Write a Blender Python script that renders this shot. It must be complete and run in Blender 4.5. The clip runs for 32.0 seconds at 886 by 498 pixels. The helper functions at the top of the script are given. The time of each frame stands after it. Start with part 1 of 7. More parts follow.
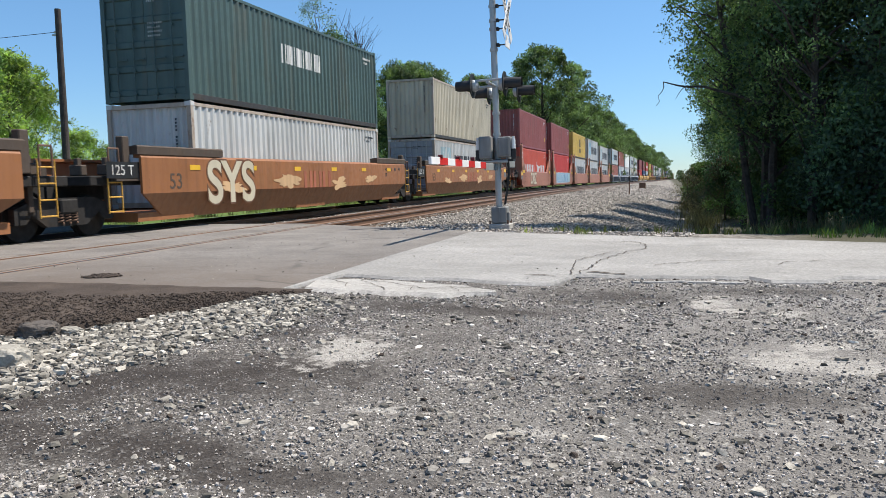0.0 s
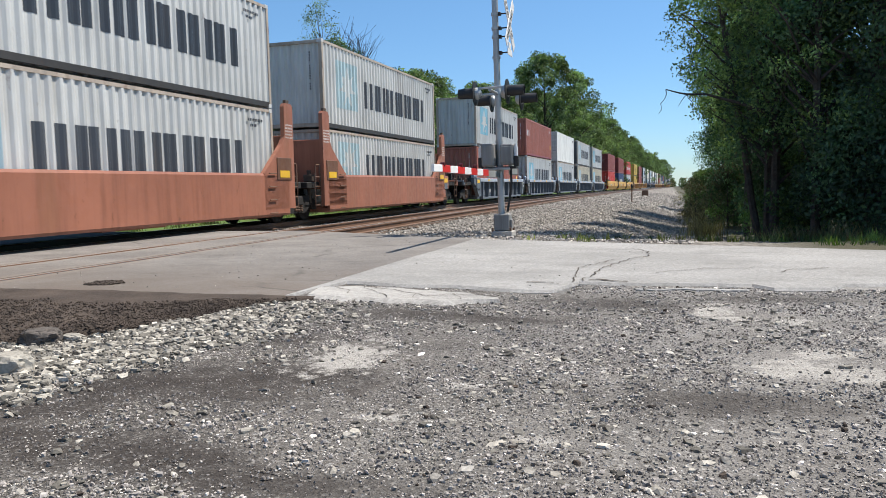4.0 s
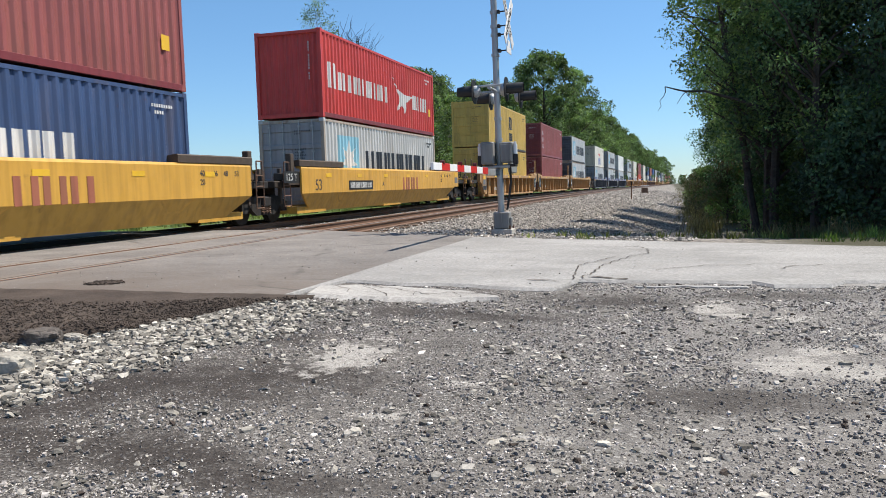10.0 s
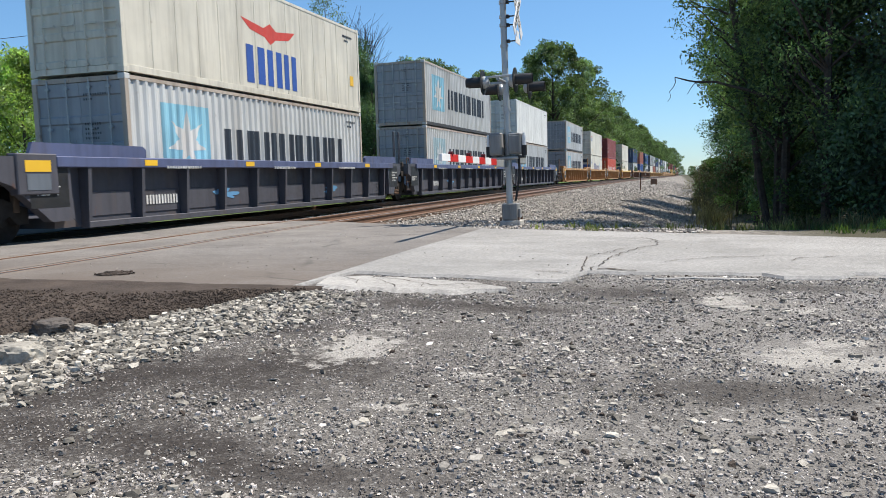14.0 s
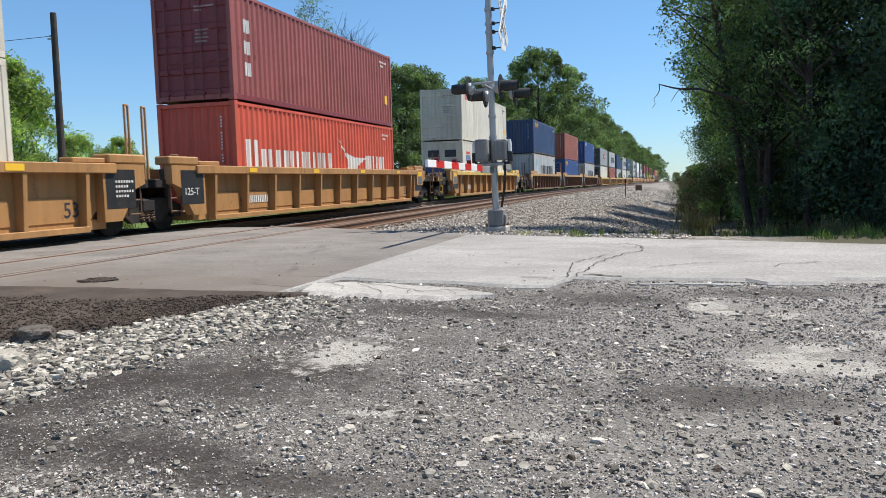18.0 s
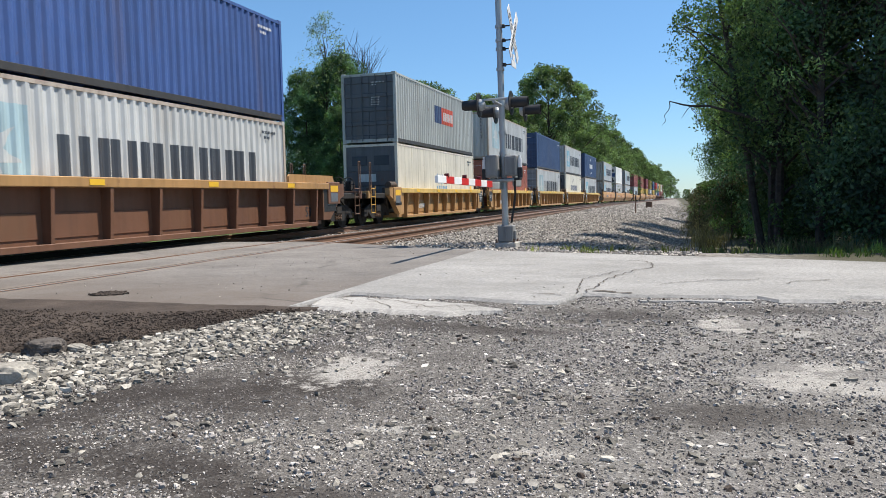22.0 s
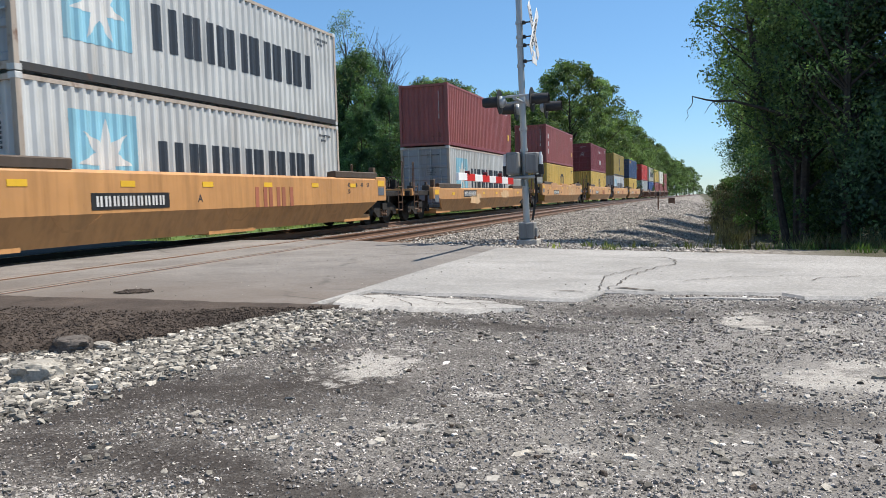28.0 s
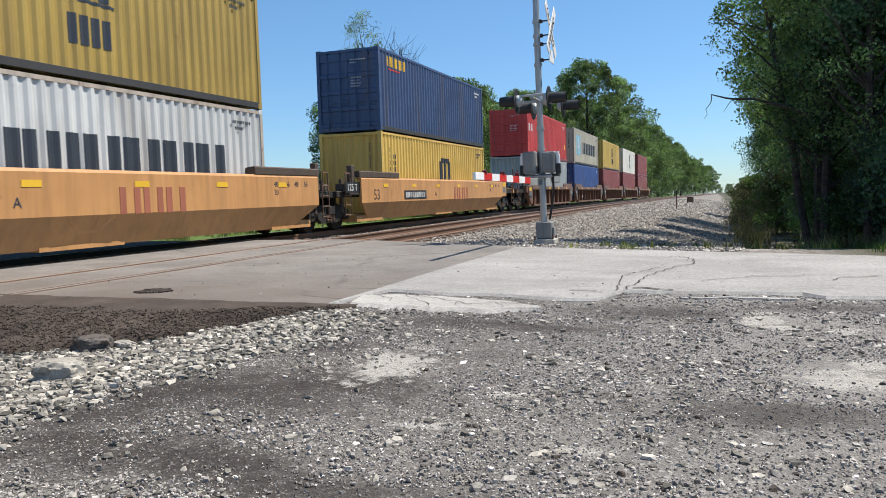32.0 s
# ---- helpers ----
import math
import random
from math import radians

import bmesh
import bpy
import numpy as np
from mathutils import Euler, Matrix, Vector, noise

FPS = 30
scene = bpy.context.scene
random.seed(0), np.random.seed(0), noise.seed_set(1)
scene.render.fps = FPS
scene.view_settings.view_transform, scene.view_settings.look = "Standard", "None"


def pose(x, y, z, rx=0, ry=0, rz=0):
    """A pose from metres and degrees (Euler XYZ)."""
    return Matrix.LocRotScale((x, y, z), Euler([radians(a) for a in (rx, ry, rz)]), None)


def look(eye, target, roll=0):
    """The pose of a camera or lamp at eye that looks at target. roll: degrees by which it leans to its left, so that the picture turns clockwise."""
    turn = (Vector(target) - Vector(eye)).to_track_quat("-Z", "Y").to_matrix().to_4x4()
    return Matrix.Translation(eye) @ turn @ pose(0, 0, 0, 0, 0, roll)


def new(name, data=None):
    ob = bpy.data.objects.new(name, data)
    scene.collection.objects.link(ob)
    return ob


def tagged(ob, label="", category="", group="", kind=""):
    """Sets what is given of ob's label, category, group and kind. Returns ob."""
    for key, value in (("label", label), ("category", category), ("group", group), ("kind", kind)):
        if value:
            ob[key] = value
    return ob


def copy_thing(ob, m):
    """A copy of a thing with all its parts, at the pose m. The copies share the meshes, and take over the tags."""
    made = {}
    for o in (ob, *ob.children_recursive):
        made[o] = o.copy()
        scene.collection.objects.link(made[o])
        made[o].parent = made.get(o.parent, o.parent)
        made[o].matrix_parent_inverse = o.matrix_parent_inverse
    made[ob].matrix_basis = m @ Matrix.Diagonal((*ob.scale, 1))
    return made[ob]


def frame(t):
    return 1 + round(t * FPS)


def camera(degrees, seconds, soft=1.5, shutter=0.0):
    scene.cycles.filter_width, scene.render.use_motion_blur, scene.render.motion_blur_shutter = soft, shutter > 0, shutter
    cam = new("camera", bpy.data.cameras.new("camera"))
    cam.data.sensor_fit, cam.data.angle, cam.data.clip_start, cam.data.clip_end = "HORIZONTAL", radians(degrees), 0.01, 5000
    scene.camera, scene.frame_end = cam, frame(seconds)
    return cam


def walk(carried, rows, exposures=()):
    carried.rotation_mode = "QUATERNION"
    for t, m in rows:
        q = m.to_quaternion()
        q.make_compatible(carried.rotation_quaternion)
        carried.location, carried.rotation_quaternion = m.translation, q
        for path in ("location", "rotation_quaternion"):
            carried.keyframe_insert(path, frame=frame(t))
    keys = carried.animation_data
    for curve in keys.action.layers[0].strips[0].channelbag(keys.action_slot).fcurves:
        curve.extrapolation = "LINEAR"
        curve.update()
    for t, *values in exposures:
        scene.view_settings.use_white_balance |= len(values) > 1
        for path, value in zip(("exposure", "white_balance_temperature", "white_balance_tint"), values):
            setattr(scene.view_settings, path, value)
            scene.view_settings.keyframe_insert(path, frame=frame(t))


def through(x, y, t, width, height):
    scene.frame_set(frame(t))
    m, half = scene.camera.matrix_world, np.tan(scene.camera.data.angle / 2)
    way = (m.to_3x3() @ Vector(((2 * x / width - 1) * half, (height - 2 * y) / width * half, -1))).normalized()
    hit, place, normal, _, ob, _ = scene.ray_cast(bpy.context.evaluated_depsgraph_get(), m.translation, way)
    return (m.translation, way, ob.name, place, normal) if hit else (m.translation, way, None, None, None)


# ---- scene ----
# ------------------------------------------------------------- camera
# The eye stays put; the view drifts a little: seconds, yaw to the left of the track, tilt down, lean.
EYE = Vector((0.0, 0.0, 1.0))
VIEW = [
    (0, 16.544, 5.325, -1.360),    (0.5, 16.793, 5.274, -1.343),    (1, 16.995, 5.254, -1.258),
    (1.5, 17.058, 5.248, -1.230),    (2, 16.977, 5.233, -1.169),    (2.5, 16.774, 5.144, -1.145),
    (3, 16.624, 4.966, -1.207),    (3.5, 16.610, 4.784, -1.300),    (5.5, 17.059, 4.827, -1.170),
    (6, 16.969, 4.907, -1.174),    (6.5, 16.788, 4.949, -1.268),    (7, 16.591, 5.018, -1.325),
    (7.5, 16.399, 5.085, -1.310),    (8, 16.283, 5.139, -1.291),    (8.5, 16.272, 5.106, -1.225),
    (9, 16.380, 5.005, -1.340),    (9.5, 16.564, 4.915, -1.463),    (10, 16.711, 4.902, -1.581),
    (10.5, 16.842, 5.003, -1.638),    (11, 16.984, 5.143, -1.645),    (11.5, 17.125, 5.254, -1.553),
    (12, 17.292, 5.372, -1.526),    (12.5, 17.459, 5.428, -1.507),    (13, 17.565, 5.487, -1.520),
    (13.5, 17.540, 5.521, -1.578),    (14, 17.365, 5.546, -1.569),    (14.5, 17.138, 5.563, -1.622),
    (16.5, 16.403, 5.519, -1.750),    (17, 16.279, 5.355, -1.677),    (17.5, 16.269, 5.206, -1.608),
    (18, 16.289, 5.115, -1.526),    (18.5, 16.364, 5.159, -1.457),    (19, 16.446, 5.234, -1.366),
    (19.5, 16.517, 5.188, -1.292),    (20, 16.556, 4.939, -1.220),    (20.5, 16.603, 4.517, -1.158),
    (21, 16.724, 4.102, -1.185),    (21.5, 16.864, 3.883, -1.191),    (22, 16.990, 3.914, -1.252),
    (22.5, 17.085, 4.094, -1.278),    (23, 17.177, 4.313, -1.221),    (23.5, 17.360, 4.413, -1.189),
    (24, 17.588, 4.409, -1.128),    (24.5, 17.773, 4.349, -1.113),    (25, 17.854, 4.325, -1.146),
    (25.5, 17.806, 4.290, -1.227),    (27.5, 18.190, 4.096, -1.487),    (28, 18.594, 4.071, -1.571),
    (28.5, 19.018, 4.022, -1.667),    (29, 19.362, 3.991, -1.673),    (29.5, 19.700, 3.959, -1.685),
    (30, 19.926, 3.932, -1.710),    (30.5, 20.056, 3.970, -1.701),    (31, 20.079, 4.000, -1.685),
    (31.5, 20.021, 4.042, -1.707),    (32, 19.887, 4.068, -1.709),
]


def aimed(yaw, tilt, lean):
    a, b = radians(yaw), radians(tilt)
    way = Vector((-math.sin(a) * math.cos(b), math.cos(a) * math.cos(b), -math.sin(b)))
    return look(EYE, EYE + way, lean)


cam = camera(60.81, 32.0, soft=0.6, shutter=0.04)
walk(cam, [(t, aimed(y, p, r)) for t, y, p, r in VIEW])

# ------------------------------------------------------------- light
SUN_AZ = math.atan2(0.82, 0.57)          # clockwise from +Y, towards +X
SUN_EL = radians(60)
world = bpy.data.worlds.new("sky")
scene.world = world
world.use_nodes = True
wn, wl = world.node_tree.nodes, world.node_tree.links
sky = wn.new("ShaderNodeTexSky")
sky.sky_type, sky.sun_disc = "NISHITA", False
sky.sun_elevation, sky.sun_rotation = SUN_EL, SUN_AZ
sky.air_density, sky.dust_density, sky.ozone_density = 1.0, 0.0, 1.6
wn["Background"].inputs["Strength"].default_value = 0.092
tint = wn.new("ShaderNodeMix")
tint.data_type, tint.blend_type = "RGBA", "MULTIPLY"
tint.inputs[0].default_value = 1.0
wc = wn.new("ShaderNodeTexCoord")
ws = wn.new("ShaderNodeSeparateXYZ")
wl.new(wc.outputs["Generated"], ws.inputs[0])
wr = wn.new("ShaderNodeValToRGB")
wr.color_ramp.elements[0].position, wr.color_ramp.elements[0].color = 0.0, (0.53, 0.735, 1.03, 1)
wr.color_ramp.elements[1].position, wr.color_ramp.elements[1].color = 0.42, (0.79, 1.07, 1.17, 1)
wl.new(ws.outputs["Z"], wr.inputs["Fac"])
wl.new(wr.outputs["Color"], tint.inputs[7])
wl.new(sky.outputs["Color"], tint.inputs[6])
wl.new(tint.outputs[2], wn["Background"].inputs["Color"])
sun = new("sun", bpy.data.lights.new("sun", "SUN"))
sun.data.energy, sun.data.angle, sun.data.color = 5.0, radians(0.53), (1.0, 0.93, 0.83)
sun_way = Vector((math.sin(SUN_AZ) * math.cos(SUN_EL), math.cos(SUN_AZ) * math.cos(SUN_EL), math.sin(SUN_EL)))
sun.matrix_world = look(sun_way * 60, (0, 0, 0))
scene.view_settings.exposure = 0.52


# ------------------------------------------------------------- materials
def ramp(nt, fac, stops):
    n = nt.nodes.new("ShaderNodeValToRGB")
    el = n.color_ramp.elements
    while len(el) < len(stops):
        el.new(0.5)
    for e, (p, c) in zip(el, stops):
        e.position = p
        e.color = (c, c, c, 1) if isinstance(c, (int, float)) else (*c, 1)
    nt.links.new(fac, n.inputs["Fac"])
    return n.outputs["Color"]


def noise_tex(nt, vec, scale, detail=4, rough=0.55, stretch=None, distort=0.0):
    if stretch:
        mp = nt.nodes.new("ShaderNodeMapping")
        mp.inputs["Scale"].default_value = stretch
        nt.links.new(vec, mp.inputs["Vector"])
        vec = mp.outputs["Vector"]
    n = nt.nodes.new("ShaderNodeTexNoise")
    n.inputs["Scale"].default_value, n.inputs["Detail"].default_value = scale, detail
    n.inputs["Roughness"].default_value, n.inputs["Distortion"].default_value = rough, distort
    nt.links.new(vec, n.inputs["Vector"])
    return n.outputs["Fac"]


def mix(nt, fac, a, b, mode="MIX"):
    n = nt.nodes.new("ShaderNodeMix")
    n.data_type, n.blend_type = "RGBA", mode
    for sock, v in ((n.inputs[0], fac), (n.inputs[6], a), (n.inputs[7], b)):
        if isinstance(v, (int, float)):
            sock.default_value = v
        elif isinstance(v, tuple):
            sock.default_value = (*v, 1)
        else:
            nt.links.new(v, sock)
    return n.outputs[2]


def start(name, rough=0.6, metal=0.0, spec=0.5):
    m = bpy.data.materials.new(name)
    m.use_nodes = True
    nt = m.node_tree
    b = nt.nodes["Principled BSDF"]
    b.inputs["Roughness"].default_value, b.inputs["Metallic"].default_value = rough, metal
    b.inputs["Specular IOR Level"].default_value = spec
    tc = nt.nodes.new("ShaderNodeTexCoord")
    return m, nt, b, tc.outputs["Object"]


def bump(nt, b, height, strength, distance):
    n = nt.nodes.new("ShaderNodeBump")
    n.inputs["Strength"].default_value, n.inputs["Distance"].default_value = strength, distance
    nt.links.new(height, n.inputs["Height"])
    nt.links.new(n.outputs["Normal"], b.inputs["Normal"])


def scaled(c, k):
    return tuple(min(1.0, v * k) for v in c)


def paint(name, colour, rough=0.45, rust=0.25, dirt=0.5, metal=0.0):
    """Weathered paint: fading, vertical dirt streaks and rust spots."""
    m, nt, b, vec = start(name, rough, metal)
    info = nt.nodes.new("ShaderNodeObjectInfo")
    add = nt.nodes.new("ShaderNodeVectorMath")
    add.operation = "ADD"
    sc = nt.nodes.new("ShaderNodeVectorMath")
    sc.operation = "SCALE"
    sc.inputs[0].default_value = (31.0, 17.0, 9.0)
    nt.links.new(info.outputs["Random"], sc.inputs["Scale"])
    nt.links.new(vec, add.inputs[0])
    nt.links.new(sc.outputs[0], add.inputs[1])
    v = add.outputs[0]
    fade = ramp(nt, noise_tex(nt, v, 0.7, 5), [(0.3, scaled(colour, 0.86)), (0.7, scaled(colour, 1.08))])
    streak = ramp(nt, noise_tex(nt, v, 1.0, 5, 0.6, (5.0, 5.0, 0.35)), [(0.45, 0.0), (0.75, dirt)])
    c = mix(nt, streak, fade, scaled(colour, 0.45))
    old = ramp(nt, noise_tex(nt, v, 1.0, 4, 0.6, (1.1, 1.1, 0.10)), [(0.56, 0.0), (0.66, dirt * 0.75)])
    c = mix(nt, old, c, mix(nt, 0.35, scaled(colour, 0.62), (0.24, 0.15, 0.07)))
    spots = ramp(nt, noise_tex(nt, v, 3.2, 8, 0.7, (1, 1, 0.5)), [(0.66 - 0.09 * rust, 0.0), (0.72, min(1.0, rust * 2.2))])
    c = mix(nt, spots, c, (0.12, 0.045, 0.02))
    nt.links.new(c, b.inputs["Base Color"])
    r = ramp(nt, noise_tex(nt, v, 6, 3), [(0.3, rough * 0.85), (0.7, min(1, rough * 1.3))])
    nt.links.new(r, b.inputs["Roughness"])
    bump(nt, b, noise_tex(nt, v, 9, 4), 0.12, 0.01)
    return m


def rough_stuff(name, dark, light, scale, rough=0.9, bump_d=0.01, fine=40.0, spec=0.3, island=0.0):
    m, nt, b, vec = start(name, rough, 0, spec)
    c = ramp(nt, noise_tex(nt, vec, scale, 6, 0.65), [(0.3, dark), (0.7, light)])
    g = ramp(nt, noise_tex(nt, vec, fine, 3, 0.7), [(0.3, 0.75), (0.7, 1.25)])
    c = mix(nt, 1.0, c, g, "MULTIPLY")
    if island:
        geo = nt.nodes.new("ShaderNodeNewGeometry")
        k = ramp(nt, geo.outputs["Random Per Island"], [(0.0, island), (0.5, 0.85), (0.88, 1.35), (1.0, 2.0)])
        c = mix(nt, 1.0, c, k, "MULTIPLY")
    nt.links.new(c, b.inputs["Base Color"])
    bump(nt, b, noise_tex(nt, vec, fine, 5, 0.7), 0.5, bump_d)
    return m


def leaf_stuff(name, dark, light, through=0.25, clump=0.7):
    m, nt, b, vec = start(name, 0.58, 0, 0.3)
    geo = nt.nodes.new("ShaderNodeNewGeometry")
    c = ramp(nt, geo.outputs["Random Per Island"], [(0.0, dark), (0.6, tuple((a + b2) / 2 for a, b2 in zip(dark, light))), (1.0, light)])
    k = ramp(nt, noise_tex(nt, vec, clump, 3, 0.5), [(0.36, 0.42), (0.52, 0.92), (0.65, 1.95)])
    c = mix(nt, 1.0, c, k, "MULTIPLY")
    nt.links.new(c, b.inputs["Base Color"])
    tr = nt.nodes.new("ShaderNodeBsdfTranslucent")
    nt.links.new(mix(nt, 1.0, c, (1.3, 1.5, 0.5), "MULTIPLY"), tr.inputs["Color"])
    ms = nt.nodes.new("ShaderNodeMixShader")
    ms.inputs[0].default_value = through
    nt.links.new(b.outputs[0], ms.inputs[1])
    nt.links.new(tr.outputs[0], ms.inputs[2])
    nt.links.new(ms.outputs[0], nt.nodes["Material Output"].inputs["Surface"])
    return m


PAINTS = {
    "maersk": (0.54, 0.555, 0.55), "cream": (0.53, 0.48, 0.37), "white": (0.68, 0.68, 0.65), "ivory": (0.62, 0.59, 0.50),
    "grey": (0.39, 0.42, 0.41), "brown": (0.30, 0.085, 0.078), "rust": (0.36, 0.125, 0.090), "red": (0.56, 0.055, 0.048),
    "orange_red": (0.60, 0.10, 0.06), "maroon": (0.20, 0.035, 0.042), "yellow": (0.62, 0.42, 0.10), "tan": (0.36, 0.25, 0.06),
    "navy": (0.042, 0.078, 0.175), "blue": (0.048, 0.10, 0.28), "green": (0.06, 0.105, 0.10), "slate": (0.085, 0.095, 0.11), "door_grey": (0.29, 0.31, 0.335),
    "ttx_yellow": (0.60, 0.33, 0.055), "ttx_tan": (0.52, 0.265, 0.10), "ttx_rust": (0.30, 0.125, 0.05),
    "orange": (0.40, 0.228, 0.090), "rust_yellow": (0.38, 0.20, 0.075), "car_brown": (0.15, 0.07, 0.04),
    "car_grey": (0.12, 0.14, 0.165), "car_dark": (0.07, 0.07, 0.085), "car_red": (0.33, 0.13, 0.08), "chord_yellow": (0.62, 0.42, 0.12),
    "chord_blue": (0.085, 0.105, 0.20), "chord_light": (0.36, 0.41, 0.48),
}
M = {}
for key, col in PAINTS.items():
    worn = 0.5 if key in ("ttx_rust", "rust_yellow", "car_brown", "car_red", "brown", "rust", "grey", "orange", "cream") else 0.22
    M[key] = paint("paint_" + key, col, 0.5, worn, 0.55)
M["steel"] = paint("galvanised_steel", (0.42, 0.44, 0.45), 0.45, 0.1, 0.4, 0.5)
M["box_grey"] = paint("weathered_grey_box", (0.24, 0.245, 0.245), 0.6, 0.35, 0.8)
M["black"] = paint("black_paint", (0.015, 0.016, 0.018), 0.5, 0.1, 0.2)
# Grimy black steel, darkened further: the deck overhang's shade is in this colour.
M["truck_black"] = paint("grimy_steel_with_shade", (0.014, 0.012, 0.011), 0.8, 0.15, 0.3)
M["grime"] = paint("grimy_dark_plate", (0.075, 0.055, 0.042), 0.75, 0.4, 0.4)
M["bottom_rail"] = paint("dark_bottom_rail", (0.035, 0.035, 0.036), 0.6, 0.3, 0.3)
M["rusty_post"] = paint("rust_stained_post", (0.42, 0.36, 0.30), 0.6, 0.9, 0.7)
M["mark_dark"] = paint("dark_lettering", (0.03, 0.04, 0.055), 0.5, 0.0, 0.15)
M["mark_white"] = paint("white_lettering", (0.68, 0.68, 0.66), 0.5, 0.05, 0.7)
M["mark_yellow"] = paint("yellow_lettering", (0.75, 0.45, 0.03), 0.5, 0.0, 0.1)
M["mark_red"] = paint("red_lettering", (0.55, 0.06, 0.04), 0.5, 0.0, 0.2)
M["mark_blue"] = paint("blue_lettering", (0.03, 0.09, 0.35), 0.5, 0.0, 0.2)
M["mark_light_blue"] = paint("faded_blue_lettering", (0.14, 0.30, 0.50), 0.5, 0.0, 0.4)
M["mark_navy"] = paint("navy_lettering", (0.03, 0.045, 0.11), 0.5, 0.0, 0.15)
M["mark_script"] = paint("violet_blue_lettering", (0.06, 0.06, 0.20), 0.5, 0.0, 0.15)
M["mark_worn"] = paint("worn_dark_lettering", (0.055, 0.065, 0.08), 0.5, 0.0, 0.5)
M["panel_faded"] = paint("bleached_blue_panel", (0.40, 0.55, 0.60), 0.5, 0.1, 0.7)
M["star_faded"] = paint("bleached_star", (0.56, 0.60, 0.60), 0.5, 0.05, 0.5)
M["sky_blue"] = paint("pale_blue_panel", (0.27, 0.55, 0.68), 0.5, 0.1, 0.8)
M["lamp_red"] = paint("dark_red_lamp", (0.10, 0.015, 0.015), 0.4, 0.0, 0.1)
M["gate_red"] = paint("red_stripe", (0.55, 0.03, 0.03), 0.4, 0.0, 0.2)
M["gate_white"] = paint("white_stripe", (0.80, 0.80, 0.80), 0.4, 0.0, 0.2)
M["rail"] = paint("rusty_rail", (0.155, 0.086, 0.054), 0.6, 0.4, 0.3)
M["rail_top"] = paint("worn_rail_head", (0.36, 0.33, 0.30), 0.35, 0.3, 0.2, 0.7)
M["graffiti_a"] = paint("pale_spray_paint", (0.55, 0.50, 0.38), 0.5, 0.1, 0.2)
M["tan_faded"] = paint("faded_cream_spray", (0.60, 0.40, 0.22), 0.6, 0.1, 0.5)
M["mark_faded"] = paint("faded_red_lettering", (0.36, 0.12, 0.07), 0.6, 0.1, 0.6)
M["graffiti_c"] = paint("pale_teal_spray_paint", (0.26, 0.37, 0.40), 0.6, 0.2, 0.6)
M["graffiti_b"] = paint("blue_spray_paint", (0.11, 0.27, 0.46), 0.5, 0.1, 0.2)
M["wood"] = rough_stuff("weathered_pole_wood", (0.035, 0.030, 0.028), (0.085, 0.072, 0.064), 3, 0.9, 0.01, 30)
M["tie"] = rough_stuff("sleeper_wood", (0.06, 0.043, 0.032), (0.16, 0.108, 0.076), 4, 0.95, 0.01, 30)
M["bark"] = rough_stuff("bark", (0.035, 0.028, 0.022), (0.10, 0.085, 0.07), 6, 0.95, 0.02, 25)
M["concrete"] = rough_stuff("concrete", (0.30, 0.29, 0.27), (0.48, 0.46, 0.43), 3, 0.9, 0.004, 50)
M["stone_light"] = rough_stuff("pale_limestone", (0.36, 0.335, 0.30), (0.60, 0.56, 0.505), 9, 0.9, 0.003, 70, island=0.45)
M["stone_dark"] = rough_stuff("dark_stone", (0.135, 0.121, 0.112), (0.28, 0.254, 0.234), 9, 0.9, 0.003, 70, island=0.4)
M["stone_mid"] = rough_stuff("mixed_stone", (0.215, 0.193, 0.178), (0.41, 0.375, 0.345), 9, 0.9, 0.003, 70, island=0.5)
M["boulder"] = rough_stuff("weathered_rock", (0.20, 0.185, 0.16), (0.42, 0.39, 0.335), 7, 0.9, 0.006, 40)
M["asphalt_lump"] = rough_stuff("asphalt_lump", (0.06, 0.052, 0.046), (0.15, 0.13, 0.115), 6, 0.95, 0.01, 50)
M["rubble"] = rough_stuff("broken_limestone", (0.19, 0.174, 0.148), (0.37, 0.342, 0.296), 9, 0.9, 0.003, 70, island=0.3)
M["ballast"] = rough_stuff("ballast_stone", (0.25, 0.228, 0.205), (0.47, 0.432, 0.385), 8, 0.9, 0.003, 60, island=0.3)
M["leaf_dark"] = leaf_stuff("shaded_leaves", (0.045, 0.087, 0.057), (0.140, 0.222, 0.130), 0.42)
M["leaf_mid"] = leaf_stuff("green_leaves", (0.050, 0.092, 0.032), (0.135, 0.205, 0.078), 0.38)
M["leaf_thin"] = leaf_stuff("grey_green_leaves", (0.08, 0.12, 0.05), (0.20, 0.26, 0.12), 0.35)
M["leaf_edge"] = leaf_stuff("sunlit_edge_leaves", (0.085, 0.140, 0.052), (0.235, 0.32, 0.130), 0.37)
M["leaf_light"] = leaf_stuff("bright_leaves", (0.14, 0.21, 0.065), (0.32, 0.41, 0.16), 0.45)
M["leaf_far"] = leaf_stuff("hazy_green_leaves", (0.060, 0.100, 0.052), (0.165, 0.225, 0.115), 0.38, 0.5)
M["grass"] = leaf_stuff("grass_blades", (0.07, 0.095, 0.03), (0.24, 0.25, 0.10), 0.3)
M["dry"] = leaf_stuff("dry_weeds", (0.10, 0.085, 0.04), (0.27, 0.23, 0.12), 0.2)


# ------------------------------------------------------------- geometry helpers
def data_of(name, verts, faces, material, smooth=False):
    me = bpy.data.meshes.new(name)
    me.from_pydata([tuple(v) for v in verts], [], [tuple(f) for f in faces])
    if material:
        me.materials.append(material)
    if smooth:
        me.polygons.foreach_set("use_smooth", [True] * len(me.polygons))
    me.update()
    return me


def place(name, me, parent=None, m=None, label=""):
    ob = new(name, me)
    if parent:
        ob.parent = parent
    if m is not None:
        ob.matrix_basis = m
    return tagged(ob, label) if label else ob


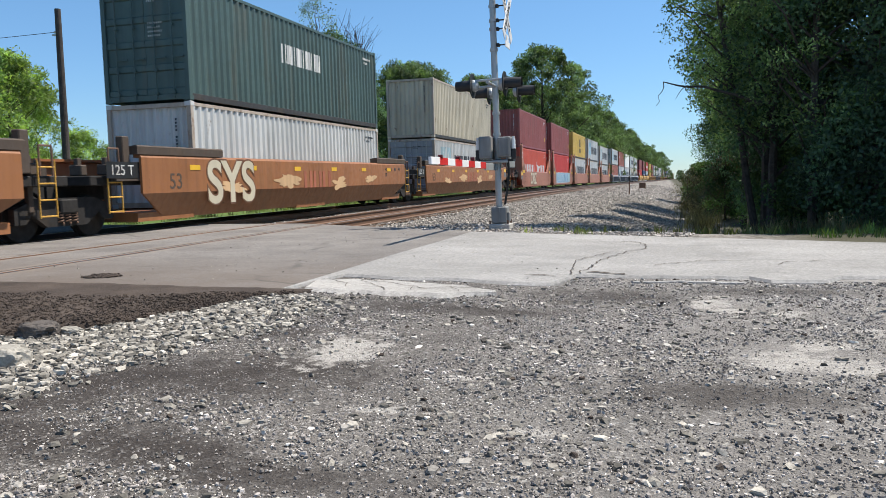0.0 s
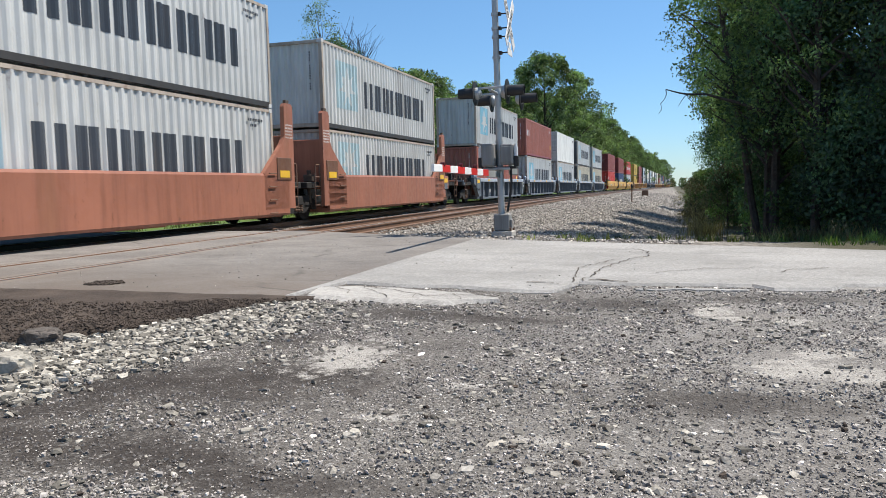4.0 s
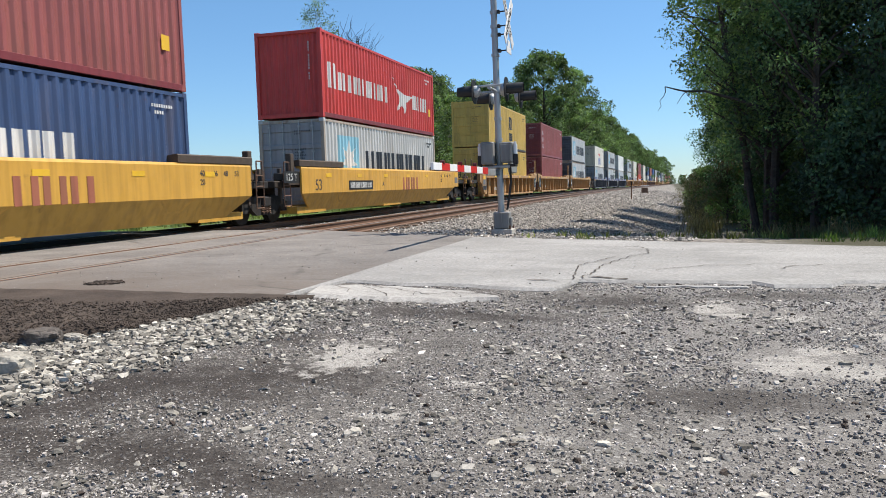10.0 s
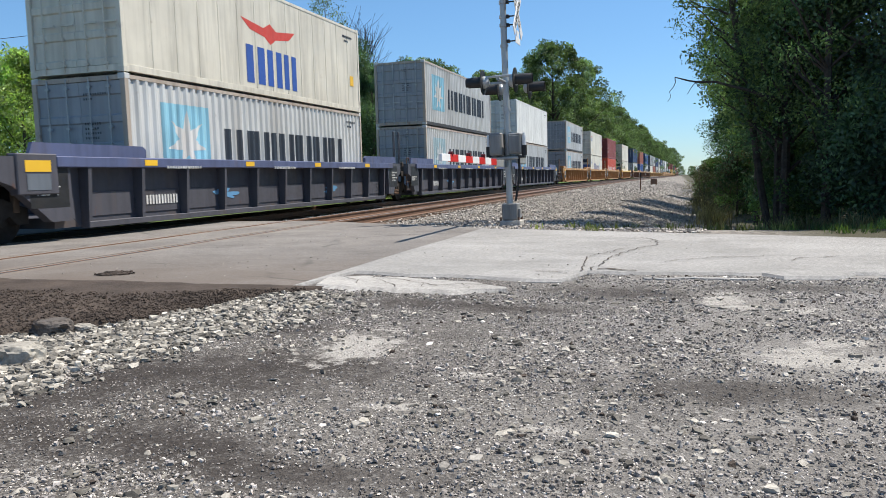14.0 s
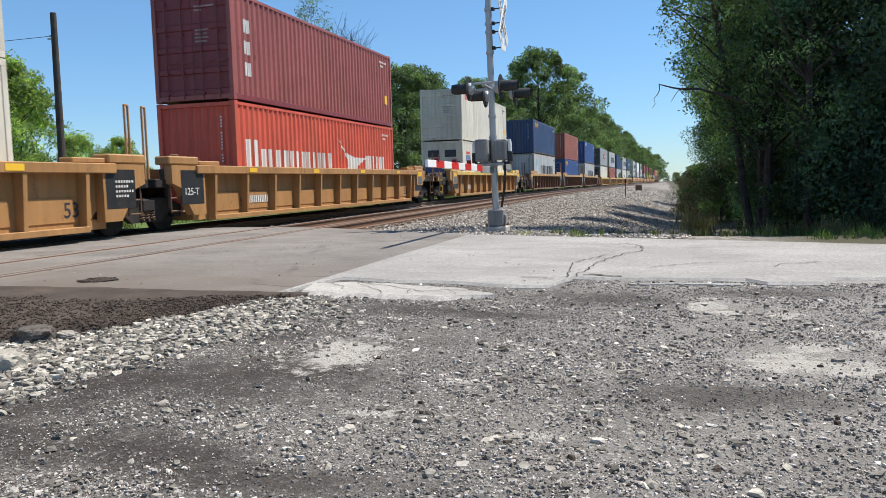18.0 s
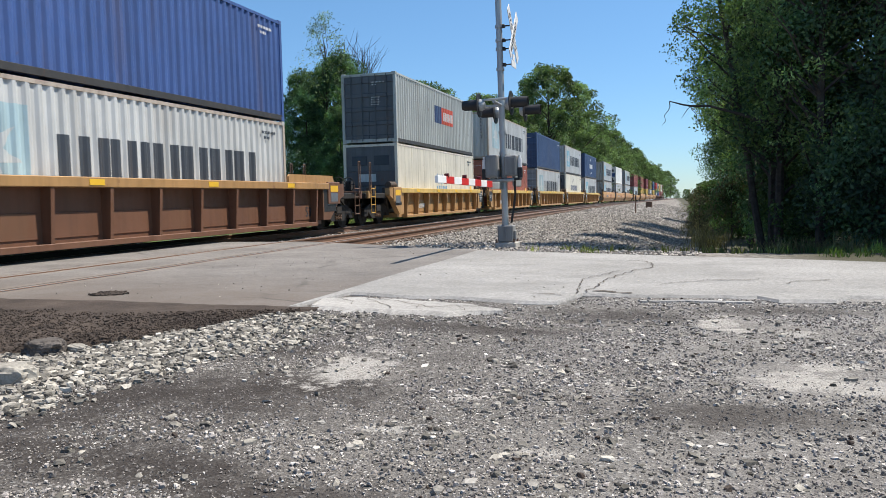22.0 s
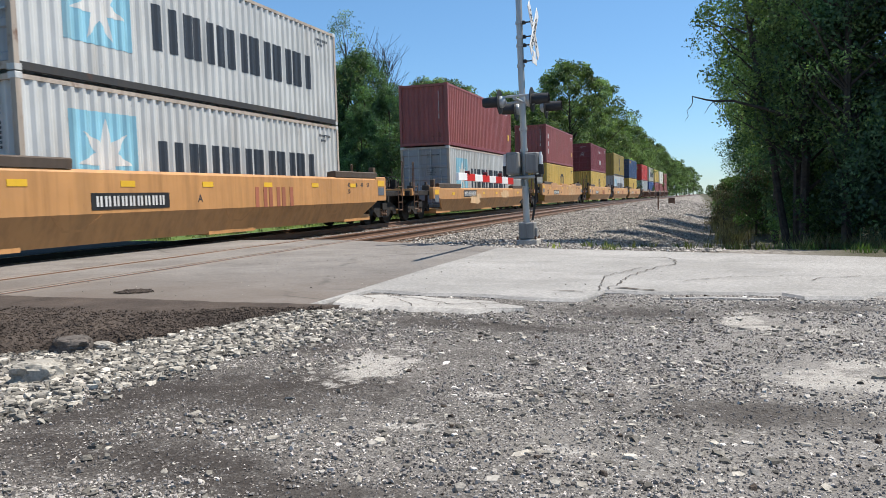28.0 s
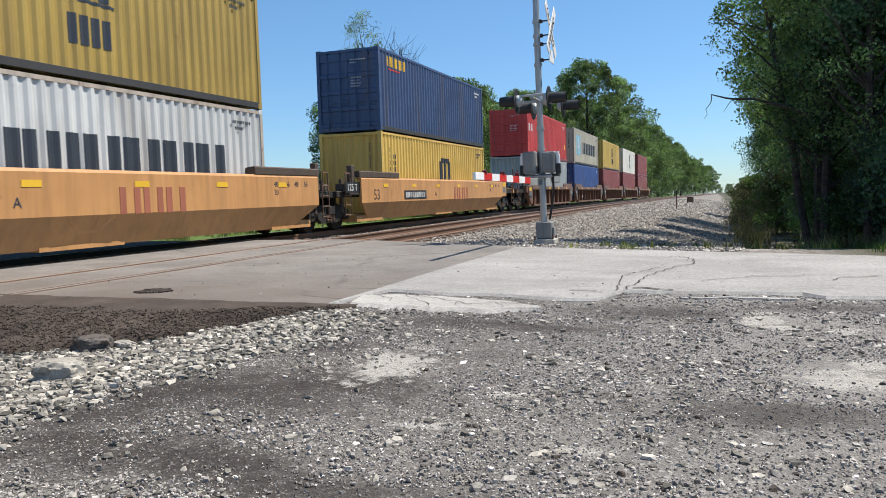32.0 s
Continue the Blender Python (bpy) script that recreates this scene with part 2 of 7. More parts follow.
def part(name, bm, material, parent, label="", m=None):
    me = bpy.data.meshes.new(name)
    bm.to_mesh(me)
    bm.free()
    me.materials.append(material)
    return place(name, me, parent, m, label)


def thing(name, label, category, group="", kind="", m=None):
    ob = new(name)
    ob.empty_display_size = 0.3
    if m is not None:
        ob.matrix_basis = m
    return tagged(ob, label, category, group, kind)


def box_into(bm, x0, x1, y0, y1, z0, z1, bevel=0.0):
    r = bmesh.ops.create_cube(bm, size=1)
    vs = r["verts"]
    for v in vs:
        v.co = Vector(((x0 + x1) / 2 + v.co.x * (x1 - x0), (y0 + y1) / 2 + v.co.y * (y1 - y0), (z0 + z1) / 2 + v.co.z * (z1 - z0)))
    if bevel:
        es = list({e for v in vs for e in v.link_edges})
        bmesh.ops.bevel(bm, geom=es, offset=bevel, segments=1, affect="EDGES")
    return bm


def tube_into(bm, pts, radii, n=7):
    """A closed round skin through the points."""
    rings = []
    for i, (p, r) in enumerate(zip(pts, radii)):
        d = (pts[min(i + 1, len(pts) - 1)] - pts[max(i - 1, 0)]).normalized()
        u = d.orthogonal().normalized() if i == 0 else (side - d * side.dot(d)).normalized()
        side, w = u, d.cross(u)
        rings.append([bm.verts.new(p + (u * math.cos(a) + w * math.sin(a)) * r) for a in [2 * math.pi * k / n for k in range(n)]])
    for a, b in zip(rings, rings[1:]):
        for k in range(n):
            bm.faces.new((a[k], a[(k + 1) % n], b[(k + 1) % n], b[k]))
    bm.faces.new(rings[0][::-1])
    bm.faces.new(rings[-1])
    return bm


def box(x0, x1, y0, y1, z0, z1, bevel=0.0):
    return box_into(bmesh.new(), x0, x1, y0, y1, z0, z1, bevel)


def rod_into(bm, a, b, r, n=8, r2=None):
    a, b = Vector(a), Vector(b)
    d = b - a
    q = d.to_track_quat("Z", "Y").to_matrix().to_4x4()
    bmesh.ops.create_cone(bm, cap_ends=True, segments=n, radius1=r, radius2=r if r2 is None else r2, depth=d.length,
                          matrix=Matrix.Translation((a + b) / 2) @ q)
    return bm


def prism(poly, y0, y1):
    """A solid with the outline poly in x and z, from y0 to y1."""
    n = len(poly)
    vs = [(x, y0, z) for x, z in poly] + [(x, y1, z) for x, z in poly]
    fs = [tuple(range(n)), tuple(range(2 * n - 1, n - 1, -1))] + [(i, i + n, (i + 1) % n + n, (i + 1) % n) for i in range(n)]
    return vs, fs


def slab(poly, x0, x1):
    """A plate with the outline poly in y and z, from x0 to x1."""
    n = len(poly)
    vs = [(x0, y, z) for y, z in poly] + [(x1, y, z) for y, z in poly]
    fs = [tuple(range(n)), tuple(range(2 * n - 1, n - 1, -1))] + [(i, i + n, (i + 1) % n + n, (i + 1) % n) for i in range(n)]
    return vs, fs


def sheet(poly, z0, z1):
    """A plate with the outline poly in x and y."""
    n = len(poly)
    vs = [(x, y, z0) for x, y in poly] + [(x, y, z1) for x, y in poly]
    fs = [tuple(range(n - 1, -1, -1)), tuple(range(n, 2 * n))] + [(i, (i + 1) % n, (i + 1) % n + n, i + n) for i in range(n)]
    return vs, fs


def tidy(me):
    bm = bmesh.new()
    bm.from_mesh(me)
    bmesh.ops.recalc_face_normals(bm, faces=bm.faces)
    bm.to_mesh(me)
    bm.free()
    return me


# ------------------------------------------------------------- the line of the railway
NEAR_TRACK, TRAIN_TRACK = -8.45, -12.2


def bend(s):
    s = max(s, -60.0)
    return 0.82e-4 * s * s if s < 140 else 0.82e-4 * 140 * 140 + 0.82e-4 * 280 * (s - 140)


def dip(s):
    if s <= 20:
        return 0.0
    s -= 20
    return -4.5e-5 * s * s if s < 75 else -4.5e-5 * 75 * 75 - 4.5e-5 * 150 * (s - 75)


def smooth(a, b, x):
    k = min(1.0, max(0.0, (x - a) / (b - a)))
    return k * k * (3 - 2 * k)


def near_edge(x):
    """Near edge of the road."""
    w = 0.10 * noise.noise(Vector((x * 1.7, 3, 0))) + 0.05 * noise.noise(Vector((x * 6, 8, 0)))
    if x < -3.49:
        base = 6.28 + 0.03 * max(-3.5 - x, 0)
    elif x < -0.92:
        base = 7.44 - 0.185 * (x + 3.49)
    elif x < 0.9:
        base = 7.62 + 0.05 * max(x, 0)
    elif x < 1.42:
        base = 7.45
    else:
        base = 7.78
    return base + w


def far_edge(x):
    w = 0.06 * noise.noise(Vector((x * 1.3, 31, 0)))
    if x < -3.5:
        return 13.9 + 0.55 * min(-3.5 - x, 5) + w
    return max(13.75 - 0.36 * (x + 3.5), 11.3) + w if x < 3 else max(11.4 - 0.05 * (x - 3), 10.6) + w


BERM = -2.3


def height(x, y):
    """The ground under everything; the rail tops lie at 0 by the crossing."""
    u = x - bend(y)
    h = -0.05
    if -15.2 < u < -6.2:
        h = -0.21
    elif u >= -6.2:
        drop = smooth(13.6, 21.0, y) if y > 0 else 0.0
        h = -0.21 + 0.13 * smooth(-6.2, -4.0, u) * (1 - drop) - (0.12 * smooth(-6.0, BERM, u) + 0.65 * smooth(BERM - 0.3, BERM + 3.0, u)) * drop
    else:
        h = -0.21 - 0.35 * smooth(-15.2, -19, u)
    if y < 6 and u > -6.2:
        h = -0.03
    on_road = near_edge(x) + 0.12 < y < far_edge(x) - 0.12
    if u > -6.2 and not on_road and near_edge(x) - 1.5 < y <= near_edge(x) + 0.12:
        h = -0.028
    if u > -6.2 and far_edge(x) - 0.12 <= y < far_edge(x) + 0.4:
        h = -0.05
    if on_road and u > -6.2:
        h = min(h, -0.10)
    if on_road and u <= -15.2:
        h = -0.10 - 0.1 * smooth(-15, -22, u)
    if x < -3.2 and y < 6.2 and y > 1:
        h -= 0.11 * smooth(-3.2, -4.6, x) * smooth(6.2, 5.6, y)
    if not on_road:
        h += 0.016 * noise.noise(Vector((x * 0.7, y * 0.7, 0))) * (0.3 if near_edge(x) - 0.6 < y < near_edge(x) + 0.2 else 1) + 0.006 * noise.noise(Vector((x * 2.9, y * 2.9, 5)))
        if abs(x) < 9 and 0 < y < 20:
            h += 0.006 * noise.noise(Vector((x * 9, y * 9, 2)))
    if abs(x) > 60 or y > 200:
        h += 0.5 * noise.noise(Vector((x * 0.01, y * 0.01, 9)))
    return h + dip(y)


def span(stops):
    out = []
    for a, b, n in stops:
        out += [a + (b - a) * i / n for i in range(n)]
    return out + [stops[-1][1]]


XS = span([(-1500, -200, 10), (-200, -40, 16), (-40, -16, 24), (-16, -6, 34), (-6, 4, 66), (4, 10, 20), (10, 60, 20), (60, 1500, 14)])
YS = span([(-300, -20, 10), (-20, 0.6, 12), (0.6, 8.5, 60), (8.5, 30, 60), (30, 120, 60), (120, 500, 40), (500, 2600, 12)])
gv = [(x, y, height(x, y)) for y in YS for x in XS]
nx = len(XS)
gf = [(j * nx + i, j * nx + i + 1, (j + 1) * nx + i + 1, (j + 1) * nx + i) for j in range(len(YS) - 1) for i in range(nx - 1)]


def ground_material():
    m, nt, b, vec = start("ground_gravel_and_grass", 0.95, 0, 0.2)
    sep = nt.nodes.new("ShaderNodeSeparateXYZ")
    nt.links.new(vec, sep.inputs[0])

    def mask(centre, size, soft=0.16, wob=1.0, grow=0.45):
        mp = nt.nodes.new("ShaderNodeMapping")
        mp.vector_type = "POINT"
        mp.inputs["Scale"].default_value = (1 / size[0], 1 / size[1], 0)
        mp.inputs["Location"].default_value = (-centre[0] / size[0], -centre[1] / size[1], 0)
        nt.links.new(vec, mp.inputs["Vector"])
        ln = nt.nodes.new("ShaderNodeVectorMath")
        ln.operation = "LENGTH"
        nt.links.new(mp.outputs[0], ln.inputs[0])
        ad = nt.nodes.new("ShaderNodeMath")
        ad.operation = "MULTIPLY_ADD"
        nt.links.new(noise_tex(nt, vec, 5.0, 7, 0.75), ad.inputs[0])
        ad.inputs[1].default_value = wob * 2
        nt.links.new(ln.outputs["Value"], ad.inputs[2])
        mr = nt.nodes.new("ShaderNodeMapRange")
        mr.inputs[1].default_value, mr.inputs[2].default_value = wob + grow - soft, wob + grow
        mr.inputs[3].default_value, mr.inputs[4].default_value = 1.0, 0.0
        nt.links.new(ad.outputs[0], mr.inputs[0])
        return mr.outputs[0]

    fine = noise_tex(nt, vec, 130, 4, 0.75)
    chips = nt.nodes.new("ShaderNodeTexVoronoi")
    chips.inputs["Scale"].default_value = 55
    nt.links.new(vec, chips.inputs["Vector"])
    lot = ramp(nt, noise_tex(nt, vec, 0.9, 7, 0.65), [(0.32, (0.038, 0.033, 0.029)), (0.5, (0.082, 0.073, 0.066)), (0.68, (0.155, 0.141, 0.127))])
    lot = mix(nt, ramp(nt, fine, [(0.35, 0.0), (0.7, 0.7)]), lot, (0.235, 0.217, 0.198))
    big = nt.nodes.new("ShaderNodeTexVoronoi")
    big.inputs["Scale"].default_value = 150
    nt.links.new(vec, big.inputs["Vector"])
    lot = mix(nt, 1.0, lot, ramp(nt, big.outputs["Color"], [(0.0, 0.38), (0.55, 1.0), (1.0, 1.75)]), "MULTIPLY")
    lot = mix(nt, ramp(nt, chips.outputs["Color"], [(0.80, 0.0), (0.84, 0.65)]), lot, (0.40, 0.385, 0.36))
    dust = nt.nodes.new("ShaderNodeMapRange")
    dust.inputs[1].default_value, dust.inputs[2].default_value = -2.2, 1.6
    dust.inputs[3].default_value, dust.inputs[4].default_value = 0.0, 0.82
    nt.links.new(sep.outputs["X"], dust.inputs[0])
    dn = nt.nodes.new("ShaderNodeMath")
    dn.operation = "MULTIPLY"
    nt.links.new(dust.outputs[0], dn.inputs[0])
    nt.links.new(ramp(nt, noise_tex(nt, vec, 1.3, 6, 0.7), [(0.35, 0.35), (0.65, 1.0)]), dn.inputs[1])
    lot = mix(nt, dn.outputs[0], lot, (0.35, 0.333, 0.31))
    lot = mix(nt, ramp(nt, chips.outputs["Color"], [(0.0, 0.8), (0.22, 0.0)]), lot, (0.03, 0.029, 0.03))
    dark = (0.042, 0.035, 0.031)
    for centre, size in DAMP:
        lot = mix(nt, mix(nt, 1.0, mask(centre, size, 0.8, 1.1, 1.05), (0.74, 0.74, 0.74), "MULTIPLY"), lot, dark)
    pale = ramp(nt, noise_tex(nt, vec, 25, 5, 0.7), [(0.3, (0.29, 0.272, 0.248)), (0.7, (0.43, 0.405, 0.37))])
    for centre, size in (((-1.90, 4.22), (0.62, 1.0)), ((0.68, 4.35), (0.62, 0.6)), ((0.95, 4.25), (0.5, 0.45)), ((0.85, 4.75), (0.4, 0.4)), ((0.34, 6.3), (0.4, 0.5)), ((0.48, 5.95), (0.35, 0.45)), ((0.85, 5.85), (0.3, 0.3)), ((1.0, 4.25), (0.4, 0.22)), ((1.35, 5.2), (0.5, 0.4)), ((0.1, 4.5), (0.3, 0.14)), ((-0.5, 2.95), (0.26, 0.13)), ((-1.2, 3.1), (0.32, 0.13)), ((0.35, 6.6), (0.3, 0.17)), ((-1.0, 3.7), (0.3, 0.15)), ((-0.75, 3.55), (0.22, 0.12))):
        lot = mix(nt, mask(centre, size), lot, pale)
    bal = ramp(nt, noise_tex(nt, vec, 14, 5, 0.75), [(0.3, (0.13, 0.118, 0.104)), (0.7, (0.33, 0.302, 0.27))])
    bv = nt.nodes.new("ShaderNodeTexVoronoi")
    bv.inputs["Scale"].default_value = 13
    nt.links.new(vec, bv.inputs["Vector"])
    bal = mix(nt, 1.0, bal, ramp(nt, bv.outputs["Color"], [(0.0, 0.35), (0.6, 1.0), (1.0, 1.7)]), "MULTIPLY")
    grass = ramp(nt, noise_tex(nt, vec, 2.2, 6, 0.7), [(0.3, (0.05, 0.085, 0.018)), (0.7, (0.13, 0.19, 0.045))])
    wob = nt.nodes.new("ShaderNodeMath")
    wob.operation = "MULTIPLY_ADD"
    nt.links.new(noise_tex(nt, vec, 0.9, 4), wob.inputs[0])
    wob.inputs[1].default_value = 2.0
    nt.links.new(sep.outputs["Y"], wob.inputs[2])
    def at_y(a, b2):
        mr = nt.nodes.new("ShaderNodeMapRange")
        mr.inputs[1].default_value, mr.inputs[2].default_value = a, b2
        nt.links.new(wob.outputs[0], mr.inputs[0])
        return mr.outputs[0]
    def at_x(a, b2):
        mr = nt.nodes.new("ShaderNodeMapRange")
        mr.inputs[1].default_value, mr.inputs[2].default_value = a, b2
        nt.links.new(sep.outputs["X"], mr.inputs[0])
        return mr.outputs[0]
    c = mix(nt, at_y(13.2, 14.6), lot, bal)
    c = mix(nt, at_x(-5.4, -6.2), c, bal)
    right = nt.nodes.new("ShaderNodeMath")
    right.operation = "MULTIPLY"
    nt.links.new(at_x(1.0, 2.4), right.inputs[0])
    nt.links.new(at_y(12.3, 13.0), right.inputs[1])
    c = mix(nt, right.outputs[0], c, mix(nt, 0.88, grass, (0.075, 0.064, 0.05)))
    c = mix(nt, at_x(-19.2, -20.6), c, grass)
    nt.links.new(c, b.inputs["Base Color"])
    hgt = mix(nt, 0.5, noise_tex(nt, vec, 60, 6, 0.8), chips.outputs["Distance"])
    bump(nt, b, hgt, 0.9, 0.018)
    return m


DAMP = [((-2.3, 3.45), (1.1, 0.6)), ((-1.95, 3.75), (0.7, 0.35)), ((-1.95, 5.72), (0.8, 0.32)), ((-0.5, 6.5), (0.9, 0.45)), ((0.2, 3.65), (0.8, 0.35)),
        ((-2.9, 2.85), (0.6, 0.4)), ((-1.9, 2.45), (0.6, 0.3)), ((-1.1, 5.6), (0.8, 0.3)), ((-2.55, 2.4), (0.7, 0.35)), ((-1.3, 2.3), (0.7, 0.25)), ((-2.9, 3.35), (0.5, 0.45)), ((0.9, 6.9), (0.9, 0.4)), ((-2.5, 4.6), (0.35, 0.4))]
M["ground"] = ground_material()
ground = tagged(place("ground", data_of("ground", gv, gf, M["ground"], True)), "grey gravel lot with pale patches, ballast and grass beyond", "ground", kind="structure")


# ------------------------------------------------------------- road
def asphalt(name, dark, light, crack, speck, soil=None):
    m, nt, b, vec = start(name, 0.9, 0, 0.25)
    c = ramp(nt, noise_tex(nt, vec, 0.55, 7, 0.65, (0.8, 1.0, 1)), [(0.3, dark), (0.7, light)])
    g = ramp(nt, noise_tex(nt, vec, 160, 3, 0.8), [(0.3, 1 - speck), (0.7, 1 + speck)])
    c = mix(nt, 1.0, c, g, "MULTIPLY")
    c = mix(nt, 1.0, c, ramp(nt, noise_tex(nt, vec, 22, 5, 0.75), [(0.3, 1 - speck), (0.7, 1 + speck)]), "MULTIPLY")
    c = mix(nt, ramp(nt, noise_tex(nt, vec, 2.6, 6, 0.7), [(0.55, 0.0), (0.72, 0.35)]), c, scaled(light, 1.25))
    st = ramp(nt, noise_tex(nt, vec, 1.3, 7, 0.75, (0.7, 1.1, 1)), [(0.50, 0.0), (0.72, 0.5)])
    c = mix(nt, st, c, scaled(dark, 0.6))
    if soil:
        mr = nt.nodes.new("ShaderNodeMapRange")
        mr.inputs[1].default_value, mr.inputs[2].default_value = 9.4, 6.3
        sp = nt.nodes.new("ShaderNodeSeparateXYZ")
        nt.links.new(vec, sp.inputs[0])
        nt.links.new(sp.outputs["Y"], mr.inputs[0])
        brown = mix(nt, 1.0, mr.outputs[0], ramp(nt, noise_tex(nt, vec, 0.9, 6, 0.7), [(0.25, 0.35), (0.7, 1.0)]), "MULTIPLY")
        c = mix(nt, brown, c, soil)
        for rail_x in (-7.70, -9.20):
            off = nt.nodes.new("ShaderNodeMath")
            off.operation = "ADD"
            nt.links.new(sp.outputs["X"], off.inputs[0])
            off.inputs[1].default_value = -rail_x
            far = nt.nodes.new("ShaderNodeMath")
            far.operation = "ABSOLUTE"
            nt.links.new(off.outputs[0], far.inputs[0])
            rusty = mix(nt, 1.0, ramp(nt, far.outputs[0], [(0.10, 0.75), (0.38, 0.0)]), ramp(nt, noise_tex(nt, vec, 2.0, 5, 0.7), [(0.3, 0.4), (0.65, 1.0)]), "MULTIPLY")
            c = mix(nt, rusty, c, (0.25, 0.205, 0.165))
    wv = nt.nodes.new("ShaderNodeMapping")
    wv.inputs["Scale"].default_value = (0.55, 0.75, 1)
    wm = mix(nt, 0.35, vec, noise_colour(nt, vec, 1.4))
    nt.links.new(wm, wv.inputs["Vector"])
    vo = nt.nodes.new("ShaderNodeTexVoronoi")
    vo.feature = "DISTANCE_TO_EDGE"
    vo.inputs["Scale"].default_value = 0.42
    nt.links.new(wv.outputs[0], vo.inputs["Vector"])
    line = ramp(nt, vo.outputs["Distance"], [(0.0, 1.0), (0.0045, 0.8), (0.009, 0.0)])
    gate = ramp(nt, noise_tex(nt, vec, 0.5, 3), [(0.48, 0.0), (0.56, crack)])
    cr = mix(nt, 1.0, line, gate, "MULTIPLY")
    c = mix(nt, cr, c, (0.03, 0.03, 0.028))
    nt.links.new(c, b.inputs["Base Color"])
    bump(nt, b, noise_tex(nt, vec, 120, 4, 0.75), 0.45, 0.006)
    return m


def noise_colour(nt, vec, scale):
    n = nt.nodes.new("ShaderNodeTexNoise")
    n.inputs["Scale"].default_value = scale
    n.inputs["Detail"].default_value = 6
    nt.links.new(vec, n.inputs["Vector"])
    return n.outputs["Color"]


M["road_old"] = asphalt("bleached_old_asphalt", (0.235, 0.228, 0.216), (0.355, 0.345, 0.330), 0.0, 0.3)
M["road_pale"] = asphalt("pale_broken_asphalt", (0.27, 0.26, 0.243), (0.43, 0.412, 0.385), 0.0, 0.3)
M["road_new"] = asphalt("grey_crossing_asphalt", (0.140, 0.128, 0.118), (0.240, 0.223, 0.206), 0.45, 0.25, (0.130, 0.104, 0.084))
M["crumb"] = rough_stuff("crumbled_asphalt", (0.038, 0.029, 0.024), (0.098, 0.076, 0.061), 2.2, 0.95, 0.025, 60)


def road_piece(name, x0, x1, material, label, n, top=0.0, y_lo=None, y_hi=None, parent=None):
    xs = [x0 + (x1 - x0) * i / n for i in range(n + 1)]
    rows = []
    for x in xs:
        a = near_edge(x) if y_lo is None else y_lo
        b = far_edge(x) if y_hi is None else y_hi
        rows.append([(x, a - 0.05, top - 0.22), (x, a, top - 0.025), (x, a + 0.05, top)] +
                    [(x, a + 0.05 + (b - a - 0.1) * j / 6, top + 0.012 * noise.noise(Vector((x * 0.5, j, 1)))) for j in range(1, 6)] +
                    [(x, b - 0.05, top), (x, b, top - 0.03), (x, b + 0.05, top - 0.22)])
    k = len(rows[0])
    vs = [p for r in rows for p in r]
    fs = [(i * k + j, (i + 1) * k + j, (i + 1) * k + j + 1, i * k + j + 1) for i in range(n) for j in range(k - 1)]
    fs += [tuple(range(k)), tuple(range((n + 1) * k - 1, n * k - 1, -1))]
    ob = place(name, tidy(data_of(name, vs, fs, material)), parent)
    return ob if parent else tagged(ob, label, "road", kind="structure")



def flat_patch(name, top_side, low_side, n, z, material, parent):
    """A thin ragged slab between two bowed edges; each edge is a list of x and y."""
    def at(line, k):
        k *= len(line) - 1
        i = min(int(k), len(line) - 2)
        (x0, y0), (x1, y1) = line[i], line[i + 1]
        return x0 + (x1 - x0) * (k - i), y0 + (y1 - y0) * (k - i)
    vs, fs, m = [], [], 6
    for i in range(n + 1):
        (xa, ya), (xb, yb) = at(top_side, i / n), at(low_side, i / n)
        ya += 0.07 * noise.noise(Vector((xa * 4, 1, 3))) + 0.03 * noise.noise(Vector((xa * 15, 1, 3)))
        yb += 0.07 * noise.noise(Vector((xb * 4, 7, 3))) + 0.03 * noise.noise(Vector((xb * 15, 7, 3)))
        for j in range(m + 1):
            k = j / m
            vs.append((xa + (xb - xa) * k, ya + (yb - ya) * k, z - (0.05 if j in (0, m) or i in (0, n) else 0.006 * noise.noise(Vector((xa * 3, j, 2))))))
    fs = [(i * (m + 1) + j, i * (m + 1) + j + 1, (i + 1) * (m + 1) + j + 1, (i + 1) * (m + 1) + j) for i in range(n) for j in range(m)]
    return place(name, tidy(data_of(name, vs, fs, material)), parent, None, "pale cracked remnant of an older road layer")


road = road_piece("road", -3.5, 26, M["road_old"], "bleached cracked old asphalt road with ragged edges", 180)
flat_patch("pale_strip", [(-3.46, 7.10), (-3.05, 7.22), (-2.62, 7.16), (-1.98, 6.92), (-1.44, 6.52)], [(-3.30, 6.36), (-2.86, 6.20), (-2.35, 6.12), (-1.85, 6.15), (-1.40, 6.40)], 80, 0.004, M["road_pale"], road)
flat_patch("pale_strip", [(-0.35, 7.36), (0.1, 7.44), (0.75, 7.42)], [(-0.32, 7.24), (0.12, 7.30), (0.72, 7.30)], 30, -0.012, M["road_old"], road)
crossing = thing("road_crossing", "grey asphalt level crossing laid between the rails", "level crossing", kind="structure")
GA = 0.7175
edges = [-3.5]
for c0 in (NEAR_TRACK, TRAIN_TRACK):
    edges += [c0 + GA + 0.15, c0 + GA - 0.10, c0 - GA + 0.10, c0 - GA - 0.15]
edges += [-40.0]
edges[-1:] = [-17.2, -17.204, -40.0]
# Near-black panels under and beyond the train: its shade put into the colour.
M["road_train_shade"] = asphalt("train_shade_asphalt", (0.022, 0.021, 0.020), (0.05, 0.047, 0.044), 0.0, 0.25)
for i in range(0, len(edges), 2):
    road_piece("asphalt_panel", edges[i + 1] + 0.0, edges[i] - 0.004, M["road_train_shade" if i in (6, 8) else "road_new"], "", 40 if i == 0 else 12, -0.004, parent=crossing)

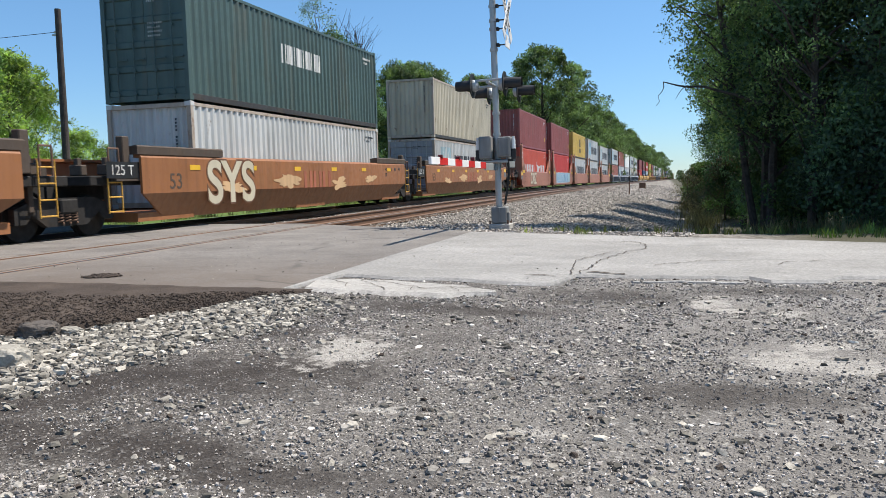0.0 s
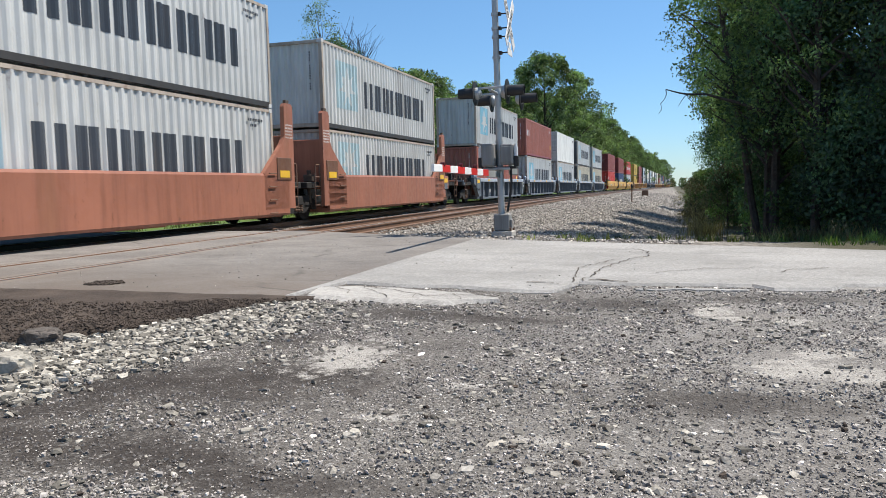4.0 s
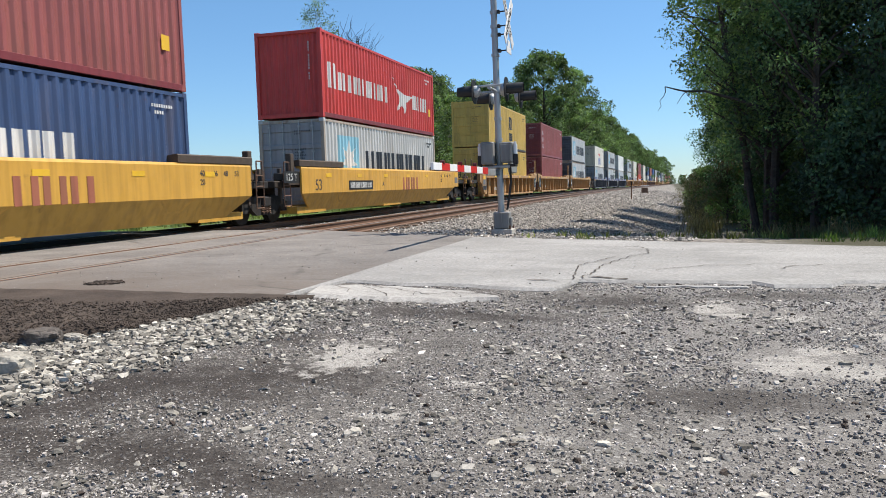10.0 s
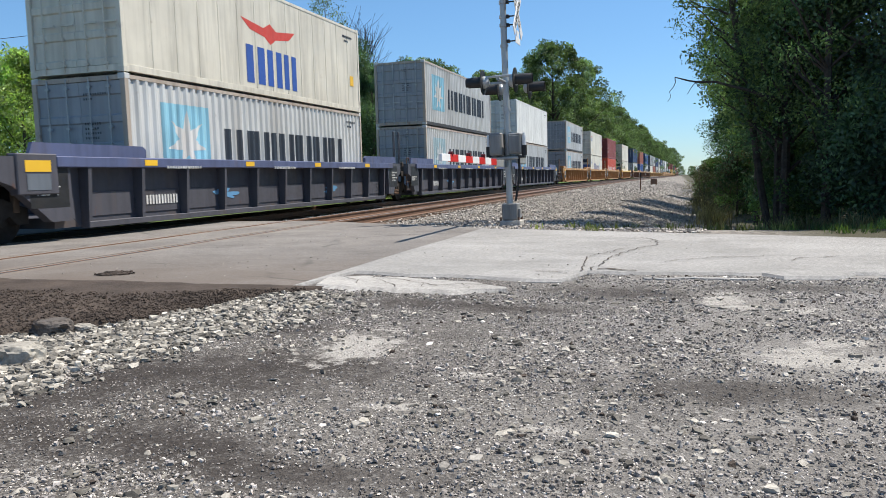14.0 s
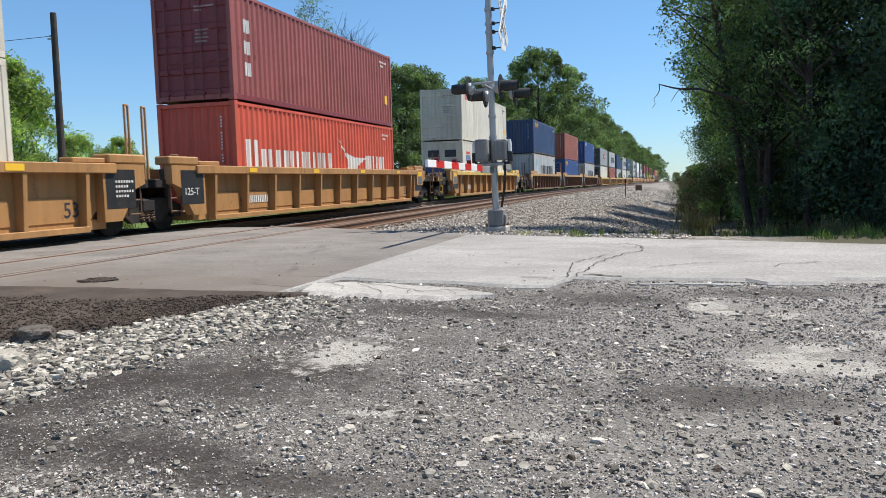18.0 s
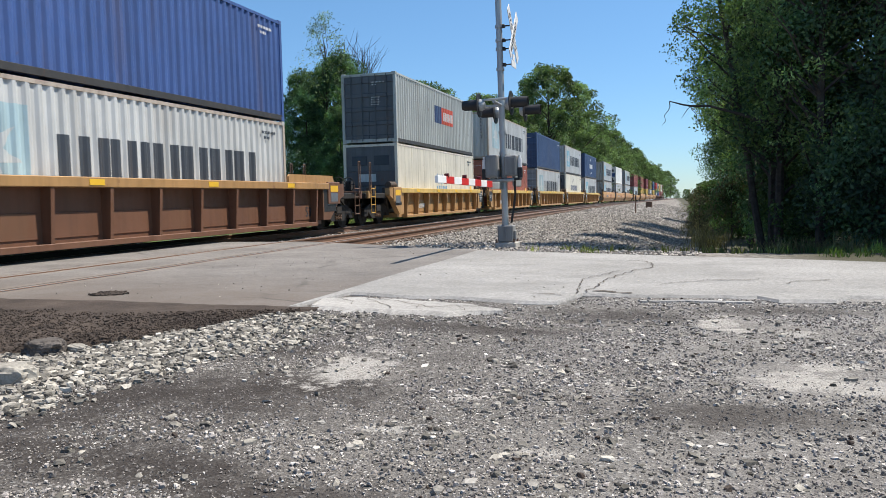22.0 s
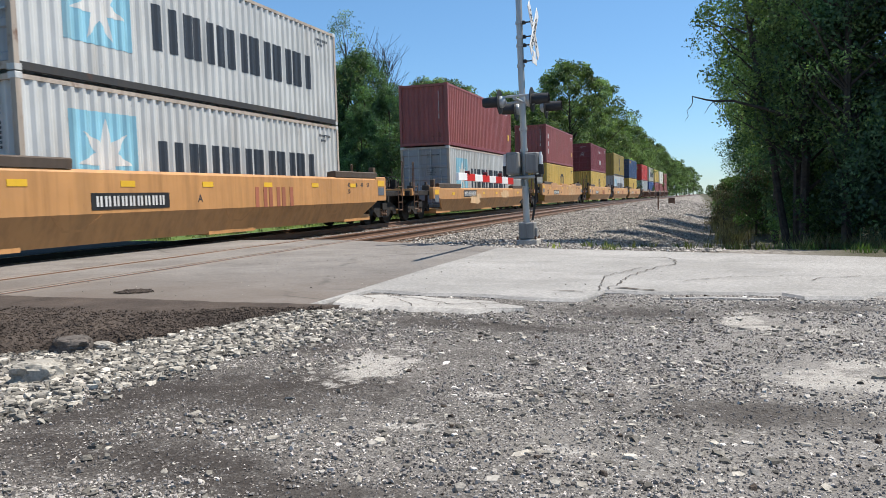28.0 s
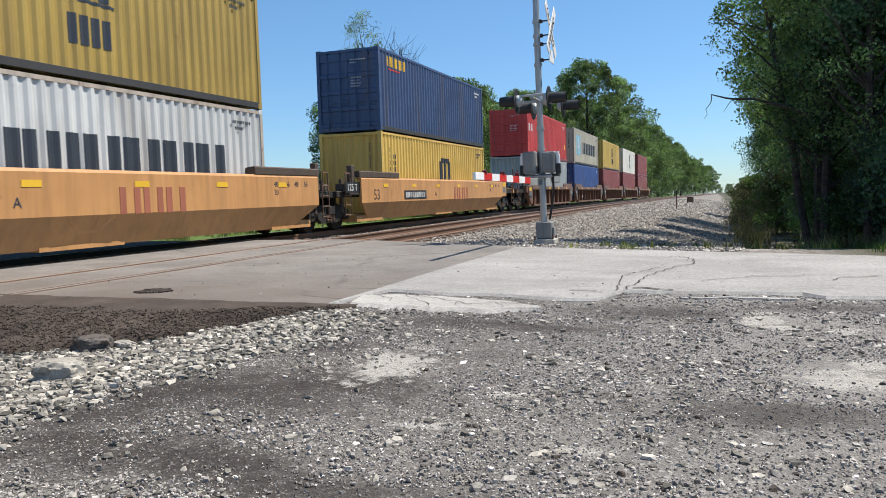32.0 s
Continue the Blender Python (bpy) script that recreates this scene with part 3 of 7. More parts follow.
for c0 in (NEAR_TRACK, TRAIN_TRACK):
    for side in (1, -1):
        r = c0 + side * (GA + 0.036)
        for a, b, z in ((r + 0.037, r + (0.112 if side > 0 else 0.1), -0.006 if side > 0 else -0.035), (r - (0.1 if side > 0 else 0.112), r - 0.037, -0.035 if side > 0 else -0.006)):
            part("rubber_seal", box(a, b, near_edge(r) + 0.02, far_edge(r) - 0.02, -0.17, z), M["black"], crossing, "black rubber seal beside a rail")

# crumbling black shoulder of the crossing
def shoulder(x, k):
    """A point of the shoulder, k from the road's edge at 0 to its foot at 1."""
    wide = min(1.12 * max(-3.2 - x, 0.0), 2.1) * (1 + 0.12 * noise.noise(Vector((x * 1.9, 4, 4))) + 0.06 * noise.noise(Vector((x * 9, 4, 1)))) + 0.12
    n = 0.030 * noise.noise(Vector((x * 3.1, k * 4 * wide, 3))) + 0.018 * noise.noise(Vector((x * 11, k * 12 * wide, 9))) + 0.014
    return x, near_edge(min(x, -3.6)) + 0.06 - wide * k, 0.006 - 0.10 * k ** 1.5 + n * smooth(0.10, 0.45, k) * smooth(1.05, 0.9, k)


sv, sf = [], []
sx = [-9.5 + 6.35 * i / 150 for i in range(151)]
for x in sx:
    for j in range(33):
        a, b, z = shoulder(x, j / 32)
        sv.append((a, b, z - (0.06 if j == 32 else 0)))
sf = [(i * 33 + j, (i + 1) * 33 + j, (i + 1) * 33 + j + 1, i * 33 + j + 1) for i in range(150) for j in range(32)]
tagged(place("road_shoulder", data_of("road_shoulder", sv, sf, M["crumb"], True)), "crumbling black asphalt shoulder beside the crossing", "road shoulder", kind="structure")


# ------------------------------------------------------------- rails and sleepers
RAIL = [(-0.068, -0.172), (0.068, -0.172), (0.068, -0.160), (0.012, -0.14), (0.012, -0.045), (0.036, -0.036), (0.036, -0.004), (0.026, 0.002), (-0.026, 0.002),
        (-0.036, -0.004), (-0.036, -0.036), (-0.012, -0.045), (-0.012, -0.14), (-0.068, -0.160)]
STATIONS = span([(-90, 0, 18), (0, 140, 56), (140, 620, 40)])


def along(poly, offset, material, name, parent):
    n = len(poly)
    vs, fs = [], []
    for s in STATIONS:
        vs += [(offset + bend(s) + x, s, z + dip(s)) for x, z in poly]
    for i in range(len(STATIONS) - 1):
        fs += [(i * n + j, i * n + (j + 1) % n, (i + 1) * n + (j + 1) % n, (i + 1) * n + j) for j in range(n)]
    fs += [tuple(range(n)), tuple(range(len(vs) - 1, len(vs) - n - 1, -1))]
    return place(name, tidy(data_of(name, vs, fs, material)), parent)


tie_mesh = bpy.data.meshes.new("sleeper")
bm = box(-1.3, 1.3, -0.115, 0.115, -0.33, -0.172, 0.012)
bm.to_mesh(tie_mesh)
bm.free()
tie_mesh.materials.append(M["tie"])
for nm, c0 in (("near", NEAR_TRACK), ("train", TRAIN_TRACK)):
    tr = thing("railway_track", "rusty steel rails on dark wooden sleepers in ballast" if nm == "near" else "worn steel rails under the moving train", "railway track", kind="structure")
    for side in (GA + 0.036, -GA - 0.036):
        along(RAIL, c0 + side, M["rail"], "rail", tr)
        along([(-0.024, 0.0015), (0.024, 0.0015), (0.022, 0.005), (-0.022, 0.005)], c0 + side, M["rail_top"], "rail_head", tr)
    s = 15.2
    for i in range(150 if nm == "near" else 60):
        place("sleeper", tie_mesh, tr, pose(c0 + bend(s), s, dip(s) - 0.004 + random.uniform(-0.01, 0.01), 0, 0, random.uniform(-1, 1)))
        s += 0.54


# ------------------------------------------------------------- loose stones
ICO_V = None
bm = bmesh.new()
bmesh.ops.create_icosphere(bm, subdivisions=1, radius=1)
ICO_V = np.array([v.co[:] for v in bm.verts])
ICO_F = np.array([[v.index for v in f.verts] for f in bm.faces])
bm.free()
OCT_V = np.array([(1, 0, 0), (0, 1, 0), (-1, 0, 0), (0, -1, 0), (0, 0, 1), (0, 0, -1)], float)
PYR_V = np.array([(1, 0, -0.4), (0, 1, -0.4), (-1, 0, -0.4), (0, -1, -0.4), (0.15, 0.1, 0.9)], float)
SLAB_V = np.array([(math.cos(1.2566 * i + o) * r, math.sin(1.2566 * i + o) * r, z) for z, r, o in ((-0.8, 1.0, 0.0), (0.75, 0.8, 0.5)) for i in range(5)])
SLAB_F = np.array([(5, 6, 7), (5, 7, 8), (5, 8, 9)] + [t for i in range(5) for t in ((i, (i + 1) % 5, 5 + i), ((i + 1) % 5, 5 + (i + 1) % 5, 5 + i))])
PYR_F = np.array([(0, 1, 4), (1, 2, 4), (2, 3, 4), (3, 0, 4)])
OCT_F = np.array([(0, 1, 4), (1, 2, 4), (2, 3, 4), (3, 0, 4), (1, 0, 5), (2, 1, 5), (3, 2, 5), (0, 3, 5)])


def stones(name, spots, sizes, material, label, coarse=False, flat=0.55, sink=0.35):
    """Many broken stones as one scatter. spots: x, y, z; sizes: radii."""
    rg = np.random.default_rng(len(spots) + int(1000 * flat))
    bv, bf = (SLAB_V, SLAB_F) if coarse == 3 else (PYR_V, PYR_F) if coarse == 2 else (OCT_V, OCT_F) if coarse else (ICO_V, ICO_F)
    n, k = len(spots), len(bv)
    v = np.repeat(bv[None], n, 0) * (1 + rg.uniform(-0.45, 0.40, (n, k, 1)))
    v = v * np.stack([rg.uniform(0.75, 1.45, n), rg.uniform(0.6, 1.0, n), rg.uniform(flat * 0.6, flat * 1.3, n)], 1)[:, None, :]
    a, t = rg.uniform(0, 2 * np.pi, n), rg.uniform(-0.45, 0.45, n)
    x, y, z = v[..., 0].copy(), v[..., 1].copy(), v[..., 2].copy()
    y2, z2 = y * np.cos(t)[:, None] - z * np.sin(t)[:, None], y * np.sin(t)[:, None] + z * np.cos(t)[:, None]
    v[..., 0] = x * np.cos(a)[:, None] - y2 * np.sin(a)[:, None]
    v[..., 1] = x * np.sin(a)[:, None] + y2 * np.cos(a)[:, None]
    v[..., 2] = z2 + flat * (1 - sink)
    v = v * np.array(sizes)[:, None, None] + np.array(spots)[:, None, :]
    f = bf[None] + (np.arange(n) * k)[:, None, None]
    me = bpy.data.meshes.new(name)
    f = f.reshape(-1, 3)
    me.vertices.add(n * k)
    me.vertices.foreach_set("co", v.ravel())
    me.loops.add(f.size)
    me.loops.foreach_set("vertex_index", f.ravel())
    me.polygons.add(len(f))
    me.polygons.foreach_set("loop_start", np.arange(0, f.size, 3))
    me.polygons.foreach_set("use_smooth", [False] * len(f))
    me.update(calc_edges=True)
    me.materials.append(material)
    return tagged(place(name, me), label, "stones", kind="stuff")


rng = np.random.default_rng(7)


def scatter(n, x0, x1, y0, y1, keep):
    out = []
    while len(out) < n:
        for x, y in zip(rng.uniform(x0, x1, n), y0 + (y1 - y0) * rng.uniform(0, 1, n) ** 1.35):
            if len(out) < n and keep(x, y):
                out.append((x, y, height(x, y)))
    return out


PALE = [(-1.88, 4.22, 0.26, 0.55), (0.75, 4.45, 0.5, 0.45), (0.40, 6.15, 0.26, 0.36)]


def in_lot(x, y, thin=0.3):
    for cx, cy, rx, ry in PALE:
        if ((x - cx) / rx) ** 2 + ((y - cy) / ry) ** 2 < 0.7 and random.random() < 0.85:
            return False
    for (cx, cy), (rx, ry) in DAMP:
        d = ((x - cx) / rx) ** 2 + ((y - cy) / ry) ** 2 - 0.8 * noise.noise(Vector((x * 3, y * 3, 8)))
        if d < 1.0 and random.random() < thin * (1 - max(0.0, d)):
            return False
    return -1.45 * y - 0.6 < x < 0.62 * y + 0.4 and y < near_edge(x) - 0.03 and x > -6.0 and not (x < -3.2 and y > shoulder(x, 1.0)[1])


def patchy(k):
    return lambda x, y: in_lot(x, y, 0.97) and noise.noise(Vector((x * 1.1, y * 1.1, k))) + 0.55 * random.random() > 0.12


def rubble(x, y):
    edge = -3.25 + 0.30 * max(y - 3.4, 0.0) + 0.25 * max(2.9 - y, 0.0)
    if y > 5.2:
        edge = -2.7
    past = x - edge + 0.35 * noise.noise(Vector((x * 1.7, y * 1.7, 3))) + 0.15 * noise.noise(Vector((x * 6, y * 6, 3)))
    return y < 6.1 and past < 0.35 * random.random() ** 2 and x > -5.6 and y < shoulder(x, 1.0)[1] + 0.12


sp = scatter(64000, -6.5, 4.3, 1.5, 7.6, in_lot)
stones("fine_gravel", sp, rng.uniform(0.003, 0.0075, len(sp)), M["stone_dark"], "fine grey gravel trodden into the lot", 2, 0.75)
sp = scatter(46000, -6.5, 4.3, 1.5, 7.6, patchy(1))
stones("pale_grit", sp, rng.uniform(0.0028, 0.0066, len(sp)), M["stone_light"], "pale grit scattered over the lot", 2, 0.5)
sp = scatter(30000, -6.5, 4.3, 1.5, 7.6, patchy(6))
stones("mixed_gravel", sp, 0.0042 + 0.0078 * rng.uniform(0, 1, len(sp)) ** 2.4, M["stone_mid"], "mixed grey-brown crushed gravel on the lot", 3, 0.72)
sp = scatter(5200, -7, 4.5, 1.4, 7.6, patchy(2))
stones("loose_stones", sp, 0.008 + 0.020 * rng.uniform(0, 1, len(sp)) ** 3.2, M["rubble"], "loose pale limestone chips on the gravel lot", 3, 0.40)
sp = scatter(1300, -6.5, 4.3, 1.6, 7.6, patchy(8))
stones("white_chips", sp, 0.008 + 0.016 * rng.uniform(0, 1, len(sp)) ** 2.5, M["stone_light"], "bright limestone chips on the gravel lot", 3, 0.34)
sp = scatter(420, -7, 4.5, 1.4, 7.6, patchy(5))
stones("dark_stones", sp, 0.006 + 0.014 * rng.uniform(0, 1, len(sp)) ** 3, M["crumb"], "loose dark asphalt crumbs on the gravel lot", 3, 0.55)
sp = scatter(19000, -5.6, -1.9, 1.9, 6.1, rubble)
stones("rubble", sp, 0.008 + 0.026 * rng.uniform(0, 1, len(sp)) ** 2.8, M["rubble"], "broken pale limestone rubble below the crossing", 3, 0.45, 0.1)
sp = [shoulder(x, k) for x, k in zip(rng.uniform(-7.5, -3.3, 17000), 0.30 + 0.73 * rng.uniform(0, 1, 17000) ** 0.8)]
stones("asphalt_crumbs", sp, 0.004 + 0.012 * rng.uniform(0, 1, len(sp)) ** 2.5, M["crumb"], "crumbled dark asphalt along the crossing", True, 0.7, 0.3)


def on_bank(x, y):
    u = x - bend(y)
    return -7.6 < u < 1.2 and y > far_edge(x) + 0.02 and abs(u - NEAR_TRACK - GA - 0.036) > 0.1 and u < 0.4 + 0.5 * noise.noise(Vector((x, y, 4)))


sp = scatter(15000, -8.4, 1.4, 13.4, 46, on_bank)
stones("ballast_stones", sp, rng.uniform(0.02, 0.042, len(sp)), M["ballast"], "grey broken ballast stones on the bank", True, 0.7, 0.2)
sp = [(x, y, -0.2 + dip(y)) for x, y in zip(rng.uniform(-11.2, -7.9, 6000), rng.uniform(14.8, 44, 6000)) if abs(x - bend(y) - NEAR_TRACK - GA) > 0.12 and abs(x - bend(y) - NEAR_TRACK + GA) > 0.12]
stones("track_ballast", sp, rng.uniform(0.022, 0.042, len(sp)), M["ballast"], "pale broken ballast stones between the tracks", True, 0.7, 0.2)


sp = [(x + bend(y), y, height(x + bend(y), y)) for x, y in zip(rng.uniform(-7.2, 0.6, 9000), 46 + 70 * rng.uniform(0, 1, 9000) ** 1.5)]
stones("far_ballast", sp, rng.uniform(0.035, 0.075, len(sp)), M["ballast"], "grey broken ballast further along the bank", True, 0.6, 0.2)


def boulder(x, y, r, sx, sy, sz, material, label, seed, turn=0):
    bm = bmesh.new()
    bmesh.ops.create_icosphere(bm, subdivisions=4, radius=1)
    for v in bm.verts:
        d = v.co.normalized()
        k = 1 + 0.34 * noise.noise(d * 1.9 + Vector((seed, 0, 0))) + 0.14 * noise.noise(d * 5 + Vector((0, seed, 0))) + 0.09 * noise.noise(d * 13 + Vector((0, 0, seed)))
        v.co = Vector((max(-0.92, min(0.92, d.x * k)) * sx * r, max(-0.92, min(0.92, d.y * k)) * sy * r, max(-0.55, min(0.75, d.z * k)) * sz * r))
    me = bpy.data.meshes.new("rock")
    bm.to_mesh(me)
    bm.free()
    me.materials.append(material)
    ob = place("rock", me, None, pose(x, y, height(x, y) + 0.42 * sz * r, 0, 0, turn))
    return tagged(ob, label, "rock")


boulder(-4.62, 4.58, 0.13, 1.3, 0.9, 0.75, M["asphalt_lump"], "dark lump of broken asphalt on the rubble", 3, 20)
boulder(-3.87, 3.58, 0.125, 1.35, 0.95, 0.85, M["boulder"], "pale broken lump of limestone on the rubble", 8, 30)
boulder(-4.45, 4.74, 0.08, 1.7, 0.8, 0.5, M["boulder"], "flat pale slab of limestone on the rubble", 5, -15)


# cracks and a worn spot in the old road
CRACKS = [
    [(-0.93, 7.62), (-0.96, 8.04), (-1.01, 8.9), (-0.92, 9.29), (-0.79, 9.56), (-0.64, 9.99)],
    [(-0.86, 7.70), (-0.79, 8.26), (-0.74, 8.92), (-0.6, 9.57), (-0.47, 10.0), (-0.24, 10.47), (-0.3, 11.15), (-0.49, 11.53), (-0.71, 11.33)],
    [(-0.17, 8.52), (0.13, 8.76), (0.38, 9.01), (0.73, 8.98), (1.02, 9.17)],
    [(1.11, 8.73), (1.43, 8.97), (1.75, 9.22)],
    [(-1.37, 7.55), (-1.18, 7.50), (-0.96, 7.46)],
    [(-0.79, 7.80), (-0.54, 7.76), (-0.32, 7.72)],
    [(-2.95, 6.95), (-2.7, 6.75), (-2.55, 6.5), (-2.45, 6.3)],
    [(-2.9, 7.02), (-2.36, 6.70), (-2.1, 6.5), (-1.86, 6.6), (-1.58, 6.55)],
    [(-2.3, 6.66), (-2.22, 6.45), (-2.25, 6.25)],
    [(-1.9, 6.62), (-1.78, 6.45), (-1.75, 6.3)],
    [(-3.25, 6.9), (-3.0, 6.75), (-2.85, 6.5)],
]
for n, line in enumerate(CRACKS):
    pts = []
    for (x0, y0), (x1, y1) in zip(line, line[1:]):
        m = max(2, int(math.hypot(x1 - x0, y1 - y0) / 0.07))
        pts += [(x0 + (x1 - x0) * i / m, y0 + (y1 - y0) * i / m) for i in range(m)]
    vs, fs = [], []
    pts = [Vector((x + 0.05 * noise.noise(Vector((x * 5, y * 5, 1))), y + 0.10 * noise.noise(Vector((x * 5, y * 5, 7))), 0.009)) for x, y in pts]
    for i, p in enumerate(pts):
        d = (pts[min(i + 1, len(pts) - 1)] - pts[max(i - 1, 0)]).normalized()
        w = 0.006 * (0.5 + 1.2 * abs(noise.noise(p * 9))) * (2.2 if n == 5 else 1.3 if n < 2 else 1.0 if n < 6 else 0.6)
        vs += [p + Vector((d.y, -d.x * 2.2, 0)) * w, p - Vector((d.y, -d.x * 2.2, 0)) * w]
    fs = [(2 * i, 2 * i + 1, 2 * i + 3, 2 * i + 2) for i in range(len(pts) - 1)]
    place("crack", data_of("crack", vs, fs, M["crumb"]), road)
for cx, cy, rx, ry in ((-6.06, 6.97, 0.24, 0.20),):
    vs = [(cx, cy, 0.012)]
    for i in range(28):
        a = 2 * math.pi * i / 28
        k = 0.75 + 0.5 * noise.noise(Vector((math.cos(a) * 2, math.sin(a) * 2, cx)))
        vs.append((cx + rx * k * math.cos(a), cy + ry * k * math.sin(a), 0.009))
    place("worn_spot", data_of("worn_spot", vs, [(0, i + 1, (i + 1) % 28 + 1) for i in range(28)], M["crumb"]), crossing)
sp = [(-6.06 + 0.2 * math.cos(a) * r, 6.97 + 0.16 * math.sin(a) * r, 0.004) for a, r in zip(rng.uniform(0, 6.28, 260), rng.uniform(0, 1.15, 260))]
stones("pothole_crumbs", sp, rng.uniform(0.006, 0.018, len(sp)), M["crumb"], "loose crumbs in a worn spot of the crossing", 3, 0.5)
sp = [(x, y, 0.006) for x, y in zip(rng.uniform(-7.6, 0.5, 330), rng.uniform(6.4, 13.2, 330)) if near_edge(x) + 0.1 < y < far_edge(x) - 0.2 and noise.noise(Vector((x * 0.7, y * 0.7, 6))) + 0.5 * random.random() > 0.1]
stones("road_grit", sp, rng.uniform(0.004, 0.010, len(sp)), M["rubble"], "small stray stones on the asphalt", 3, 0.5)


# ------------------------------------------------------------- containers
LEN, WID, HC, STD = 12.192, 2.438, 2.896, 2.591
SHAPES = {}


def shaped(key, build):
    """One mesh for all alike parts."""
    if key not in SHAPES:
        SHAPES[key] = build()
    return SHAPES[key]


def from_bm(name, bm, material):
    me = bpy.data.meshes.new(name)
    bm.to_mesh(me)
    bm.free()
    me.materials.append(material)
    return me


def corrugated(name, length, z0, z1, material, pitch=0.278, depth=0.042):
    """A folded steel wall along y, its outer folds at x = 0."""
    n = round(length / pitch)
    p = length / n
    ys = []
    for i in range(n):
        o = -length / 2 + i * p
        ys += [(o, 0), (o + p * 0.26, 0), (o + p * 0.5, -depth), (o + p * 0.76, -depth)]
    ys.append((length / 2, 0))
    vs = [(x, y, z) for z in (z0, z1) for y, x in ys]
    k = len(ys)
    fs = [(i, i + 1, k + i + 1, k + i) for i in range(k - 1)]
    vs += [(-0.06, -length / 2, z0), (-0.06, length / 2, z0), (-0.06, length / 2, z1), (-0.06, -length / 2, z1)]
    fs += [(2 * k + 3, 2 * k + 2, 2 * k + 1, 2 * k)]
    return data_of(name, vs, fs, material)


def panelled(name, length, z0, z1, material):
    """A smooth insulated wall with thin upright seams."""
    n = 14
    ys = [(-length / 2, -0.008)]
    for i in range(1, n):
        o = -length / 2 + length * i / n
        ys += [(o - 0.012, -0.008), (o - 0.006, -0.016), (o + 0.006, -0.016), (o + 0.012, -0.008)]
    ys.append((length / 2, -0.008))
    k = len(ys)
    vs = [(x, y, z) for z in (z0, z1) for y, x in ys] + [(-0.06, -length / 2, z0), (-0.06, length / 2, z0), (-0.06, length / 2, z1), (-0.06, -length / 2, z1)]
    fs = [(i, i + 1, k + i + 1, k + i) for i in range(k - 1)] + [(2 * k + 3, 2 * k + 2, 2 * k + 1, 2 * k)]
    return data_of(name, vs, fs, material)


def end_frame(h, material):
    bm = bmesh.new()
    for sx in (-1, 1):
        for y0, y1 in ((-LEN / 2, -LEN / 2 + 0.11), (LEN / 2 - 0.11, LEN / 2)):
            x = sx * (WID / 2 - 0.06)
            box_into(bm, x - 0.06, x + 0.06, y0, y1, 0.02, h - 0.02)
        x = sx * (WID / 2 - 0.035)
        box_into(bm, x - 0.035, x + 0.030, -LEN / 2 + 0.1, LEN / 2 - 0.1, h - 0.11, h - 0.03)
    for y in (-LEN / 2 + 0.055, LEN / 2 - 0.055):
        box_into(bm, -WID / 2 + 0.1, WID / 2 - 0.1, y - 0.05, y + 0.05, 0.03, 0.16)
        box_into(bm, -WID / 2 + 0.1, WID / 2 - 0.1, y - 0.05, y + 0.05, h - 0.13, h - 0.03)
    return from_bm("frame", bm, material)


def roof_mesh(h, material):
    me = corrugated("roof", LEN - 0.2, -WID / 2 + 0.05, WID / 2 - 0.05, material, 0.28, 0.02)
    for v in me.vertices:
        x, y, z = v.co
        v.co = (z, y, h - 0.035 + x)
    return me


def bottom_rail(material):
    return from_bm("bottom_rail", box(-0.035, 0.032, -LEN / 2 + 0.1, LEN / 2 - 0.1, 0.02, 0.165, 0.004), material)


def code_rows(material):
    """Small plain bars in place of painted codes, on the wall that faces +x."""
    vs, fs = [], []
    for r, (n, w) in enumerate(((9, 0.05), (4, 0.05))):
        for i in range(n):
            y0, z0, o = 5.0 + i * (w + 0.035) + 0.1 * r, -0.15 * r, len(vs)
            for x in (0.0, 0.005):
                vs += [(x, y0, z0), (x, y0 + w, z0), (x, y0 + w, z0 + 0.075), (x, y0, z0 + 0.075)]
            fs += [(o, o + 1, o + 2, o + 3), (o + 7, o + 6, o + 5, o + 4)] + [(o + q, o + 4 + q, o + 4 + (q + 1) % 4, o + (q + 1) % 4) for q in range(4)]
    return tidy(data_of("painted_code", vs, fs, material))


def door_rows(material):
    vs, fs = [], []
    for r in range(6):
        n = 10 if r < 1 else 4 if r < 2 else 7 - r % 2
        for i in range(n):
            x0, z0, o = 0.12 + i * 0.062, -0.10 * r - (0.42 if r > 1 else 0), len(vs)
            for y in (-0.030, -0.024):
                vs += [(x0, y, z0), (x0 + 0.026, y, z0), (x0 + 0.026, y, z0 + 0.045), (x0, y, z0 + 0.045)]
            fs += [(o, o + 1, o + 2, o + 3), (o + 7, o + 6, o + 5, o + 4)] + [(o + q, o + 4 + q, o + 4 + (q + 1) % 4, o + (q + 1) % 4) for q in range(4)]
    return tidy(data_of("painted_code", vs, fs, material))


def upright_codes(h, material):
    """A column of small bars down an end wall."""
    bm = bmesh.new()
    for i in range(15):
        if i not in (4, 11):
            z = h - 0.45 - 0.085 * i
            box_into(bm, 0, 0.045, -0.004, 0.004, z, z + 0.055)
    return from_bm("painted_code", bm, material)


def floor_mesh(material):
    return from_bm("base", box(-WID / 2 + 0.08, WID / 2 - 0.08, -LEN / 2 + 0.1, LEN / 2 - 0.1, 0.03, 0.15), material)


def casting(material):
    return from_bm("corner_casting", box(-0.089, 0.089, -0.081, 0.081, 0, 0.118, 0.008), material)


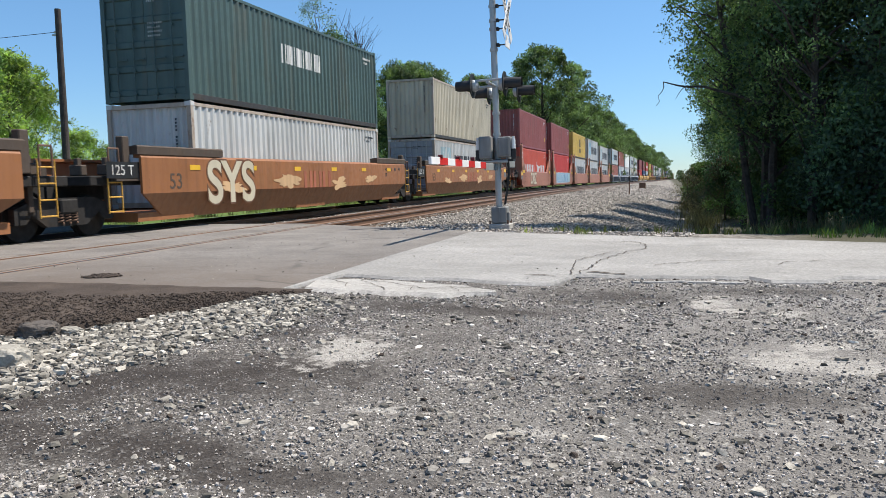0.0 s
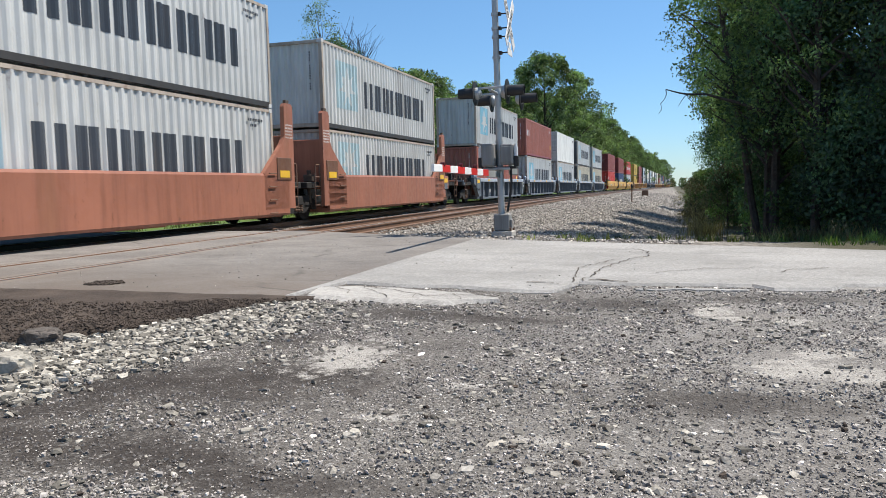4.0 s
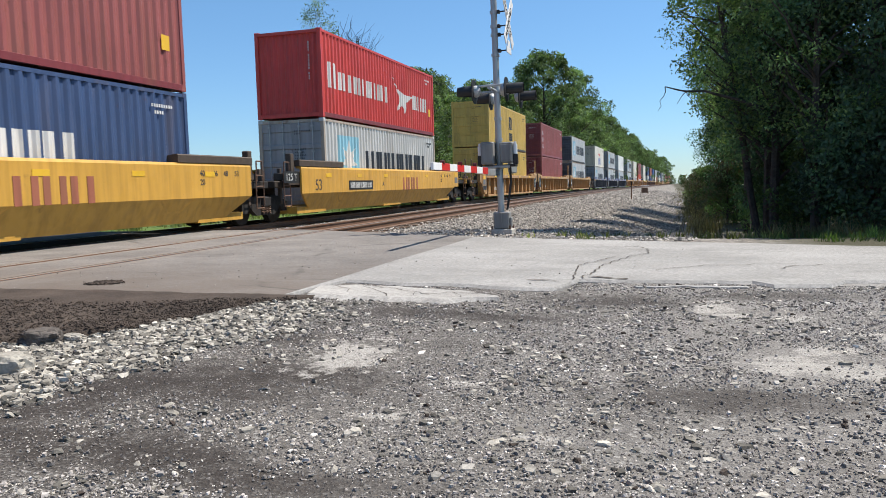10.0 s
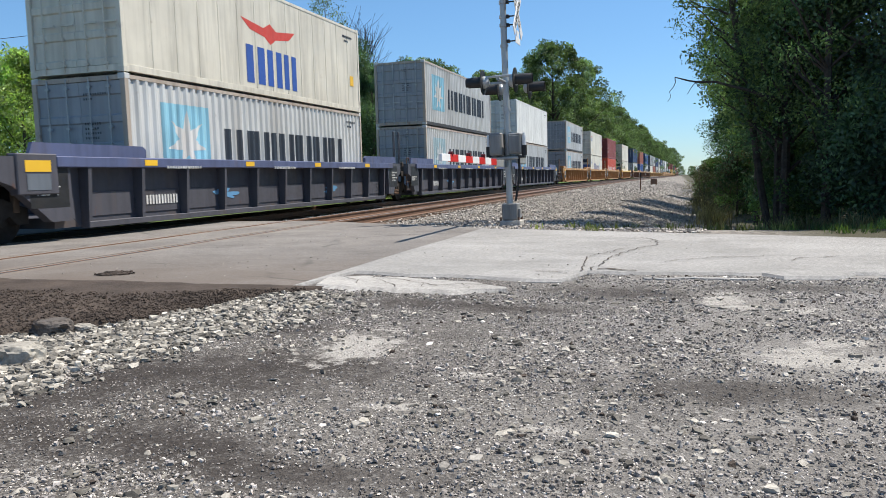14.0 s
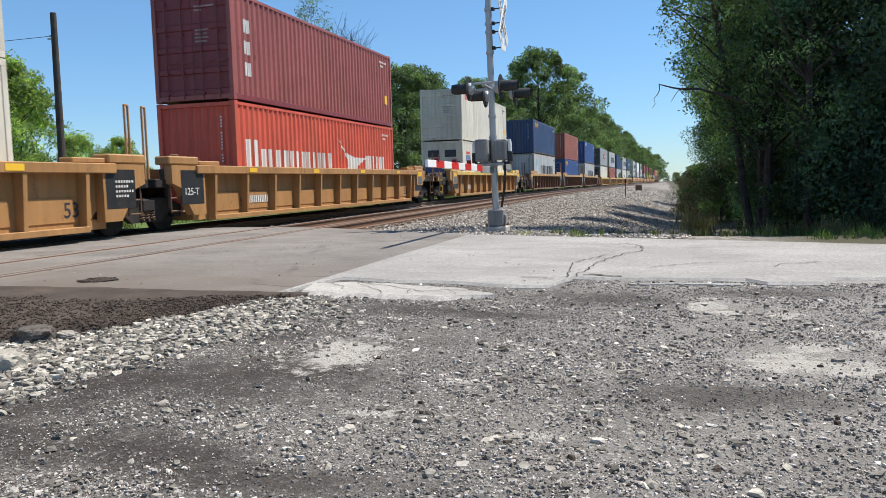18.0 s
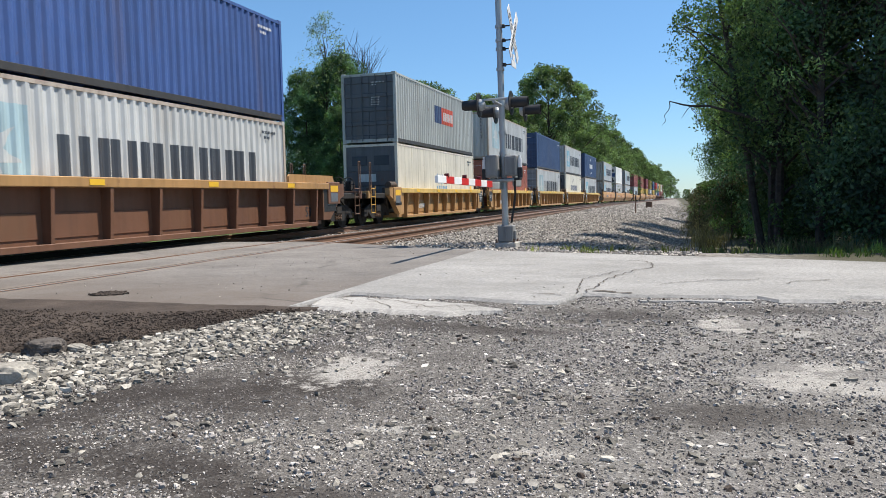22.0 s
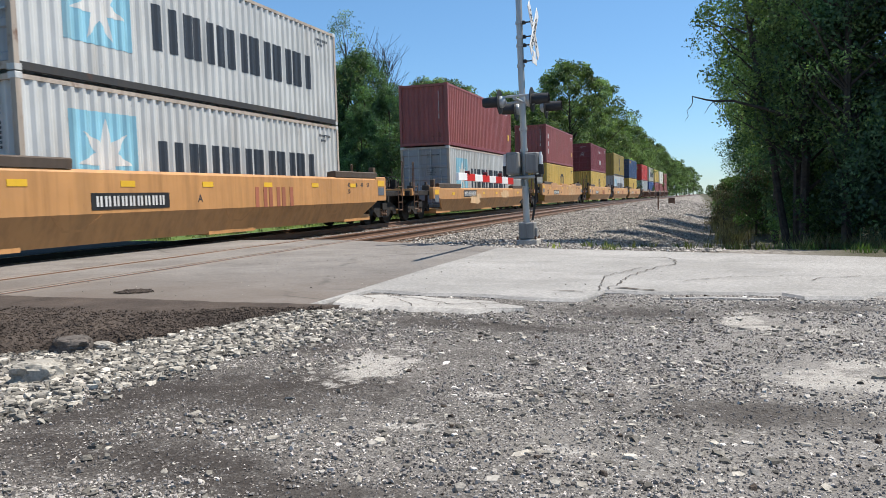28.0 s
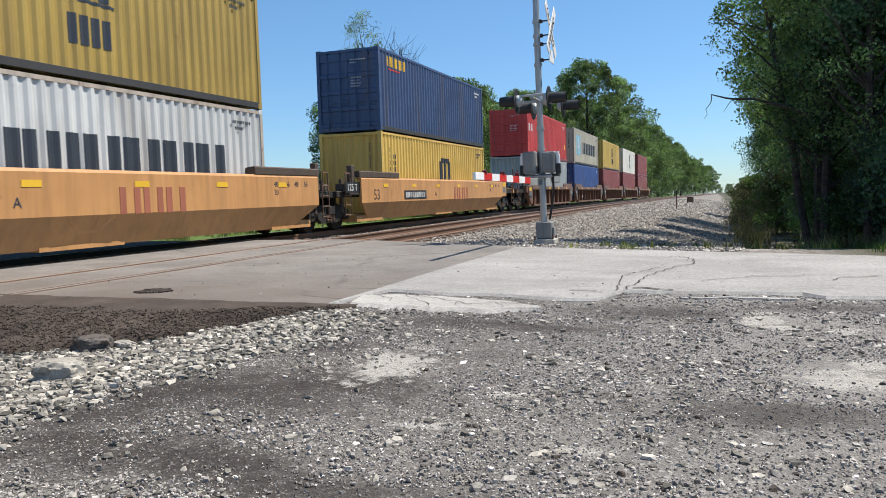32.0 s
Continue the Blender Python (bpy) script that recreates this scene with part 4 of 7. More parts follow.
def door_leaf(h, material):
    """A steel door with four shallow pressed fields."""
    zs = [(0.17, -0.02)]
    for i in range(4):
        z, e = 0.30 + (h - 0.58) * i / 4, 0.30 + (h - 0.58) * (i + 1) / 4 - 0.13
        zs += [(z, -0.02), (z + 0.03, 0.012), (e - 0.03, 0.012), (e, -0.02)]
    zs.append((h - 0.14, -0.02))
    k = len(zs)
    vs = [(x, y, z) for x in (-0.545, 0.545) for z, y in zs] + [(x, 0.04, z) for x in (-0.545, 0.545) for z in (0.17, h - 0.14)]
    fs = [(i, k + i, k + i + 1, i + 1) for i in range(k - 1)]
    b = 2 * k
    fs += [(b, b + 1, b + 3, b + 2), (0, b, b + 2, k), (k - 1, 2 * k - 1, b + 3, b + 1), tuple(range(k)) + (b + 1, b), tuple(range(2 * k - 1, k - 1, -1)) + (b + 2, b + 3)]
    return tidy(data_of("door", vs, fs, material))


def lock_rod(h, material):
    bm = rod_into(bmesh.new(), (0, -0.055, 0.06), (0, -0.055, h - 0.06), 0.017, 6)
    for z in (0.2, 0.75, h * 0.62, h - 0.25):
        box_into(bm, -0.045, 0.045, -0.075, -0.015, z - 0.025, z + 0.025)
    box_into(bm, -0.02, 0.32, -0.08, -0.05, 1.02, 1.06)
    return from_bm("lock_rod", bm, material)


def end_panel(h, material, reefer):
    if reefer:
        bm = box(-WID / 2 + 0.12, WID / 2 - 0.12, -0.02, 0.03, 0.16, h - 0.13)
        box_into(bm, -0.95, 0.95, -0.03, -0.015, 1.75, h - 0.3, 0.01)
        return from_bm("end_wall", bm, material)
    me = corrugated("end_wall", WID - 0.24, 0.16, h - 0.13, material, 0.25, 0.045)
    for v in me.vertices:
        x, y, z = v.co
        v.co = (y, -x, z)
    return me


def machinery(material):
    """Fans and frame of a cooling unit, below its blue cowl."""
    bm = box(-0.98, 0.98, 0.10, 0.25, 0.2, 1.7)
    for x in (-0.45, 0.45):
        rod_into(bm, (x, 0.0, 0.68), (x, 0.15, 0.68), 0.33, 18)
        box_into(bm, x - 0.5, x - 0.44, -0.04, 0.15, 0.2, 1.15)
    box_into(bm, -0.9, 0.2, -0.05, 0.15, 0.22, 0.42, 0.02)
    box_into(bm, 0.5, 0.94, -0.05, 0.15, 0.25, 0.6, 0.02)
    return from_bm("cooling_unit", bm, material)


FOLD = LEN - 0.2
PITCH = FOLD / round(FOLD / 0.278)


def fold(y):
    """How far a folded wall lies behind its outer face at y."""
    k = (y + FOLD / 2) / PITCH % 1.0
    return 0.0 if k < 0.26 else -0.042 * (k - 0.26) / 0.24 if k < 0.5 else -0.042 if k < 0.76 else -0.042 * (1.0 - k) / 0.24


def painted(name, polys, material, folded, lift=0.004):
    """Paint on a long wall: outlines in y and z, laid over the folds."""
    vs, fs = [], []
    for poly in polys:
        lo, hi = min(p[0] for p in poly), max(p[0] for p in poly)
        cuts = {lo, hi}
        if folded:
            i = math.floor((lo + FOLD / 2) / PITCH)
            while -FOLD / 2 + i * PITCH < hi:
                cuts |= {-FOLD / 2 + (i + k) * PITCH for k in (0.0, 0.26, 0.5, 0.76)}
                i += 1
        if len(poly) > 4:
            cuts |= {lo + (hi - lo) * k / 40 for k in range(41)}
        cuts |= {p[0] for p in poly}
        ys = sorted(c for c in cuts if lo <= c <= hi)
        for ya, yb in zip(ys, ys[1:]):
            if yb - ya < 2e-4:
                continue
            rows = []
            for y in (ya + 1e-4, yb - 1e-4):
                zs = []
                for (y0, z0), (y1, z1) in zip(poly, poly[1:] + poly[:1]):
                    if (y0 <= y) != (y1 <= y):
                        zs.append(z0 + (z1 - z0) * (y - y0) / (y1 - y0))
                rows.append(sorted(zs))
            for k in range(0, min(len(rows[0]), len(rows[1])) - 1, 2):
                n = len(vs)
                xa, xb = ((fold(y) if folded else -0.008) + lift for y in (ya, yb))
                vs += [(xa, ya, rows[0][k]), (xb, yb, rows[1][k]), (xb, yb, rows[1][k + 1]), (xa, ya, rows[0][k + 1])]
                fs.append((n, n + 1, n + 2, n + 3))
    return data_of(name, vs, fs, material)


def block(y0, y1, z0, z1):
    return [(y0, z0), (y1, z0), (y1, z1), (y0, z1)]


def letter_blocks(y, z, high, widths, gap):
    """Plain upright bars of a word's size, two or three to a letter."""
    out = []
    for w in widths:
        n = 3 if w > 1.1 else 2 if w > 0.12 else 1
        k = w / (1.6 * n - 0.6)
        out += [block(y + 1.6 * k * j, y + 1.6 * k * j + k, z, z + high) for j in range(n)]
        y += w + gap
    return out



def plate(name, y0, y1, z0, z1, material, proud=0.0):
    """A thin marking on the wall that faces +x."""
    return from_bm(name, box(0.0, 0.006 + proud, y0, y1, z0, z1), material)


def bars(name, y0, z0, high, widths, gap, material, strokes=2):
    """Plain upright bars in place of lettering, two to a letter's width; one sheet of paint."""
    vs, fs = [], []
    y = y0
    for w in widths:
        k = w * (0.30 if w > 0.25 else 0.36)
        for o in (0.0, w - k):
            n = len(vs)
            for x in (0.0, 0.006):
                vs += [(x, y + o, z0), (x, y + o + k, z0), (x, y + o + k, z0 + high), (x, y + o, z0 + high)]
            fs += [(n, n + 1, n + 2, n + 3), (n + 7, n + 6, n + 5, n + 4)] + [(n + q, n + 4 + q, n + 4 + (q + 1) % 4, n + (q + 1) % 4) for q in range(4)]
        y += w + gap
    return tidy(data_of(name, vs, fs, material))


def star_outline(cy, cz, r, points=7):
    n = points * 2
    return [(cy + (r if i % 2 == 0 else r * 0.40) * math.cos(math.pi * 2 * i / n + math.pi / 2), cz + (r if i % 2 == 0 else r * 0.40) * math.sin(math.pi * 2 * i / n + math.pi / 2)) for i in range(n)]


def bow_outline(cy, cz, r, a0, a1, w, n=14):
    inner, outer = [], []
    for i in range(n + 1):
        a = radians(a0 + (a1 - a0) * i / n)
        t = w * math.sin(math.pi * (i + 0.3) / (n + 0.6))
        for line, k in ((inner, r - t), (outer, r + t * 0.1)):
            line.append((cy + k * 1.6 * math.cos(a), cz + k * 0.7 * math.sin(a)))
    return inner + outer[::-1]


def smear(name, r, rg, material, n=36):
    """An uneven field of sprayed paint."""
    o, vs = rg.uniform(0, 50), []
    for x in (0.0, 0.006):
        for i in range(n):
            a = 2 * math.pi * i / n
            k = r * (0.9 + 0.8 * noise.noise(Vector((math.cos(a) * 1.6, math.sin(a) * 1.6, o))) + 0.4 * noise.noise(Vector((math.cos(a) * 5, math.sin(a) * 5, o))))
            vs.append((x, 2.1 * k * math.cos(a), 0.55 * k * math.sin(a)))
    fs = [tuple(range(n)), tuple(range(2 * n - 1, n - 1, -1))] + [(i, (i + 1) % n, (i + 1) % n + n, i + n) for i in range(n)]
    return tidy(data_of(name, vs, fs, material))


# what is painted on the long side: pairs of part name and mesh for a wall h high
def marks(style, h, folded):
    out = []

    def ink(name, polys, key):
        out.append((name, painted(name, polys, M[key], folded, 0.004 + 0.0025 * (len(out) > 0))))

    def word(y, z, high, widths, gap, key):
        ink("lettering", letter_blocks(y, z, high, widths, gap), key)

    def legs(y, z, w, high):
        polys = [block(y + i * w * 0.375, y + i * w * 0.375 + w * 0.25, z, z + high * 0.86) for i in range(3)]
        polys += [block(y + w * 0.1 + i * w * 0.375, y + w * 0.55 + i * w * 0.375, z + high * 0.80, z + high) for i in range(2)]
        ink("letter_logo", polys + [block(y - w * 0.15, y + w * 1.15, z - high * 0.1, z - high * 0.02)], "mark_dark")

    if style in ("star", "star_low"):
        low = style == "star_low"
        ink("logo_panel", [block(-4.95, -3.20, 0.75, 2.38 if h > 2.7 else 2.2)], "panel_faded" if low else "sky_blue")
        ink("star_logo", [star_outline(-4.06, 1.52, 0.74)], "star_faded" if low else "mark_white")
        word(-2.53, 0.94 if h > 2.7 else 0.85, 0.98, [1.34, 1.20, 0.96, 1.06, 1.02, 1.06], 0.075, "mark_dark" if not low else "mark_worn")
    elif style == "word_white":
        word(-5.55, 1.02, 0.86, [0.62], 0.0, "mark_white")
        word(-4.75, 1.02, 0.62, [0.62, 0.78, 0.56, 0.58, 0.60, 0.66], 0.17, "mark_white")
        ink("bird_logo", [[(0.55, 2.2), (1.2, 1.7), (2.0, 1.55), (3.1, 1.55), (2.3, 1.25), (2.05, 0.75), (1.7, 1.1), (1.05, 0.75), (1.4, 1.35)]], "mark_white")
        word(3.05, 1.02, 0.62, [0.52, 0.56, 0.6], 0.17, "mark_white")
    elif style == "capital":
        word(-1.43, 1.52, 0.56, [0.32] * 7, 0.065, "mark_white")
    elif style == "mark_m":
        legs(-0.1, h * 0.52, 1.1, 0.8)
        ink("letter_logo", letter_blocks(0.0, h * 0.22, 0.55, [0.45, 0.45], 0.1), "mark_dark")
    elif style == "mark_m_low":
        legs(-0.2, h * 0.40, 1.25, 1.0)
        for c0 in (0, 1):
            ink("side_lettering", [q for r in range(8 - c0) for q in letter_blocks(-5.4 + 0.4 * c0, h * 0.2 + 0.23 * r, 0.15, [0.14], 0.1)], "mark_dark")
    elif style == "upright":
        ink("lettering", [q for k in (0.24, 0.44, 0.64) for q in letter_blocks(-5.45, h * k, 0.36, [0.30], 0.1)], "mark_white")
    elif style in ("corner_yellow", "corner_white", "corner_red"):
        key = "mark_" + style.split("_")[1]
        word(-5.3, h * 0.80, 0.36, [0.26] * 5, 0.07, key)
        if style == "corner_yellow":
            ink("stripe", [block(-5.2, -4.2, h * 0.755, h * 0.775)], "mark_red")
    elif style == "eagle":
        ink("eagle_logo", [[(-1.54, 1.98), (-1.1, 1.72), (-0.35, 1.62), (-0.05, 1.45), (0.25, 1.62), (1.0, 1.72), (1.4, 2.0), (0.3, 1.86), (-0.05, 2.02), (-0.4, 1.86)]], "mark_red")
        word(-1.35, 0.30, 1.0, [0.95, 0.80, 0.72], 0.14, "mark_blue")
    elif style == "eagle_corner":
        ink("eagle_logo", [block(-5.3, -4.4, h * 0.74, h * 0.79)], "mark_red")
        word(-5.3, h * 0.60, 0.34, [0.28, 0.26, 0.26], 0.08, "mark_blue")
        ink("notice", [block(-4.76, -4.46, 0.48, 0.76)], "mark_yellow")
    elif style == "seven_stars":
        ink("star_logo", [star_outline(-0.62 + 0.42 * i, h * 0.56, 0.15, 6) for i in range(4)] + [star_outline(-0.41 + 0.42 * i, h * 0.46, 0.15, 6) for i in range(3)], "mark_light_blue")
        word(-0.75, h * 0.24, 0.46, [0.55, 0.2, 0.65], 0.12, "mark_light_blue")
    elif style == "stars_script":
        ink("star_logo", [star_outline(-5.25 + 0.19 * i, 2.42, 0.075, 6) for i in range(4)] + [star_outline(-5.15 + 0.19 * i, 2.26, 0.075, 6) for i in range(3)], "mark_blue")
        word(-5.35, 1.82, 0.26, [0.25, 0.1, 0.32], 0.05, "mark_blue")
        word(-2.95, 1.12, 0.78, [0.95], 0.1, "mark_script")
        word(-1.9, 1.12, 0.78, [0.1, 0.95], 0.1, "mark_script")
        word(-0.55, 1.12, 0.55, [0.62, 0.58, 0.58, 0.1, 0.35, 0.62], 0.15, "mark_script")
        ink("swoosh", [bow_outline(2.2, 1.72, 0.42, -20, 80, 0.11), bow_outline(2.2, 1.72, 0.66, -20, 80, 0.13)], "sky_blue")
    elif style == "boat":
        ink("swoosh", [bow_outline(0.15, 1.9, 0.78, 95, 172, 0.16)], "mark_navy")
        word(-2.35, 1.20, 0.56, [0.68, 0.86, 0.72], 0.10, "mark_navy")
        word(0.35, 1.20, 0.56, [0.64, 0.64, 0.74], 0.08, "mark_navy")
    elif style == "boat_white":
        ink("swoosh", [bow_outline(0.3, 1.95, 0.72, 92, 165, 0.2)], "mark_white")
        word(-1.75, 1.22, 0.52, [0.48, 0.60, 0.52], 0.06, "mark_white")
        word(0.1, 1.22, 0.52, [0.46, 0.46, 0.50], 0.06, "mark_white")
        ink("swoosh", [bow_outline(-0.2, 1.1, 0.85, 250, 350, 0.2)], "mark_white")
    elif style == "boat_low":
        word(-2.4, 1.22, 0.54, [0.66, 0.82, 0.70], 0.10, "mark_white")
        word(0.28, 1.22, 0.54, [0.64, 0.64, 0.72], 0.08, "mark_white")
    elif style == "lloyd":
        ink("logo_panel", [block(0.3, 2.2, h * 0.44, h * 0.72)], "orange_red")
        ink("logo_panel", [block(-0.9, 0.22, h * 0.44, h * 0.72)], "navy")
        word(0.5, h * 0.50, 0.42, [0.2] * 6, 0.08, "mark_white")
    elif style == "zim":
        word(0.2, h * 0.28, 0.5, [0.5, 0.2, 0.55], 0.12, "mark_white")
        word(0.1, h * 0.72, 0.2, [0.16] * 6, 0.06, "mark_white")
    elif style == "initial":
        word(-5.75, 1.55, 0.46, [0.32, 0.32, 0.12], 0.08, "mark_white")
    return out


WORD = {"maersk": "pale grey", "cream": "creamy grey", "white": "white", "ivory": "ivory", "grey": "grey", "brown": "brown", "rust": "rust-red", "red": "red",
        "orange_red": "orange-red", "maroon": "maroon", "yellow": "yellow", "tan": "tan-yellow", "navy": "navy blue", "blue": "blue", "green": "dark green"}


def container(paint_key, style, h, end, y, z, note, door_key=""):
    """A freight box; end: doors, wall or reefer at the near end."""
    reefer = end == "reefer" or paint_key in ("white", "ivory") and style not in ("plain_steel",)
    mat = M[paint_key]
    door_key = door_key or {"brown": "maroon", "maersk": "door_grey", "cream": "door_grey"}.get(paint_key, paint_key)
    c = thing("freight_container", f"{WORD[paint_key]} {'smooth refrigerated' if reefer else 'corrugated steel'} container {note}", "container", "containers on the train")
    wall = lambda: (panelled if reefer else corrugated)("side_wall", LEN - 0.2, 0.16, h - 0.10, mat)
    for sx in (1, -1):
        place("side_wall", shaped(("wall", paint_key, h, reefer), wall), c, pose(sx * (WID / 2 - 0.008), 0, 0, 0, 0, 0 if sx > 0 else 180))
    place("roof", shaped(("roof", paint_key, h), lambda: roof_mesh(h, mat)), c)
    place("base", shaped(("base", paint_key), lambda: floor_mesh(mat)), c)
    post = M["rusty_post"] if paint_key in ("maersk", "cream") else mat
    place("frame", shaped(("frame", paint_key, h), lambda: end_frame(h, post)), c)
    dark_rail = mat if reefer else M["maroon"] if paint_key in ("brown", "rust", "red", "maroon", "orange_red") else M["bottom_rail"]
    for sx in (1, -1):
        place("bottom_rail", shaped(("brail", dark_rail.name), lambda: bottom_rail(dark_rail)), c, pose(sx * (WID / 2 - 0.035), 0, 0))
    pale = paint_key in ("maersk", "cream", "white", "ivory", "yellow", "tan")
    ink = M["mark_dark"] if pale else M["mark_white"]
    tagged(place("painted_code", shaped(("codes", pale), lambda: code_rows(ink)), c, pose(WID / 2 - 0.007, -0.2, h - 0.42)), kind="stuff")
    if end == "doors":
        tagged(place("painted_code", shaped(("dcodes", pale), lambda: door_rows(ink)), c, pose(0.0, -LEN / 2 + 0.045, h - 0.42)), kind="stuff")
    if end == "wall":
        tagged(place("painted_code", shaped(("wcodes", pale, h), lambda: upright_codes(h, ink)), c, pose(0.72, -LEN / 2 + 0.055, 0)), kind="stuff")
    if paint_key in ("brown", "red", "ivory", "rust", "yellow"):
        place("warning_label", shaped(("warn", h), lambda: from_bm("warning_label", box(0.0, 0.005, -0.14, 0.14, -0.17, 0.17), M["mark_yellow"])), c, pose(WID / 2 - 0.007, 5.42, h * 0.36), "small yellow warning label")
    for sx in (-1, 1):
        for sy in (-1, 1):
            for zz in (0.0, h - 0.118):
                place("corner_casting", shaped(("cast", paint_key), lambda: casting(mat)), c, pose(sx * (WID / 2 - 0.087), sy * (LEN / 2 - 0.079), zz))
    far = pose(0, LEN / 2 - 0.06, 0, 0, 0, 180)
    if end == "doors":
        for sx in (-1, 1):
            d = place("door", shaped(("door", door_key, h), lambda: door_leaf(h, M[door_key])), c, pose(sx * 0.55, -LEN / 2 + 0.045, 0))
            for k in (-0.25, 0.25):
                place("lock_rod", shaped(("rod", door_key, h), lambda: lock_rod(h, M["steel"] if door_key in ("door_grey", "white") else M[door_key])), d, pose(k, 0, 0))
        place("end_wall", shaped(("end", paint_key, h), lambda: end_panel(h, mat, False)), c, far)
    elif reefer and end == "reefer":
        place("end_wall", shaped(("rend", door_key, h), lambda: end_panel(h, M[door_key], True)), c, pose(0, -LEN / 2 + 0.06, 0))
        place("cooling_unit", shaped(("cool",), lambda: machinery(M["car_dark"])), c, pose(0, -LEN / 2 + 0.03, 0), "dark cooling unit with two fans")
        for x in (-0.5, 0.5):
            place("vent", shaped(("vent",), lambda: from_bm("vent", box(-0.34, 0.34, -0.02, 0.0, 1.98, 2.38, 0.01), M["mark_dark"])), c, pose(x, -LEN / 2 + 0.028, 0), "dark louvred vent")
        place("cowl", shaped(("cowl", door_key), lambda: from_bm("cowl", box(-1.05, 1.05, -0.02, 0.12, 1.12, 1.74, 0.02), M["car_dark" if door_key == "slate" else "blue"])), c, pose(0, -LEN / 2 + 0.02, 0), "dark cooling unit cowl" if door_key == "slate" else "blue cooling unit cowl")
        if door_key == "slate":
            place("notice", shaped(("coolnotice",), lambda: from_bm("notice", box(-0.55, 0.25, -0.03, -0.02, 1.30, 1.62), M["maersk"])), c, pose(0, -LEN / 2 + 0.018, 0), "pale notice on the cooling unit")
        place("end_wall", shaped(("end", paint_key, h), lambda: end_panel(h, mat, False)), c, far)
    else:
        place("end_wall", shaped(("end", paint_key, h), lambda: end_panel(h, mat, False)), c, pose(0, -LEN / 2 + 0.06, 0))
        place("end_wall", shaped(("end", paint_key, h), lambda: end_panel(h, mat, False)), c, far)
    for i, (nm, me) in enumerate(shaped(("marks", style, h, reefer), lambda: marks(style, h, not reefer))):
        ob = place(nm, me, c, pose(WID / 2 - 0.008, 0, 0))
        if nm in ("lettering", "side_lettering", "letter_logo", "swoosh") or style[-5:] in ("stars", "cript"):
            tagged(ob, kind="stuff")
    c["s0"], c["z0"] = y, z
    return c


# ------------------------------------------------------------- well cars
def hollow_truck(parent, y):
    """A two-axle truck under the joint at y, as one part with its wheels."""
    t = place("truck", shaped(("bolster",), lambda: from_bm("truck", box_into(box(-1.15, 1.15, -0.22, 0.22, 0.50, 0.78, 0.03), -0.25, 0.25, -0.25, 0.25, 0.78, 0.98), M["truck_black"])), parent, pose(0, y, 0), "black cast steel truck")

    def side():
        v, f = slab([(-1.25, 0.34), (-1.25, 0.62), (-0.75, 0.80), (0.75, 0.80), (1.25, 0.62), (1.25, 0.34), (1.0, 0.34), (0.85, 0.50), (0.5, 0.26), (-0.5, 0.26), (-0.85, 0.50), (-1.0, 0.34)], -0.07, 0.07)
        return tidy(data_of("side_frame", v, f, M["truck_black"]))

    def wheel():
        bm = rod_into(bmesh.new(), (-0.065, 0, 0), (0.065, 0, 0), 0.42, 24)
        rod_into(bm, (-0.085, 0, 0), (-0.06, 0, 0), 0.455, 24)
        rod_into(bm, (0.06, 0, 0), (0.12, 0, 0), 0.12, 12)
        return from_bm("wheel", bm, M["truck_black"])

    def springs():
        pts = [Vector((0.06 * math.cos(a), 0.06 * math.sin(a), 0.31 + 0.23 * i / 30)) for i, a in [(i, 2 * math.pi * 4 * i / 30) for i in range(31)]]
        return from_bm("spring", tube_into(bmesh.new(), pts, [0.018] * 31, 4), M["rail"])

    for sx in (-1, 1):
        place("side_frame", shaped(("sideframe",), side), t, pose(sx * 1.0, 0, 0))
        for k in (-0.18, 0.0, 0.18):
            place("spring", shaped(("spring",), springs), t, pose(sx * 1.06, k, 0))
        for sy in (-0.88, 0.88):
            place("wheel", shaped(("wheel",), wheel), t, pose(sx * 0.76, sy, 0.428, 0, 0, 0 if sx > 0 else 180))
    return t


def brake_wheel():
    """A spoked hand wheel, facing y."""
    pts = [Vector((0.26 * math.cos(a), 0, 0.26 * math.sin(a))) for a in [2 * math.pi * i / 20 for i in range(21)]]
    bm = tube_into(bmesh.new(), pts, [0.02] * 21, 6)
    for i in range(3):
        a = math.pi * i / 3
        rod_into(bm, (0.26 * math.cos(a), 0, 0.26 * math.sin(a)), (-0.26 * math.cos(a), 0, -0.26 * math.sin(a)), 0.014, 6)
    box_into(bm, -0.12, 0.12, 0.0, 0.2, -0.35, 0.12)
    return bm


def mirrored(me):
    """The same shape for the other end."""
    for v in me.vertices:
        v.co.y = -v.co.y
    me.flip_normals()
    return me


def leaned(me):
    """Laid back onto the lower slope of a smooth car side."""
    for v in me.vertices:
        v.co.x += 0.51 * (v.co.z - 0.83)
    return tidy(me)


def rail_hoop(h, w, material, r=0.02):
    bm = bmesh.new()
    rod_into(bm, (0, -w / 2, 0), (0, -w / 2, h), r, 6)
    rod_into(bm, (0, w / 2, 0), (0, w / 2, h), r, 6)
    rod_into(bm, (0, -w / 2, h), (0, w / 2, h), r, 6)
    return from_bm("grab_rail", bm, material)


def ladder(material):
    bm = bmesh.new()
    for y in (-0.2, 0.2):
        rod_into(bm, (0, y, 0.45), (0, y, 1.5), 0.016, 6)
    for i in range(4):
        rod_into(bm, (0, -0.2, 0.48 + 0.3 * i), (0, 0.2, 0.48 + 0.3 * i), 0.016, 6)
    return from_bm("ladder", bm, material)


